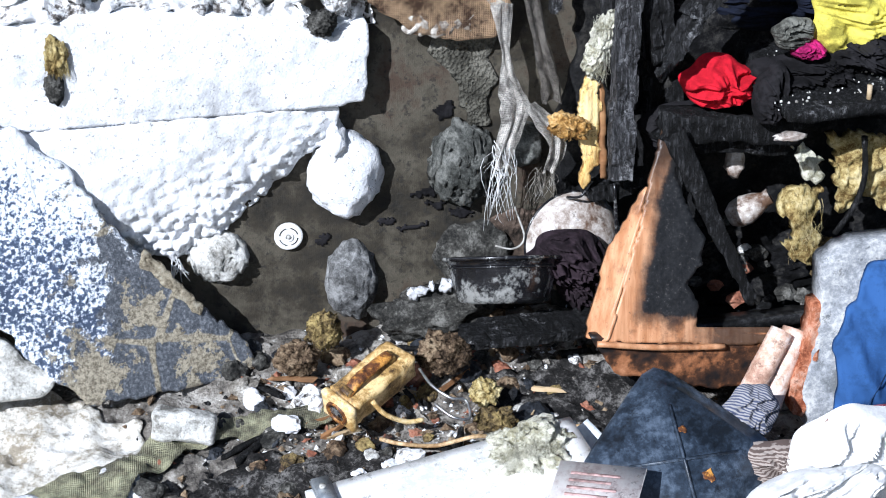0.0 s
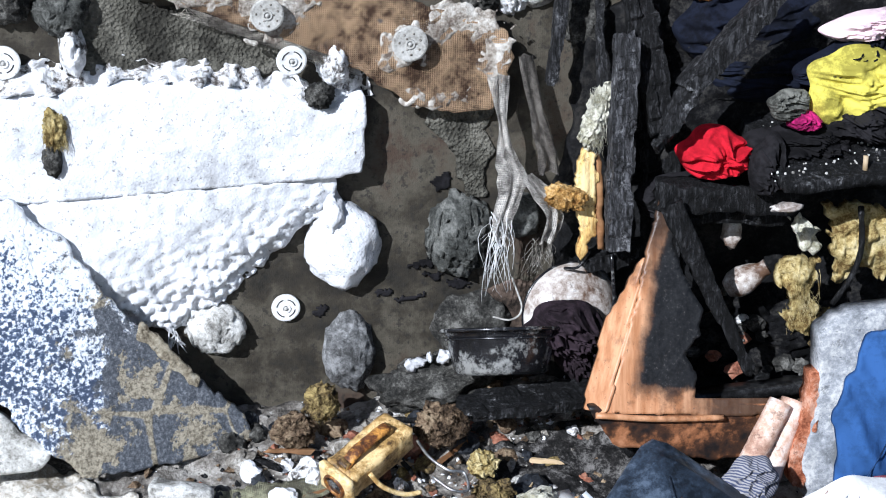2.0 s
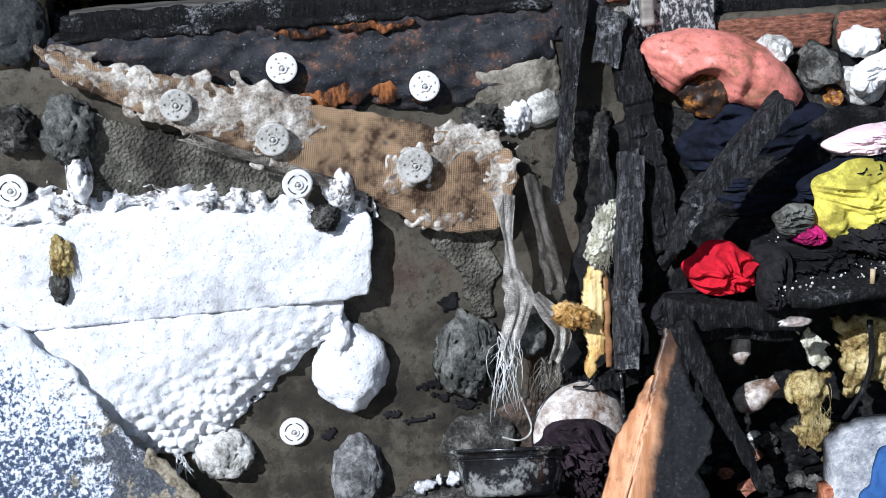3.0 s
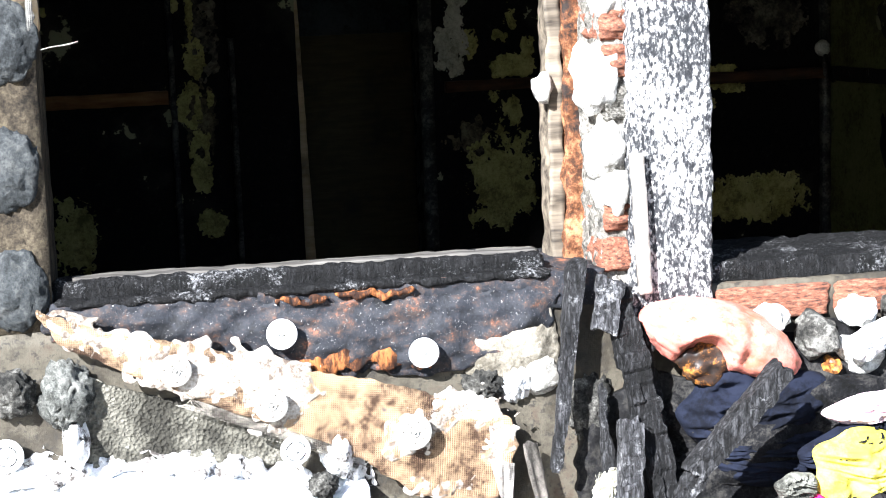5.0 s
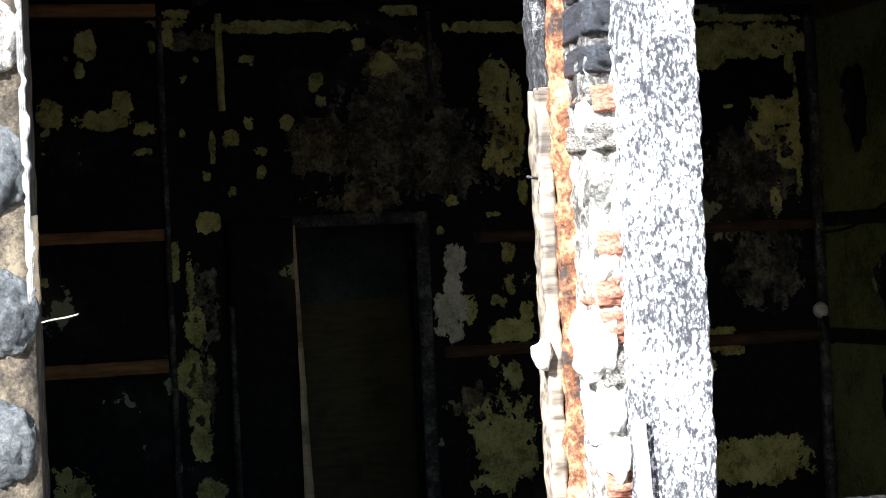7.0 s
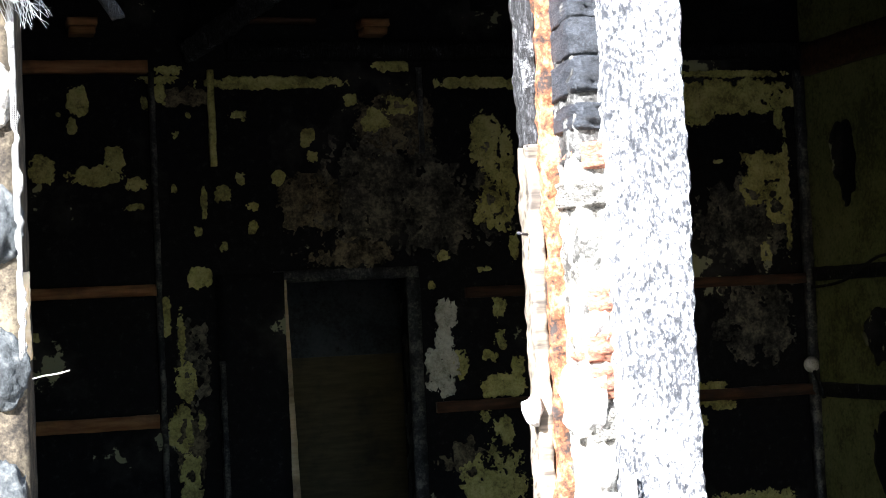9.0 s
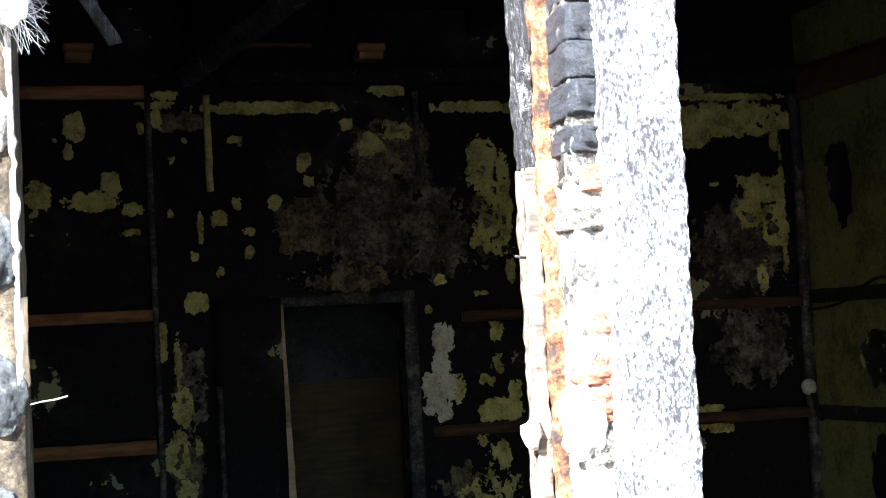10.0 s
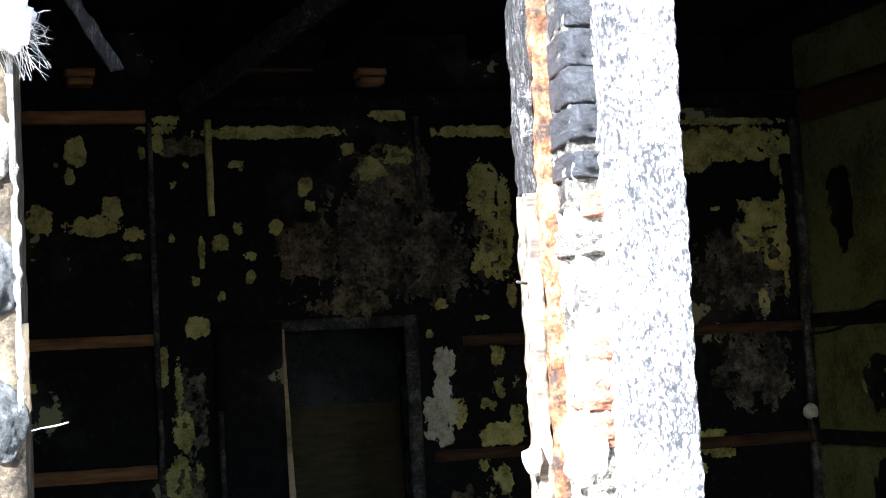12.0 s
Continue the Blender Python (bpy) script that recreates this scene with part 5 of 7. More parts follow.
thing("char_sliver", beam((0.057, 0.335, 2.275), (-0.15, 0.335, 2.63), 0.024, 0.01, 16.0, 0.002, 1.3, 0.008), CHAR, "charred sliver of wood hanging from the window head", "timber")
thing("stray_thread", tube(curve([(-0.123, -0.03, 1.569), (-0.102, -0.05, 1.574), (-0.081, -0.05, 1.576), (-0.058, -0.05, 1.581)], 5), (0.0006, 0.0016), 6, 0.4), MORTAR_MID, "loose white fibre on the window jamb", "fibre")
# ---- charred timbers by the wall ----
def char_timber(p0, p1, w, d, seed, label, taper=0.85, amp=0.005, mat=CHAR, twist=0.0, name="charred_beam"):
    return thing(name, beam(p0, p1, w, d, seed, amp, taper, 0.007, twist), mat, label, "beam", "charred timbers", smooth=False)


char_timber((0.882, -0.19, 0.432), (0.905, -0.15, 0.84), 0.044, 0.04, 1.0, "upright ash-grey charred timber leaning on the wall", 0.9, 0.003, ASHEN_CHAR)
char_timber((0.985, -0.140, 0.644), (0.909, -0.060, 1.075), 0.056, 0.04, 2.0, "thick charred timber leaning on the sill", 0.9, 0.004, CHAR)
char_timber((0.774, -0.100, 0.749), (0.839, -0.040, 1.131), 0.017, 0.02, 3.0, "slim blue-black charred lath leaning on the wall", 1.9, 0.002, BLUE_CHAR)
char_timber((0.873, -0.090, 1.002), (0.890, -0.090, 1.097), 0.048, 0.02, 2.5, "ash-grey burnt block at the head of the timbers", 1.1, 0.003, ASHEN_CHAR)
char_timber((0.873, -0.100, 0.734), (0.878, -0.060, 0.891), 0.016, 0.018, 4.0, "thin charred lath between timbers", 0.8, 0.002, BLUE_CHAR)
char_timber((0.975, -0.3, 0.775), (1.147, -0.3, 0.955), 0.04, 0.04, 5.0, "charred round timber jutting out of the heap", 0.95, 0.003, BLUE_CHAR)
char_timber((0.925, -0.29, 0.66), (1.0, -0.295, 0.805), 0.024, 0.024, 5.5, "thin ragged end of the round charred timber", 1.15, 0.006, BLUE_CHAR)
char_timber((1.02, -0.06, 0.45), (0.955, -0.04, 0.98), 0.06, 0.04, 6.0, "blackened timber standing in the shade", 0.9)
char_timber((0.56, -0.27, 0.165), (0.85, -0.24, 0.15), 0.02, 0.09, 7.0, "charred flat board under the basin", 1.0, 0.003)
char_timber((0.84, -0.1, 0.37), (0.96, -0.1, 0.385), 0.03, 0.06, 8.0, "short charred timber lying across the enamel bowl", 0.9)
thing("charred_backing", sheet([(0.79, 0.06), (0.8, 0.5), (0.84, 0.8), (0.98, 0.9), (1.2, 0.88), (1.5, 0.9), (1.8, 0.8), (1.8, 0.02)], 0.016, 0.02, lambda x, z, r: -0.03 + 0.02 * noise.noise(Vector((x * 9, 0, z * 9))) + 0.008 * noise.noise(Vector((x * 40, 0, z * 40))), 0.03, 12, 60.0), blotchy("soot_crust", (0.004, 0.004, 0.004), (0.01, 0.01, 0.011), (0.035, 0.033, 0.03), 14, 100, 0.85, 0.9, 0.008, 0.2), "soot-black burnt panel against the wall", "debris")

foam_mat = blotchy("yellow_foam", (0.34, 0.13, 0.03), (0.74, 0.5, 0.18), (0.84, 0.66, 0.34), 14, 110, 0.9, 0.8, 0.006, 0.2, (1, 1, 0.3))
plank = [(0.812, 0.58), (0.826, 0.62), (0.848, 0.61), (0.852, 0.5), (0.849, 0.445), (0.836, 0.44), (0.83, 0.4), (0.816, 0.395), (0.821, 0.46), (0.81, 0.5)]
foam = thing("foam_plank", sheet(plank, 0.004, 0.022, lambda x, z, r: -0.15 - 0.006 * r + 0.006 * noise.noise(Vector((x * 150, 0, z * 14))), 0.008, 45, 61.0, smooth=1), foam_mat, "split yellow foam strip standing by the beam", "insulation")
part("splinter", beam((0.86, -0.145, 0.42), (0.857, -0.14, 0.6), 0.012, 0.014, 62.0, 0.002, 0.7, 0.006), WOOD_RAW, foam, "brown split wood beside the foam")


def wool_clump(at, radii, seed, mat, label, m=None, hairs=220, amp=0.6):
    ob = holder("wool_clump", label, "insulation", "mineral wool clumps")
    body = lump((0, 0, 0), radii, amp * 0.6, 1.8, seed, 5, m, 0.12)
    for v in body.verts:
        v.co += noise.noise_vector(v.co * 90 + Vector((seed, 0, 0))) * 0.007 + noise.noise_vector(v.co * 240) * 0.004
    body.transform(Matrix.Translation(at))
    part("wool_body", body, mat, ob)
    c = Vector(at)

    def skin(r):
        d = Vector((r.gauss(0, 1), -abs(r.gauss(0, 1)), r.gauss(0, 1))).normalized()
        return c + Vector((d.x * radii[0], d.y * radii[1], d.z * radii[2])) * 0.95

    hair = strands(hairs, skin, lambda r: skin(r) + Vector((r.uniform(-0.3, 0.3) * radii[0], -0.2 * radii[1], r.uniform(-0.4, 0.2) * radii[2])), int(seed * 10), 0.0006, 0.006)
    part("fibre", hair, mat, ob)
    return ob


wool_clump((0.852, -0.13, 0.68), (0.022, 0.025, 0.065), 1.0, WOOL_PALE, "pale wool clump hanging on the charred beam", pose(0, 0, 0, 0, 20, 0))
wool_clump((0.785, -0.16, 0.535), (0.042, 0.028, 0.022), 2.0, WOOL_ORANGE, "orange-brown wool clump stuck on the foam strip", pose(0, 0, 0, 0, 15, 0))
wool_clump((0.605, -0.6, 0.085), (0.085, 0.07, 0.055), 3.0, WOOL_PALE, "pale greenish wool clump in the rubble", None, 500, 0.8)
wool_clump((0.52, -0.24, 0.12), (0.05, 0.04, 0.04), 4.0, WOOL_BROWN, "burnt brown wool block in the rubble")
wool_clump((0.3, -0.13, 0.14), (0.034, 0.034, 0.036), 5.0, WOOL_BURNT, "burnt brown wool block in the rubble")
wool_clump((0.24, -0.14, 0.09), (0.04, 0.04, 0.03), 6.0, WOOL_BROWN, "burnt brown wool block in the rubble")
wool_clump((0.58, -0.33, 0.075), (0.026, 0.025, 0.022), 7.0, WOOL, "small yellow wool clump in the rubble", None, 120)
wool_clump((0.585, -0.4, 0.05), (0.036, 0.03, 0.02), 8.0, WOOL_BURNT, "burnt brown wool block in the rubble", None, 120)


def wool_mat():
    """A torn mat of yellow wool hanging off the wrecked cabinet."""
    ob = holder("wool_mat", "torn yellow mineral wool mat hanging over the cabinet", "insulation")
    a = [(1.197, 0.531), (1.224, 0.525), (1.297, 0.395), (1.255, 0.395)]
    b = [(1.296, 0.5), (1.391, 0.48), (1.47, 0.47), (1.46, 0.33), (1.405, 0.322), (1.37, 0.36), (1.335, 0.31), (1.316, 0.39)]
    c = [(1.215, 0.385), (1.285, 0.39), (1.275, 0.34), (1.285, 0.25), (1.255, 0.22), (1.22, 0.245), (1.235, 0.3), (1.205, 0.33)]
    for i, (o, mat) in enumerate(((a, WOOL_PALE), (b, WOOL), (c, WOOL))):
        part("wool_piece", sheet(o, 0.0055, 0.02, lambda x, z, r: -0.22 - 0.02 * r + 0.02 * noise.noise(Vector((x * 30, i, z * 30))) + 0.014 * noise.noise(Vector((x * 90, i, z * 45))), 0.02, 40, 70.0 + i, smooth=1), mat, ob)
    part("wool_fringe", strands(70, lambda r: (1.25 + r.uniform(-0.03, 0.03), -0.245, r.uniform(0.25, 0.38)), lambda r: (1.25 + r.uniform(-0.04, 0.04), -0.24, r.uniform(0.23, 0.33)), 71, 0.0006, 0.012), WOOL, ob)
    part("scorched_rod", tube(curve([(1.345, -0.26, 0.5), (1.35, -0.265, 0.42), (1.335, -0.265, 0.36), (1.3, -0.26, 0.3)], 6), 0.006, 7, 0.3), CHAR, ob, "scorched rod")


wool_mat()


# ---- wrecked cabinet ----
def cabinet():
    ob = holder("wrecked_cabinet", "burnt-out orange-brown wooden cabinet lying open", "cabinet")
    a, b, c = Vector((0.768, -0.4, 0.2)), Vector((1.21, -0.4, 0.15)), Vector((0.95, -0.23, 0.56))
    e1 = (b - a).normalized()
    e2 = (c - a)
    height = e2.length
    e2 = e2.normalized()
    n = e1.cross(e2).normalized()
    face = Matrix((e1, -n, e2)).transposed().to_4x4()
    face.translation = a
    if n.y > 0:
        face = Matrix((e1, n, e2)).transposed().to_4x4()
        face.translation = a

    def wobble(x, z, r):
        return 0.0015 * noise.noise(Vector((x * 30, 0, z * 30)))

    def veneer(name, sooted):
        """Orange veneer; where asked, a soot stain that leaves a clean border along two edges."""
        m = Nodes(name, 0.45, 0, 0.45)
        g, s, f = m.noise(60, 4, 0.6, (1, 1, 0.12)), m.noise(10, 6, 0.7), m.noise(110, 6, 0.8)
        wood = m.ramp(g, [(0.38, (0.4, 0.175, 0.075)), (0.62, (0.6, 0.32, 0.17))])
        wood = m.mix(m.ramp(s, [(0.54, 0.0), (0.68, 0.75)]), wood, (0.07, 0.028, 0.014))
        wood = m.mix(m.ramp(f, [(0.6, 0.0), (0.66, 0.8)]), wood, (0.02, 0.015, 0.012))
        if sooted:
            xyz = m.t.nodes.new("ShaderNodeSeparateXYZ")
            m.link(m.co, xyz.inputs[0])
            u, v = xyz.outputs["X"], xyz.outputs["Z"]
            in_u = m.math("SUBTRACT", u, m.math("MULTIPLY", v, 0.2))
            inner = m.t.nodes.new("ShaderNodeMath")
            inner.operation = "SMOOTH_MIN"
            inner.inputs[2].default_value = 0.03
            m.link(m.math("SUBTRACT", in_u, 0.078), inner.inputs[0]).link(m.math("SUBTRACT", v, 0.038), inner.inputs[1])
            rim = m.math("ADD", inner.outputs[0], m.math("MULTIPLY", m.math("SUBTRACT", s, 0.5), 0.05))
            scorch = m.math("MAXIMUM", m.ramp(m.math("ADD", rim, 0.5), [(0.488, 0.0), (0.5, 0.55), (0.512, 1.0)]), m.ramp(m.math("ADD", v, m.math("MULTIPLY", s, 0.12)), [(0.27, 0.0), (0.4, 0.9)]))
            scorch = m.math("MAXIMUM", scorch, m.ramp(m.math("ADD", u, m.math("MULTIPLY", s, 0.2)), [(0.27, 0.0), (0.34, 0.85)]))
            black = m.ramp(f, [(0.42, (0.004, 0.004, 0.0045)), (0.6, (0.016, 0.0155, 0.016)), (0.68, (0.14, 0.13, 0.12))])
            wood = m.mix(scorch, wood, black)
        m.color(wood).bump(g, 0.2, 0.002).bump(f, 0.25, 0.002)
        return m.mat

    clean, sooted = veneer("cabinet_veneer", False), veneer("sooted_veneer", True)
    tilt = e1.dot(e2)
    upright = math.sqrt(1 - tilt * tilt)
    square = Matrix((e1, face.col[1].to_3d(), (e2 - e1 * tilt).normalized())).transposed().to_4x4()
    square.translation = a

    def skewed(bm):
        for v in bm.verts:
            v.co.x, v.co.z = v.co.x + tilt * v.co.z, v.co.z * upright
        return bm

    front = [(0.034, -0.005), (0.29, -0.012), (0.445, -0.005), (0.44, 0.02), (0.2, 0.023), (0.192, 0.068), (0.152, 0.113), (0.17, 0.147), (0.16, 0.2), (0.1, 0.27), (0.062, 0.33), (0.05, 0.38), (0.043, height), (0.008, height), (0.012, 0.33), (0.022, 0.25), (0.03, 0.1)]
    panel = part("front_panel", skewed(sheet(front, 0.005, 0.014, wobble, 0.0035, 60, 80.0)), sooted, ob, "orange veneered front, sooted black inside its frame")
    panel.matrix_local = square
    skirt = sheet([(0.0, 0.0), (0.06, -0.075), (0.27, -0.11), (0.44, -0.08), (0.44, 0.01)], 0.006, 0.02, lambda x, z, r: 0.004 + 0.002 * noise.noise(Vector((x * 40, 0, z * 40))), 0.003, 30, 83.0)
    part("skirt", shape(Matrix.Translation(a) @ pose(0, 0, 0, 0, 6.4, 0), skirt), BOARD, ob, "charred orange skirt board")
    part("moulding", tube(curve([a + Vector((0.01, -0.012, -0.005)), a + e1 * 0.13 + Vector((0, -0.012, -0.012)), a + e1 * 0.26 + Vector((0, -0.012, -0.01))], 6), 0.006, 8), clean, ob, "orange moulding")
    flank = [(-0.001, 0.0), (0.034, -0.005), (0.031, 0.1), (0.024, 0.24), (0.016, 0.32), (0.01, 0.28), (0.0, 0.22), (-0.01, 0.175), (-0.006, 0.09)]
    side = part("side_panel", skewed(sheet(flank, 0.005, 0.012, lambda x, z, r: 1.1 * (0.034 - x) - 0.004, 0.001, 30, 84.0)), clean, ob, "pale orange side")
    side.matrix_local = square
    part("top_bar", beam((0.945, -0.23, 0.548), (1.22, -0.23, 0.512), 0.05, 0.05, 85.0, 0.004, 1.0, 0.012), CHAR, ob, "charred top bar")
    part("inner_bar", beam((0.985, -0.2, 0.495), (1.21, -0.2, 0.47), 0.026, 0.03, 86.0, 0.003, 1.0, 0.012), CHAR, ob, "charred inner bar")
    part("brace", beam((0.955, -0.275, 0.545), (1.12, -0.3, 0.19), 0.04, 0.014, 87.0, 0.003, 0.5, 0.009), CHAR, ob, "charred slanting brace")
    part("upright", beam((1.03, -0.12, 0.13), (1.03, -0.12, 0.46), 0.02, 0.02, 88.0, 0.003, 1.0, 0.012), CHAR, ob, "charred upright")
    part("floor_bar", rough_box(0.97, 1.3, -0.27, -0.23, 0.115, 0.135, 0.02, 0.002, 30, 89), blotchy("dark_steel", (0.01, 0.01, 0.01), (0.03, 0.03, 0.032), (0.09, 0.09, 0.09), 20, 90, 0.35, 0.2, 0.002, 0.5, None, 0.6), ob, "dark steel bar")
    part("bottom_board", rough_box(0.86, 1.34, -0.34, -0.05, 0.06, 0.09, 0.03, 0.008, 20, 90), CHAR, ob, "charred bottom board")


cabinet()
vase = holder("enamel_jug", "white porcelain jug lying tipped over in the cabinet", "jug")


def turned(profile, n=28):
    bm = bmesh.new()
    rings = [[bm.verts.new((math.cos(2 * math.pi * i / n) * r, math.sin(2 * math.pi * i / n) * r, z)) for i in range(n)] for r, z in profile]
    for g0, g1 in zip(rings, rings[1:]):
        for i in range(n):
            bm.faces.new((g0[i], g0[(i + 1) % n], g1[(i + 1) % n], g1[i]))
    bmesh.ops.remove_doubles(bm, verts=bm.verts, dist=0.0003)
    return bm


part("jug_body", shape(pose(1.125, -0.14, 0.3, 0, 58, -15) @ Matrix.Scale(0.85, 4), turned([(0.0, 0), (0.02, 0.0), (0.033, 0.02), (0.036, 0.045), (0.028, 0.075), (0.018, 0.095), (0.02, 0.11), (0.017, 0.11), (0.014, 0.095), (0.0, 0.07)])), PALE_ENAMEL, vase)
thing("ornament", lump((1.135, -0.13, 0.42), (0.018, 0.018, 0.035), 0.4, 2, 91.0, 3), PALE_ENAMEL, "small sooty white porcelain ornament in the cabinet", "ornament")
rng = random.Random(12)
for i in range(26):
    x, z = rng.uniform(1.02, 1.36), rng.uniform(0.1, 0.26)
    mat = rng.choice((MORTAR_DARK, MORTAR_DARK, WOOL_BURNT, MORTAR_DARK, BRICK, MORTAR_DARK, MORTAR_PALE))
    y = -0.05 - 0.15 * (0.27 - z) / 0.17
    r = rng.uniform(0.007, 0.022)
    words = {MORTAR_DARK: "sooty mortar crumb inside the cabinet", WOOL_BURNT: "burnt wool scrap inside the cabinet", BRICK: "scorched brick crumb inside the cabinet", MORTAR_PALE: "pale mortar crumb inside the cabinet"}
    thing("rubble_crumb", lump((x, y, z), (r, r * 0.8, r * 0.8), 0.5, 1.8, i + 3.3, 2), mat, words[mat], "rubble", "crumbs in the cabinet", smooth=False)
# the overhang's shade is put into this bank's near-black colour
thing("ash_bank", lump((1.2, 0.0, 0.13), (0.3, 0.12, 0.12), 0.3, 4, 92.0, 5, None, 0.3), HEAP_SOOT_SHADE, "bank of ash in the cabinet, coloured black for the shade there", "ash")


# ---- basin and bowl ----
def basin():
    ob = holder("enamel_basin", "black enamel wash basin with peeling sides", "basin")
    prof = [(0.0, 0.0), (0.082, 0.0), (0.09, 0.006), (0.1, 0.04), (0.107, 0.075), (0.112, 0.082), (0.119, 0.085), (0.12, 0.088), (0.116, 0.09), (0.108, 0.088), (0.103, 0.075), (0.095, 0.04), (0.085, 0.012), (0.0, 0.008)]
    m = pose(0.645, -0.21, 0.198, -25, 5, 0)
    ob = part("bowl", shape(m, turned(prof, 48)), BLACK_ENAMEL, ob)
    part("rim_wire", shape(m, tube([(math.cos(t * math.pi / 24) * 0.1195, math.sin(t * math.pi / 24) * 0.1195, 0.087) for t in range(49)], 0.004, 8)), BLACK_ENAMEL, ob)
    part("band", shape(m, tube([(math.cos(t * math.pi / 24) * 0.1085, math.sin(t * math.pi / 24) * 0.1085, 0.07) for t in range(49)], 0.002, 6)), BLACK_ENAMEL, ob)


basin()
bowl = holder("enamel_bowl", "stained white enamel bowl standing on edge", "bowl")
prof = [(0.0, 0.05), (0.05, 0.048), (0.085, 0.02), (0.098, 0.0), (0.104, -0.002), (0.104, 0.002), (0.09, 0.026), (0.053, 0.056), (0.0, 0.058)]
part("bowl_body", shape(pose(0.815, -0.09, 0.26, 82, 0, 10), turned(prof, 40)), PALE_ENAMEL, bowl)
part("rim", shape(pose(0.815, -0.09, 0.26, 82, 0, 10), tube([(math.cos(t * math.pi / 24) * 0.104, math.sin(t * math.pi / 24) * 0.104, 0) for t in range(49)], 0.003, 6)), BLACK_ENAMEL, bowl, "black rim")
part("handle", tube(curve([(0.8, -0.1, 0.362), (0.82, -0.13, 0.375), (0.845, -0.12, 0.4)], 6), 0.003, 6), BLACK_ENAMEL, bowl)
thing("wire_stand", tube(curve([(0.885, -0.14, 0.4), (0.888, -0.15, 0.3), (0.883, -0.16, 0.18)], 6), 0.004, 6), BLACK_ENAMEL, "thin black steel rod beside the bowl", "rod")


def garment(name, at, size, mat, label, seed, folds=0.35, freq=2.2, m=None, group="clothes in the heap", category="clothing"):
    return thing(name, heap(at, size, folds, freq, seed, m), mat, label, category, group)


garment("dark_rag", (0.78, -0.17, 0.27), (0.085, 0.07, 0.055), PURPLE_CLOTH, "crumpled dark purple rag in the basin", 1.0, 0.45, 3.0)
garment("dark_rag", (0.82, -0.16, 0.2), (0.06, 0.06, 0.06), PURPLE_CLOTH, "crumpled dark purple rag in the basin", 1.6, 0.45, 3.0)

# ---- clothes on the charred board ----
thing("charred_shelf", shape(pose(1.34, -0.26, 0.622, 12, -1, 0), rough_box(-0.2, 0.4, -0.12, 0.22, -0.012, 0.012, 0.01, 0.006, 30, 93)), CHAR, "charred board strewn with ash, holding clothes", "board")
garment("red_garment", (1.06, -0.22, 0.62), (0.078, 0.05, 0.05), RED_CLOTH, "crumpled bright red garment", 2.0, 0.6, 1.5, pose(0, 0, 0, 0, 12, 0))
garment("black_garment", (1.22, -0.22, 0.625), (0.12, 0.08, 0.05), BLACK_CLOTH, "crumpled black garment on the charred board", 3.0, 0.5, 2.6)
garment("black_garment", (1.14, -0.28, 0.61), (0.035, 0.05, 0.06), BLACK_CLOTH, "black sleeve hanging over the board edge", 3.6, 0.4, 2.0)
garment("black_garment", (1.34, -0.24, 0.665), (0.08, 0.07, 0.04), BLACK_CLOTH, "crumpled black garment on the charred board", 4.0, 0.5, 2.6)
garment("black_garment", (1.3, -0.2, 0.78), (0.1, 0.06, 0.03), NAVY_CLOTH, "dark navy garment under the yellow one", 4.4, 0.5, 2.6, pose(0, 0, 0, 0, -22, 0))
garment("magenta_garment", (1.215, -0.26, 0.685), (0.035, 0.04, 0.018), MAGENTA_CLOTH, "magenta cloth scrap among black clothes", 5.0)
garment("yellow_garment", (1.33, -0.25, 0.74), (0.12, 0.034, 0.075), YELLOW_CLOTH, "bright yellow garment with sooty edges", 6.3, 0.5, 1.9, pose(0, 0, 0, 0, 18, 0))
garment("grey_rag", (1.185, -0.26, 0.72), (0.045, 0.025, 0.03), make_cloth("ash_rag", (0.16, 0.16, 0.14), 160, 0.6), "ash-grey rag on the heap", 6.6, 0.5, 2.6)
garment("pink_garment", (1.36, -0.2, 0.845), (0.09, 0.06, 0.03), PINK_CLOTH, "pale pink garment on the heap", 7.0, 0.3, 2.0, pose(0, 0, 0, 0, -10, 0))
garment("white_garment", (1.4, -0.12, 0.955), (0.06, 0.03, 0.03), WHITE_CLOTH, "grubby white garment on the heap", 8.0, 0.4, 2.0, pose(0, 0, 0, 0, -35, 0))
garment("navy_garment", (1.18, -0.08, 0.83), (0.17, 0.06, 0.09), NAVY_CLOTH, "scorched navy garment under the pink shell", 9.0, 0.3, 2.0)
garment("navy_garment", (1.26, -0.1, 0.74), (0.2, 0.06, 0.06), NAVY_CLOTH, "scorched navy garment under the pink shell", 9.7, 0.3, 2.4)
garment("burnt_rag", (1.05, -0.12, 0.5), (0.12, 0.06, 0.05), BLACK_CLOTH, "burnt black rag below the red garment", 10.0, 0.5, 3.0)
thing("white_scrap", lump((1.15, -0.36, 0.553), (0.03, 0.015, 0.008), 0.3, 2, 94.0, 3), PALE_ENAMEL, "small white porcelain scrap on the cabinet", "scrap")
thing("wood_peg", tube([(1.3, -0.36, 0.605), (1.3, -0.36, 0.64)], 0.005, 8), PALE_WOOD, "short pale wooden peg on the board", "peg")
BURNT_AMBER = blotchy("burnt_amber", (0.008, 0.005, 0.004), (0.03, 0.014, 0.007), (0.4, 0.16, 0.03), 16, 80, 0.5, 0.4, 0.003, 0.4)
shell = holder("pink_shell", "half-melted pink plastic shell with a burnt hollow", "plastic item")
bm = lump((0, 0, 0), (0.165, 0.09, 0.068), 0.1, 1.5, 95.0, 5)
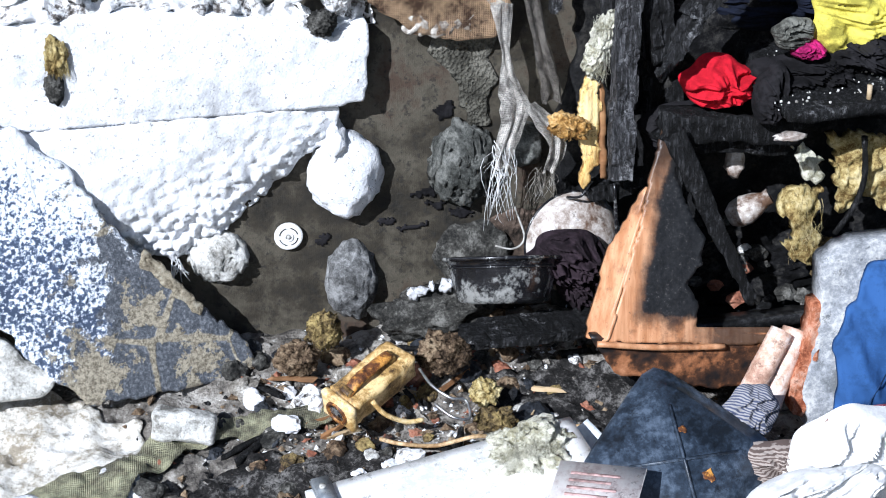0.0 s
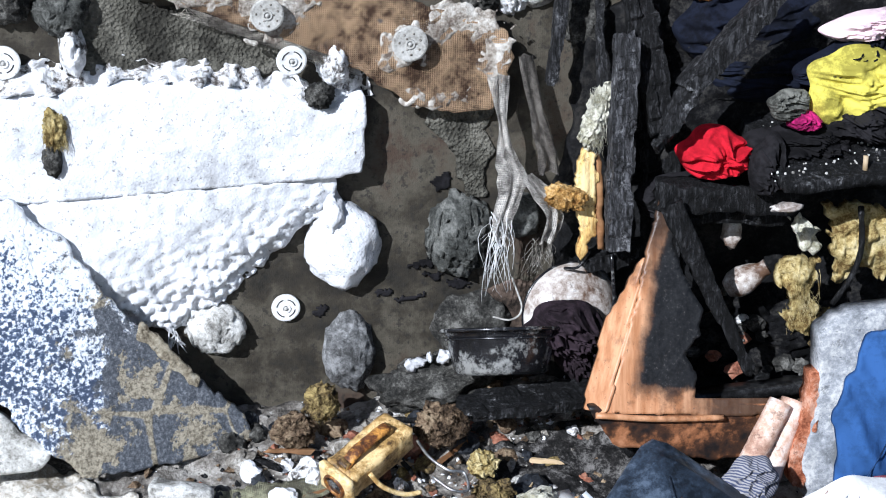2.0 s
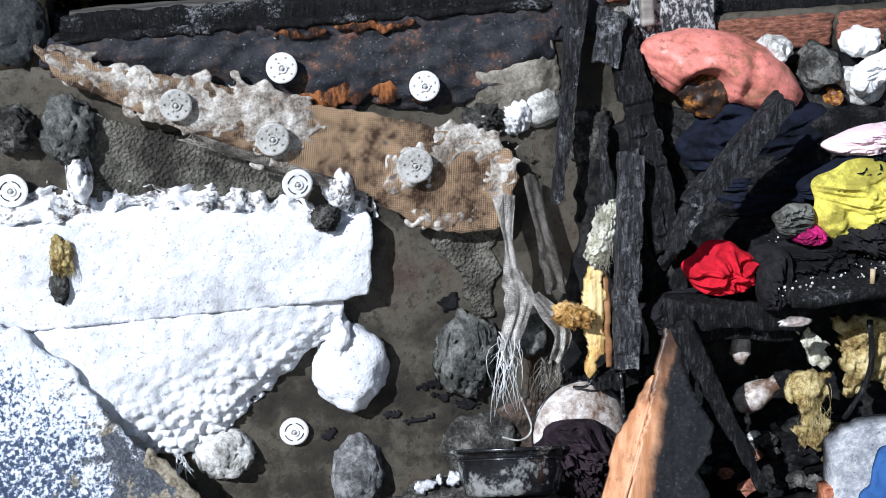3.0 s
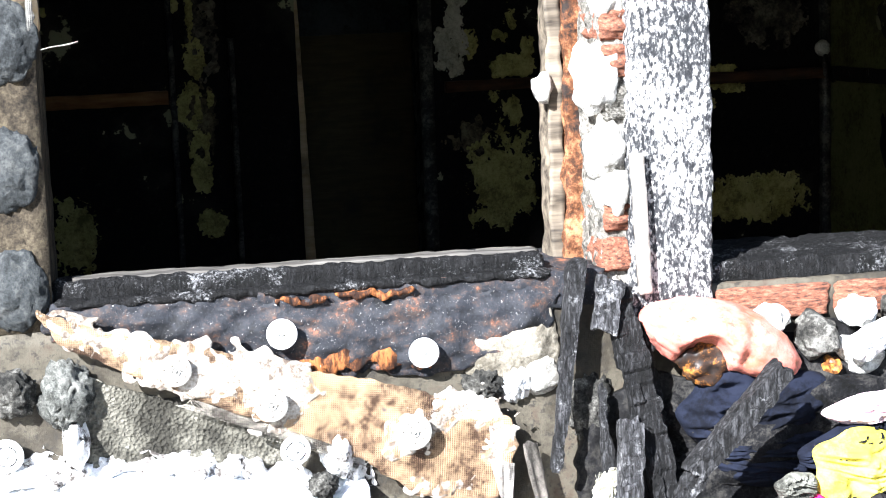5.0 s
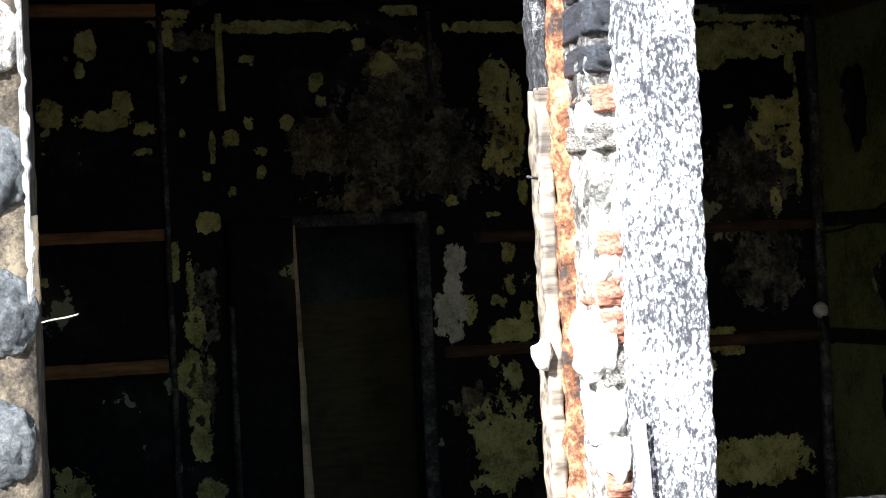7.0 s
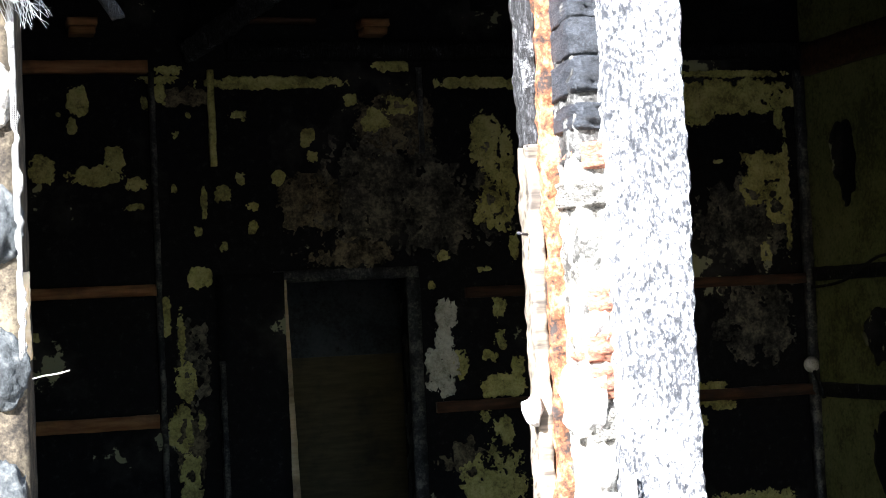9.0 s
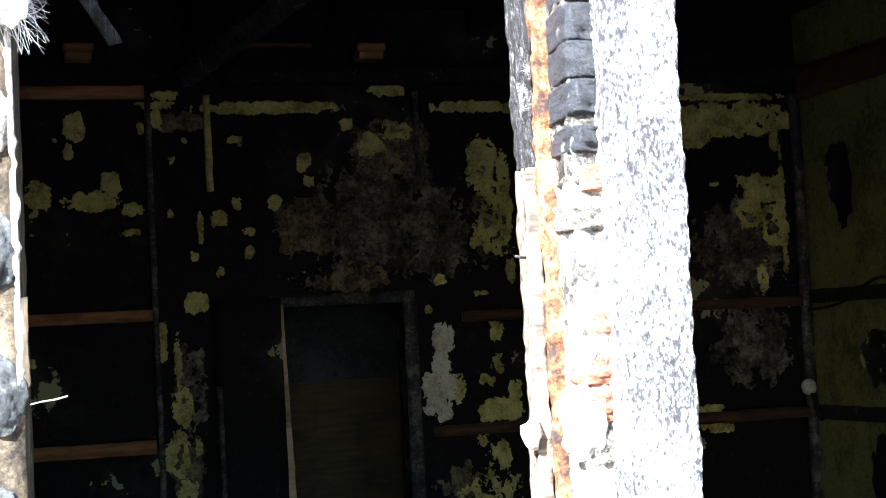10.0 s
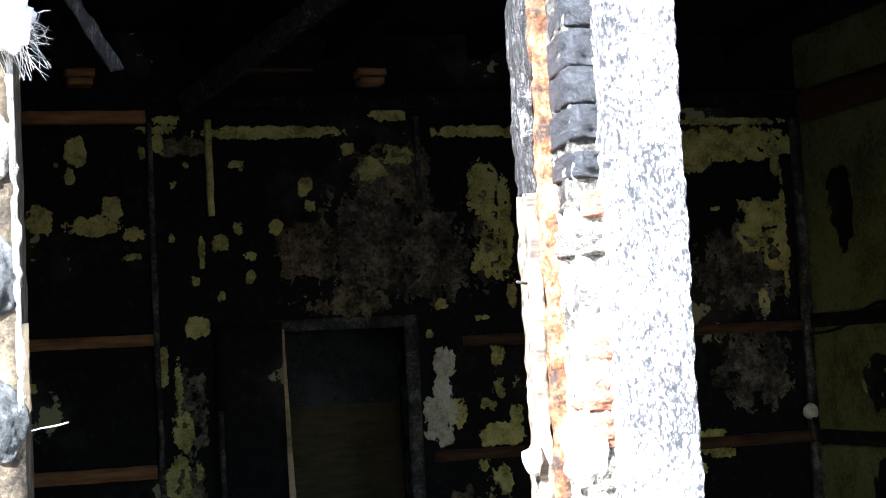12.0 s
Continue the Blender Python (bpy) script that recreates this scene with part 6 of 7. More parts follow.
for v in bm.verts:
    q = Vector(((v.co.x + 0.045) / 0.055, 0, (v.co.z + 0.05) / 0.06)).length
    if v.co.y < 0:
        v.co.y *= 0.25 + 0.75 * min(1.0, max(0.0, q - 0.55) * 2.2)
        v.co.y += 0.012 * math.exp(-((v.co.x - 0.03) / 0.012) ** 2)
    v.co.z -= 0.25 * v.co.x * max(0, v.co.x) * 6
part("shell_body", shape(pose(1.115, -0.07, 0.972, 0, 14, 0), bm), PINK_PLASTIC, shell)
part("burnt_hollow", lump((1.08, -0.095, 0.928), (0.06, 0.022, 0.042), 0.3, 2, 97.0, 4), BURNT_AMBER, shell, "amber-brown burnt hollow")
for x, z, r, s, m, w in ((1.31, 0.955, 0.045, 1, MORTAR_DARK, "sooty mortar block on the heap"), (1.4, 1.0, 0.035, 2, WHITE_PLASTIC, "broken white plastic piece on the heap"), (1.335, 0.9, 0.02, 3, AMBER_PLASTIC, "small brown scrap on the heap"), (1.4, 0.92, 0.05, 4, MORTAR_PALE, "pale mortar block on the heap"), (1.22, 1.0, 0.03, 5, MORTAR_PALE, "pale mortar block on the heap"), (1.5, 1.0, 0.05, 6, MORTAR_DARK, "sooty mortar block on the heap")):
    thing("rubble_block", lump((x, -0.06, z), (r, 0.05, r * 0.9), 0.35, 1.2, s + 100.0, 3), m, w, "rubble", "rubble on the heap", smooth=False)
thing("heap_core", lump((1.35, 0.0, 0.7), (0.42, 0.16, 0.26), 0.2, 3, 99.0, 5, None, 0.2), HEAP_SOOT_SHADE, "black burnt mass of rags and soot against the wall", "debris")
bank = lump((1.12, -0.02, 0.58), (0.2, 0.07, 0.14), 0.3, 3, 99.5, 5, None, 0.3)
thing("heap_core", bank, HEAP_SOOT_SHADE, "charred black rubble behind the clothes", "debris")

# ---- slab, jeans, pipe pieces ----
slab_mat = blotchy("weathered_slab", (0.16, 0.17, 0.18), (0.3, 0.31, 0.33), (0.55, 0.55, 0.54), 13, 120, 0.85, 0.6, 0.004, 0.3)
slab = holder("broken_slab", "grey broken concrete slab with an orange broken edge", "slab")
outline = [(1.185, 0.345), (1.22, 0.375), (1.6, 0.4), (1.6, 0.02), (1.16, 0.02), (1.15, 0.1), (1.18, 0.22)]
part("slab_face", sheet(outline, 0.008, 0.05, lambda x, z, r: -0.52 + 0.12 * z + 0.006 * noise.noise(Vector((x * 20, 0, z * 20))) - 0.006 * r, 0.008, 20, 101.0), slab_mat, slab)
crust = [(1.13, 0.06), (1.13, 0.11), (1.155, 0.19), (1.17, 0.27), (1.185, 0.275), (1.185, 0.19), (1.165, 0.1), (1.155, 0.04)]
part("broken_edge", sheet(crust, 0.006, 0.04, lambda x, z, r: -0.515 + 0.12 * z + 0.008 * noise.noise(Vector((x * 60, 0, z * 60))), 0.008, 40, 102.0), blotchy("orange_crumble", (0.2, 0.06, 0.03), (0.45, 0.17, 0.09), (0.6, 0.35, 0.25), 20, 130, 0.95, 0.9, 0.008, 0.1), slab, "crumbling orange edge")
jeans = sheet([(1.27, 0.35), (1.6, 0.42), (1.6, 0.03), (1.2, 0.05), (1.21, 0.12), (1.2, 0.2)], 0.008, 0.012, lambda x, z, r: -0.55 + 0.12 * z - 0.014 * r + 0.03 * noise.noise(Vector((x * 26 + z * 14, 0, z * 7 - x * 3))) + 0.005 * noise.noise(Vector((x * 60, 0, z * 25))), 0.006, 14, 103.0)
jeans_ob = thing("jeans", jeans, DENIM, "creased blue denim jeans draped over the slab", "clothing")
part("seam", tube(curve([(1.24, -0.56, 0.06), (1.27, -0.565, 0.12), (1.3, -0.55, 0.16)], 6), 0.0015, 5), make_cloth("dark_denim", (0.02, 0.05, 0.13)), jeans_ob)
part("label_patch", box(1.262, 1.3, -0.572, -0.566, 0.075, 0.09, 0.002), make_cloth("red_brown_patch", (0.2, 0.06, 0.08)), jeans_ob, "red-brown patch")
roll = blotchy("peeling_tube", (0.35, 0.2, 0.14), (0.62, 0.42, 0.32), (0.78, 0.7, 0.64), 12, 80, 0.6, 0.4, 0.003, 0.3)
thing("cardboard_tube", tube([Vector((1.02, -0.52, 0.075)).lerp(Vector((1.12, -0.46, 0.205)), i / 9) for i in range(10)], 0.023, 18, 0.05), roll, "peeling pale brown tube leaning on the cabinet", "tube", "tubes")
thing("cardboard_tube", tube([Vector((1.08, -0.5, 0.06)).lerp(Vector((1.155, -0.44, 0.195)), i / 9) for i in range(10)], 0.025, 18, 0.05), roll, "peeling pale brown tube leaning on the cabinet", "tube", "tubes")

stripe = Nodes("striped_knit", 0.9, 0, 0.1)
stripe.color(stripe.ramp(stripe.wave(75, "DIAGONAL", 3.0), [(0.3, (0.07, 0.08, 0.13)), (0.7, (0.3, 0.29, 0.3))]))
brown_stripe = Nodes("brown_knit", 0.9, 0, 0.1)
brown_stripe.color(brown_stripe.ramp(brown_stripe.wave(75, "Z", 3.0), [(0.4, (0.12, 0.09, 0.08)), (0.6, (0.34, 0.29, 0.26))]))
garment("striped_sock", (1.0, -0.62, 0.14), (0.05, 0.04, 0.06), stripe.mat, "grey-blue striped sock on the rubble", 12.0, 0.3, 2.0, pose(0, 0, 0, 0, 35, 0))
garment("striped_sock", (1.03, -0.7, 0.08), (0.08, 0.05, 0.045), brown_stripe.mat, "brown striped sock on the rubble", 13.0, 0.3, 2.0, pose(0, 0, 0, 0, 15, 0))
garment("white_cloth", (1.15, -0.74, 0.1), (0.12, 0.09, 0.1), WHITE_CLOTH, "crumpled white cloth on the rubble", 14.0, 0.4, 2.0)
garment("white_cloth", (1.03, -0.82, 0.07), (0.14, 0.08, 0.05), WHITE_CLOTH, "crumpled white cloth on the rubble", 15.0, 0.5, 2.4, pose(0, 0, 0, -30, -15, 0))
garment("white_cloth", (1.25, -0.72, 0.08), (0.16, 0.09, 0.1), WHITE_CLOTH, "crumpled white cloth on the rubble", 16.0, 0.5, 2.4)
thing("small_stone", lump((1.09, -0.75, 0.16), (0.012, 0.012, 0.022), 0.3, 2, 104.0, 3), BRICK, "small orange stone on the white cloth", "stone")


# ---- tray, white board, card ----
def tray():
    """A square plastic lid with a raised rim and ribs, propped on its corner."""
    ob = holder("plastic_tray", "dark blue square plastic lid propped on the rubble", "lid")
    s, h = 0.14, 0.03
    bm = bmesh.new()
    loops = []
    for half, y in ((s, 0.0), (s - 0.004, -0.008), (s - 0.012, -0.011), (s - 0.03, -0.024), (s - 0.036, -h), (0.0, -h + 0.004)):
        ring = []
        for k in range(4):
            for i in range(8):
                t = -1 + 2 * i / 8
                x, z = ((t, -1), (1, t), (-t, 1), (-1, -t))[k]
                q = max(1.0, (abs(x) ** 8 + abs(z) ** 8) ** 0.125)
                ring.append(bm.verts.new((x / q * half, y, z / q * half)))
        loops.append(ring)
    for r0, r1 in zip(loops, loops[1:]):
        for i in range(32):
            bm.faces.new((r0[i], r0[(i + 1) % 32], r1[(i + 1) % 32], r1[i]))
    bmesh.ops.remove_doubles(bm, verts=bm.verts, dist=0.0002)
    m = pose(0.845, -0.7, 0.098, -48, 0, 6) @ pose(0, 0, 0, 0, 47, 0)
    part("lid_body", shape(m, bm), NAVY_PLASTIC, ob)
    for a in (45, -45):
        part("rib", shape(m @ pose(0, -h, 0, 0, a, 0), box(-0.1, 0.1, -0.003, 0.003, -0.0025, 0.0025, 0.001)), NAVY_PLASTIC, ob)
    for x, z, r in ((0.05, 0.0, 0.02), (-0.03, 0.045, 0.014)):
        part("rust_stain", shape(m @ Matrix.Translation((x, -h - 0.0005, z)), sheet(blob(0, 0, r, r * 1.3, x * 50, 10, 0.9), 0.002, 0.0008, lambda a, b, q: -0.001, 0.004, 90, x)), AMBER_PLASTIC, ob, "amber stain")


tray()
white = holder("white_board", "smooth white plastic board lying in the rubble", "board")
m = Matrix.Translation((0.2, -0.6, 0.075)) @ pose(0, 0, 0, 8, -6, 7)
part("board_body", shape(m, rough_box(0.0, 0.5, -0.26, 0.0, -0.03, 0.0, 0.03, 0.0008, 10, 105, 0.004)), WHITE_PLASTIC, white)
part("hinge", shape(m, box(0.015, 0.05, -0.07, 0.01, 0.0005, 0.012, 0.003)), blotchy("steel_hinge", (0.2, 0.24, 0.28), (0.4, 0.44, 0.48), (0.6, 0.62, 0.64), 20, 90, 0.35, 0.2, 0.001, 0.5, None, 0.8), white, "steel hinge")
part("hinge_screw", shape(m, tube([(0.032, -0.02, 0.011), (0.032, -0.02, 0.016)], 0.006, 10)), GREY_PLASTIC, white)
card = holder("printed_card", "pale card with faded pink print in the rubble", "card")
m = Matrix.Translation((0.655, -0.79, 0.13)) @ pose(0, 0, 0, 16, -4, -30)
part("card_body", shape(m, box(-0.06, 0.09, -0.12, 0.06, -0.003, 0.0, 0.001)), CARD, card)
faded = make_cloth("faded_print", (0.6, 0.4, 0.38))
for i in range(4):
    part("print_bar", shape(m, box(-0.035, 0.05 - 0.012 * (i % 2), 0.03 - 0.016 * i, 0.036 - 0.016 * i, 0.0006, 0.0012)), faded, card)
thing("pale_scrap", shape(pose(0.72, -0.55, 0.06, 30, -25, 20), rough_box(-0.05, 0.04, -0.03, 0.04, -0.004, 0.004, 0.01, 0.002, 30, 106)), blotchy("bluish_white", (0.5, 0.56, 0.6), (0.68, 0.74, 0.78), (0.8, 0.84, 0.86), 10, 80, 0.5, 0.2, 0.002, 0.4), "bluish white plastic scrap under the lid", "scrap")


# ---- lantern ----
def lantern():
    """A burnt yellow battery lantern lying on its side."""
    ob = holder("burnt_lantern", "half-burnt yellow plastic lantern with a handle", "lantern")
    m = pose(0.368, -0.315, 0.115, 0, 0, 0) @ pose(0, 0, 0, 16, -16, 34)
    shell = blotchy("burnt_yellow_shell", (0.05, 0.026, 0.012), (0.42, 0.26, 0.09), (0.8, 0.6, 0.3), 13, 80, 0.5, 0.4, 0.003, 0.4)
    part("lantern_body", shape(m, rough_box(-0.08, 0.085, -0.036, 0.04, -0.034, 0.026, 0.007, 0.004, 24, 107, 0.008)), shell, ob)
    cream = blotchy("cream_plastic", (0.4, 0.24, 0.08), (0.76, 0.56, 0.26), (0.84, 0.68, 0.4), 10, 80, 0.45, 0.2, 0.002, 0.4)
    face = part("lantern_face", shape(m, rough_box(-0.096, -0.078, -0.04, 0.044, -0.038, 0.03, 0.006, 0.002, 30, 108, 0.006)), cream, ob, "cream rounded front plate")
    ring = shape(m @ pose(-0.0965, 0, -0.004, 0, -90, 0), turned([(0.019, 0.0), (0.02, 0.004), (0.025, 0.004), (0.026, -0.002)], 24))
    part("lens_ring", ring, AMBER_PLASTIC, face, "brown ring round the lens")
    part("lens", shape(m @ pose(-0.0965, 0, -0.004, 0, -90, 0), turned([(0.0, 0.003), (0.018, 0.001), (0.0195, -0.003)], 20)), BLACK_ENAMEL, face, "black burnt lens")
    grip = rough_box(-0.075, 0.05, -0.013, 0.013, 0.034, 0.046, 0.006, 0.003, 30, 109, 0.005)
    for v in grip.verts:
        v.co.z -= 0.02 * (v.co.x / 0.075) ** 4
    part("handle", shape(m, grip), AMBER_PLASTIC, ob, "scorched handle")
    for x in (-0.068, 0.046):
        part("handle_post", shape(m, rough_box(x - 0.007, x + 0.007, -0.011, 0.011, 0.02, 0.038, 0.006, 0.001, 30, x)), shell, ob)
    part("loose_strap", shape(m, tube(curve([(-0.04, -0.038, 0.01), (-0.03, -0.06, -0.02), (0.0, -0.085, -0.05), (0.03, -0.1, -0.06)], 6), 0.005, 7)), cream, ob)


lantern()
flex = blotchy("tan_flex", (0.28, 0.17, 0.08), (0.5, 0.34, 0.18), (0.6, 0.45, 0.28), 20, 80, 0.6, 0.3, 0.002, 0.3)


def on_ground(points, lift=0.006):
    return [(x, y, ground_z(x, y) + lift) for x, y in points]


thing("cable", tube(curve(on_ground([(0.37, -0.37), (0.405, -0.4), (0.47, -0.4), (0.54, -0.42), (0.6, -0.4), (0.68, -0.4), (0.75, -0.41)], 0.03), 8), 0.0042, 7), flex, "tan electric flex trailing across the rubble", "cable", "cables")
thing("cable", tube(curve(on_ground([(0.76, -0.42), (0.68, -0.45), (0.58, -0.5), (0.5, -0.53), (0.48, -0.56)], 0.03), 8), 0.005, 7, 0.2), flex, "thick tan flex trailing across the rubble", "cable", "cables")
steel = blotchy("bent_steel", (0.3, 0.3, 0.3), (0.5, 0.5, 0.5), (0.65, 0.65, 0.65), 30, 90, 0.35, 0.2, 0.001, 0.5, None, 0.9)
thing("wire_bracket", tube(curve([(0.455, -0.33, 0.14), (0.47, -0.37, 0.125), (0.5, -0.4, 0.11), (0.53, -0.4, 0.1), (0.53, -0.43, 0.08), (0.5, -0.43, 0.085), (0.47, -0.4, 0.1)], 7), 0.003, 6), steel, "bent bare steel wire bracket", "wire")
net = [(-0.6, -0.55), (-0.32, -0.42), (-0.12, -0.36), (-0.02, -0.25), (0.1, -0.24), (0.36, -0.26), (0.36, -0.3), (0.12, -0.3), (0.02, -0.32), (-0.06, -0.4), (-0.16, -0.52), (-0.5, -0.66)]
bm = sheet(net, 0.008, 0.0015, lambda x, y, r: 0.0, 0.01, 20, 110.0)
for v in bm.verts:
    x, y, h = v.co.x, v.co.z, v.co.y
    v.co = Vector((x, y, ground_z(x, y) + 0.02 + 0.025 * noise.noise(Vector((x * 11, y * 11, 4))) + h))
thing("debris_net", bm, NET_GREEN, "greenish plastic mesh net half buried in ash", "mesh")


# ---- rubble ----
def rubble(x, y, r, seed, mat, label, flat=0.7, name="rubble_chunk", lift=0.3):
    bm = lump((0, 0, 0), (r, r * 0.8, r * flat), 0.45, 1.1, seed, 3, pose(0, 0, 0, seed * 37 % 40 - 20, seed * 53 % 40 - 20, seed * 91 % 180))
    for v in bm.verts:
        v.co += noise.noise_vector(v.co / r * 4) * r * 0.05
    z = ground_z(x, y) + r * flat * lift
    return thing(name, shape(Matrix.Translation((x, y, z)), bm), mat, label, "rubble", "rubble chunks", smooth=False)


WHITE_FOAM = "white foam chunk lying in the rubble"
for i, (x, y, r) in enumerate(((0.15, -0.2, 0.026), (0.205, -0.3, 0.026), (0.262, -0.22, 0.045), (0.41, -0.43, 0.032), (0.45, -0.47, 0.03), (0.49, -0.49, 0.026), (0.52, -0.47, 0.018), (0.66, -0.3, 0.024), (0.02, -0.55, 0.026), (0.1, -0.6, 0.02), (0.13, -0.58, 0.026), (0.7, -0.39, 0.018), (0.33, -0.6, 0.02))):
    rubble(x, y, r, i + 1.0, MELT if i in (2, 3, 5) else MORTAR_PALE if i == 7 else POLY, WHITE_FOAM)
for i in range(7):
    thing("foam_crumb", lump((0.485 + 0.021 * i + 0.008 * math.sin(i * 5.1), -0.1 - 0.004 * i, 0.185 + 0.007 * i + 0.008 * math.sin(i * 3.3)), (0.011 + 0.006 * math.sin(i * 2.3), 0.012, 0.01 + 0.004 * math.cos(i * 4)), 0.6, 1.4, i + 20.0, 3), POLY, "white foam crumb on the debris ledge", "rubble", "foam crumbs")
thing("debris_ledge", lump((0.53, -0.08, 0.13), (0.12, 0.06, 0.06), 0.4, 2, 120.0, 4, None, 0.3), MORTAR_DARK, "sooty debris ledge against the wall", "rubble")
block = shape(pose(0.01, -0.29, 0.05, -20, 10, -10), rough_box(-0.06, 0.06, -0.025, 0.025, -0.03, 0.03, 0.01, 0.008, 22, 121, 0.008))
thing("plaster_block", block, MORTAR_PALE, "white plaster block with a sooty top", "rubble")
for i, (x, y, r, m, w) in enumerate(((0.47, -0.18, 0.035, BRICK, "pinkish brick lump in the rubble"), (0.36, -0.15, 0.032, BRICK, "pinkish brick lump in the rubble"), (0.33, -0.26, 0.026, MORTAR_DARK, "dark stone in the rubble"), (0.295, -0.25, 0.03, BRICK, "pinkish brick lump in the rubble"), (0.82, -0.45, 0.045, MORTAR_PALE, "grey broken mortar in the rubble"), (0.9, -0.48, 0.06, MORTAR_PALE, "grey broken mortar in the rubble"), (0.12, -0.12, 0.03, MORTAR_DARK, "dark stone in the rubble"), (0.17, -0.1, 0.025, MORTAR_DARK, "dark stone in the rubble"), (0.42, -0.2, 0.03, BRICK_BLACK, "black burnt stone in the rubble"), (0.74, -0.5, 0.05, MORTAR_DARK, "dark stone in the rubble"), (0.66, -0.36, 0.05, BRICK_BLACK, "black burnt stone in the rubble"), (0.57, -0.2, 0.035, BRICK_BLACK, "black burnt stone in the rubble"))):
    rubble(x, y, r, i + 30.0, m, w)
slab_white = shape(pose(-0.33, -0.62, 0.03, 6, -8, 25), rough_box(-0.14, 0.12, -0.1, 0.1, -0.015, 0.015, 0.012, 0.006, 22, 122, 0.006))
thing("plaster_slab", slab_white, POLY, "white foam slab lying on the ground", "rubble")
ash = sheet([(-0.75, -0.02), (-0.25, -0.1), (-0.1, -0.22), (-0.06, -0.33), (-0.12, -0.46), (-0.3, -0.5), (-0.75, -0.5)], 0.009, 0.004, lambda x, y, r: 0.008 * r, 0.05, 14, 123.0)
for v in ash.verts:
    x, y, h = v.co.x, v.co.z, v.co.y
    v.co = Vector((x, y, ground_z(x, y) + h + 0.006 * noise.noise(Vector((x * 50, y * 50, 0))) + 0.003))
thing("plaster_dust", ash, blotchy("plaster_dust_white", (0.3, 0.26, 0.2), (0.66, 0.63, 0.57), (0.84, 0.83, 0.8), 12, 90, 0.95, 0.8, 0.006, 0.1), "white plaster dust spread over the earth", "dust", kind="stuff")


CHARCOAL = blotchy("charcoal_dust", (0.006, 0.006, 0.006), (0.026, 0.024, 0.023), (0.2, 0.19, 0.18), 20, 150, 0.9, 0.9, 0.008, 0.2)
for seed, outline in ((124.0, [(0.56, -0.2), (0.95, -0.2), (1.02, -0.4), (0.85, -0.5), (0.66, -0.44), (0.6, -0.36)]), (125.0, [(-0.02, -0.4), (0.14, -0.36), (0.36, -0.38), (0.42, -0.46), (0.2, -0.5), (0.02, -0.52)])):
    bed = sheet(outline, 0.009, 0.004, lambda x, y, r: 0.006 * r, 0.06, 16, seed)
    for v in bed.verts:
        x, y, h = v.co.x, v.co.z, v.co.y
        v.co = Vector((x, y, ground_z(x, y) + h + 0.008 * noise.noise(Vector((x * 50, y * 50, 0))) + 0.003))
    thing("charcoal_dust", bed, CHARCOAL, "black charcoal dust spread over the earth", "dust", kind="stuff")


def crumbs(count, seed, mats, size, spread, name, label):
    """Loose grit: many small angular bits in one mesh."""
    rng = random.Random(seed)
    bm = bmesh.new()
    for _ in range(count):
        x, y = spread(rng)
        r = size[0] + (size[1] - size[0]) * rng.random() ** 3
        z = ground_z(x, y) + r * 0.4
        a = [Vector((rng.uniform(-1, 1), rng.uniform(-1, 1), rng.uniform(-0.6, 0.8))) for _ in range(6)]
        base = [Vector((1, 0, 0)), Vector((-1, 0, 0)), Vector((0, 1, 0)), Vector((0, -1, 0)), Vector((0, 0, 0.8)), Vector((0, 0, -0.6))]
        v = [bm.verts.new(Vector((x, y, z)) + (b + q * 0.55) * r) for a_, b, q in zip(range(6), base, a)]
        for i, j, k in ((0, 2, 4), (2, 1, 4), (1, 3, 4), (3, 0, 4), (2, 0, 5), (1, 2, 5), (3, 1, 5), (0, 3, 5)):
            bm.faces.new((v[i], v[j], v[k]))
    thing(name, bm, mats, label, "grit", kind="stuff", smooth=False)


wide = lambda r: (r.uniform(-0.45, 1.4), -0.9 * r.random() ** 0.9 - 0.02)
near = lambda r: (r.gauss(0.45, 0.3), r.gauss(-0.35, 0.18) if r.random() < 0.8 else r.uniform(-0.9, -0.05))
crumbs(420, 6, MORTAR_PALE, (0.001, 0.004), lambda r: (r.uniform(0.55, 1.0), r.uniform(-0.5, -0.2)), "ash_grit", "pale ash grains over black charcoal dust")
crumbs(900, 1, POLY, (0.0015, 0.006), near, "foam_grit", "white foam beads and crumbs over burnt earth")
crumbs(1100, 2, MORTAR_MID, (0.002, 0.01), wide, "mortar_grit", "pale mortar crumbs over burnt earth")
crumbs(1000, 3, CHAR, (0.003, 0.01), wide, "charcoal_grit", "black charcoal bits over burnt earth")
crumbs(400, 4, WOOL_BROWN, (0.003, 0.013), near, "wool_grit", "burnt brown wool scraps over burnt earth")
crumbs(160, 5, BRICK, (0.003, 0.012), wide, "brick_grit", "orange brick crumbs over burnt earth")
rng = random.Random(21)
for i in range(34):
    x, y = rng.uniform(-0.1, 1.0), rng.uniform(-0.62, -0.08)
    m, w = rng.choice(((MORTAR_DARK, "dark stone in the rubble"), (MORTAR_MID, "grey mortar lump in the rubble"), (BRICK_BLACK, "black burnt stone in the rubble"), (MORTAR_DARK, "dark stone in the rubble")))
    rubble(x, y, rng.uniform(0.012, 0.03), i + 60.0, m, w)
for i in range(14):
    x, y, a = rng.uniform(0.1, 1.0), rng.uniform(-0.5, -0.1), rng.uniform(0, 180)
    d = Vector((math.cos(radians(a)), math.sin(radians(a)), rng.uniform(-0.1, 0.2))) * rng.uniform(0.03, 0.07)
    p = Vector((x, y, ground_z(x, y) + 0.012))
    thing("charred_splinter", beam(p - d, p + d, rng.uniform(0.008, 0.016), 0.01, i + 80.0, 0.002, 0.7, 0.008), CHAR, "small charred splinter in the rubble", "splinter", "charred splinters")
crumbs2 = random.Random(31)
bm = bmesh.new()
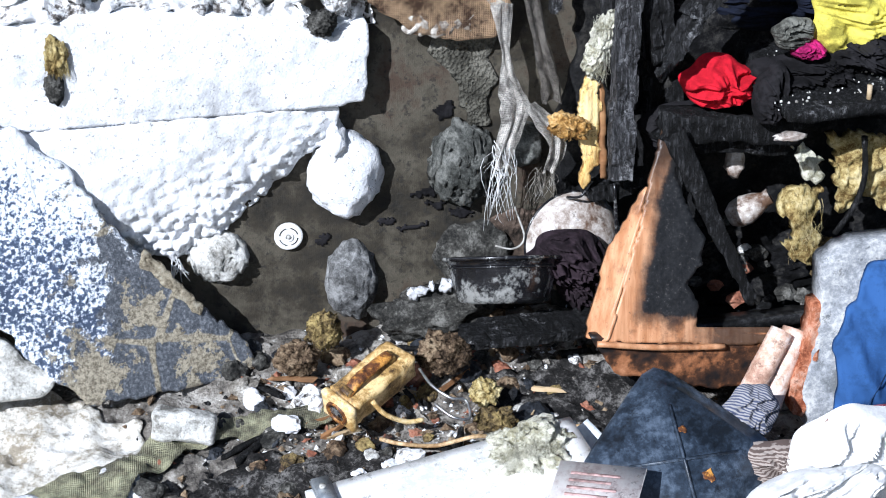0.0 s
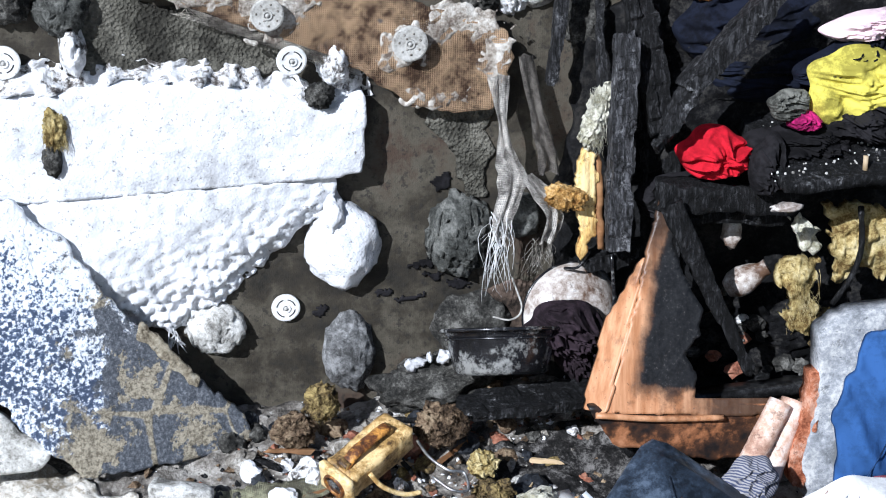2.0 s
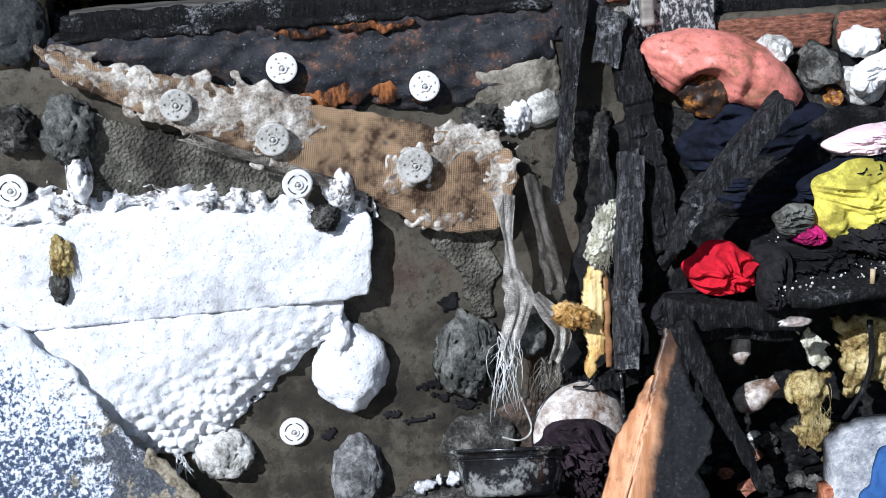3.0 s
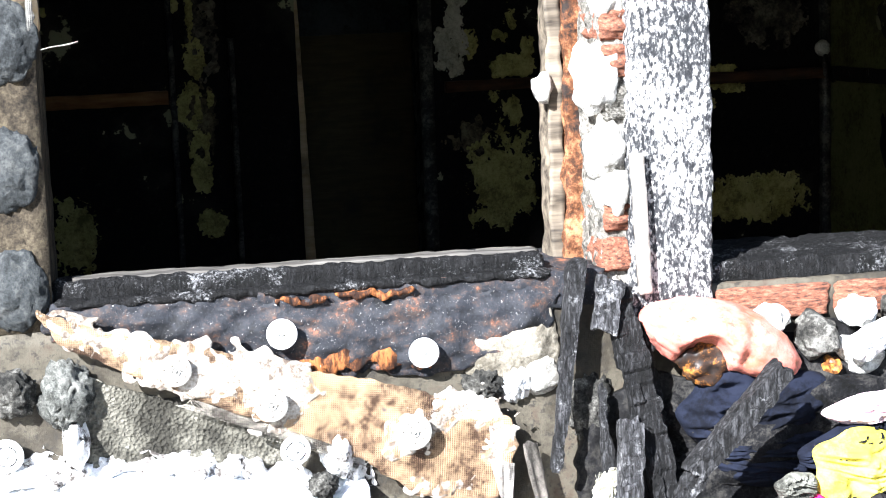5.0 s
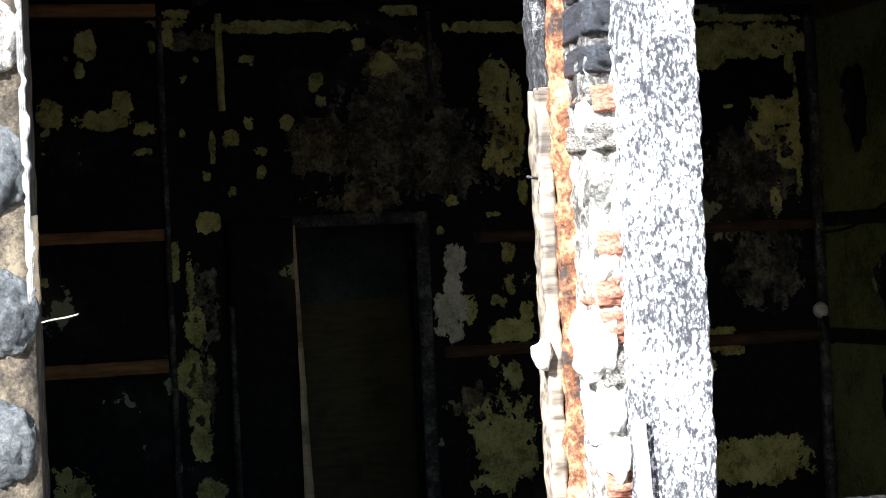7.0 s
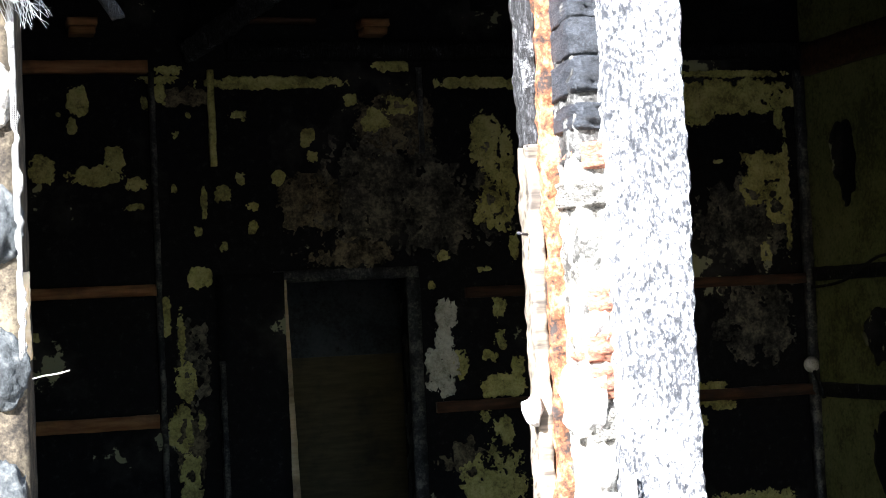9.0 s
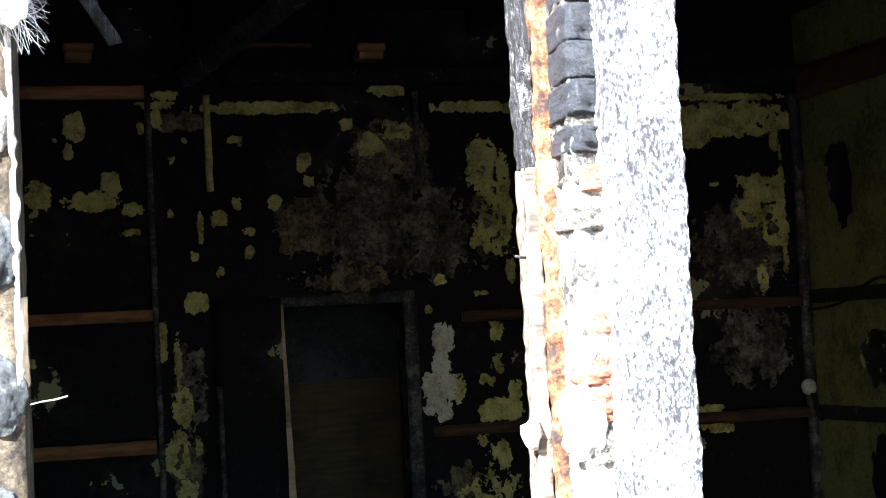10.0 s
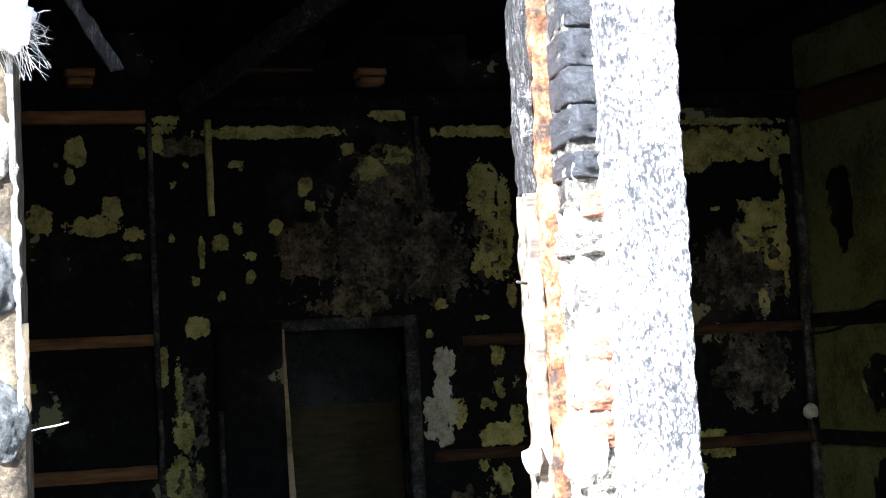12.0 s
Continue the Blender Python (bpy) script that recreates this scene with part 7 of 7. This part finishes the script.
for _ in range(160):
    x, y = crumbs2.uniform(1.12, 1.5), crumbs2.uniform(-0.37, -0.15)
    r = crumbs2.uniform(0.0008, 0.0032)
    bmesh.ops.create_icosphere(bm, subdivisions=1, radius=r, matrix=Matrix.Translation((x, y, 0.637 + 0.21 * (y + 0.26) + 0.0175 * (x - 1.34))))
thing("ash_grit", bm, MORTAR_PALE, "grey ash grains on the charred board", "grit", kind="stuff", smooth=False)

# ---- more litter near the wall foot ----
rng = random.Random(77)
LITTER = ((WOOL_BROWN, "burnt brown wool lump in the rubble", 0.035), (MORTAR_DARK, "dark stone in the rubble", 0.022), (BRICK, "pinkish brick lump in the rubble", 0.02), (MELT, "white foam chunk lying in the rubble", 0.02), (WOOL_BURNT, "burnt yellow-brown wool lump in the rubble", 0.024), (BRICK_BLACK, "black burnt stone in the rubble", 0.026))
for i in range(66):
    m, w, r = LITTER[i % 6]
    x, y = rng.uniform(0.12, 0.8), -0.06 - 0.34 * rng.random()
    rubble(x, y, r * rng.uniform(0.4, 0.95), i + 140.0, m, w, rng.uniform(0.5, 0.9))
for i in range(26):
    x, y = rng.uniform(0.3, 0.75), rng.uniform(-0.62, -0.4)
    rubble(x, y, rng.uniform(0.008, 0.022), i + 240.0, rng.choice((MORTAR_PALE, POLY, MORTAR_DARK)), "small broken mortar bit in the rubble")
for i in range(10):
    x, y = rng.uniform(-0.3, 0.0), rng.uniform(-0.5, -0.25)
    rubble(x, y, rng.uniform(0.01, 0.03), i + 280.0, POLY, WHITE_FOAM, 0.5)
middle = lambda r: (r.uniform(0.1, 0.85), r.uniform(-0.55, -0.08))
crumbs(500, 11, MORTAR_MID, (0.002, 0.011), middle, "mortar_grit", "pale mortar crumbs over burnt earth")
crumbs(260, 12, POLY, (0.002, 0.008), middle, "foam_grit", "white foam beads and crumbs over burnt earth")
crumbs(320, 13, WOOL_BROWN, (0.003, 0.014), middle, "wool_grit", "burnt brown wool scraps over burnt earth")
crumbs(200, 14, BRICK, (0.003, 0.012), middle, "brick_grit", "orange brick crumbs over burnt earth")
for i in range(9):
    x, y = rng.uniform(0.15, 0.75), rng.uniform(-0.4, -0.1)
    p = Vector((x, y, ground_z(x, y) + 0.02))
    d = Vector((rng.uniform(-1, 1), rng.uniform(-0.6, 0.6), rng.uniform(0.0, 0.4))).normalized() * rng.uniform(0.03, 0.06)
    thing("wood_splinter", beam(p - d, p + d, 0.01, 0.007, i + 300.0, 0.001, 0.6, 0.008), WOOD_RAW if i % 2 else PALE_WOOD, "small split piece of scorched wood in the rubble", "splinter", "wood splinters", smooth=False)
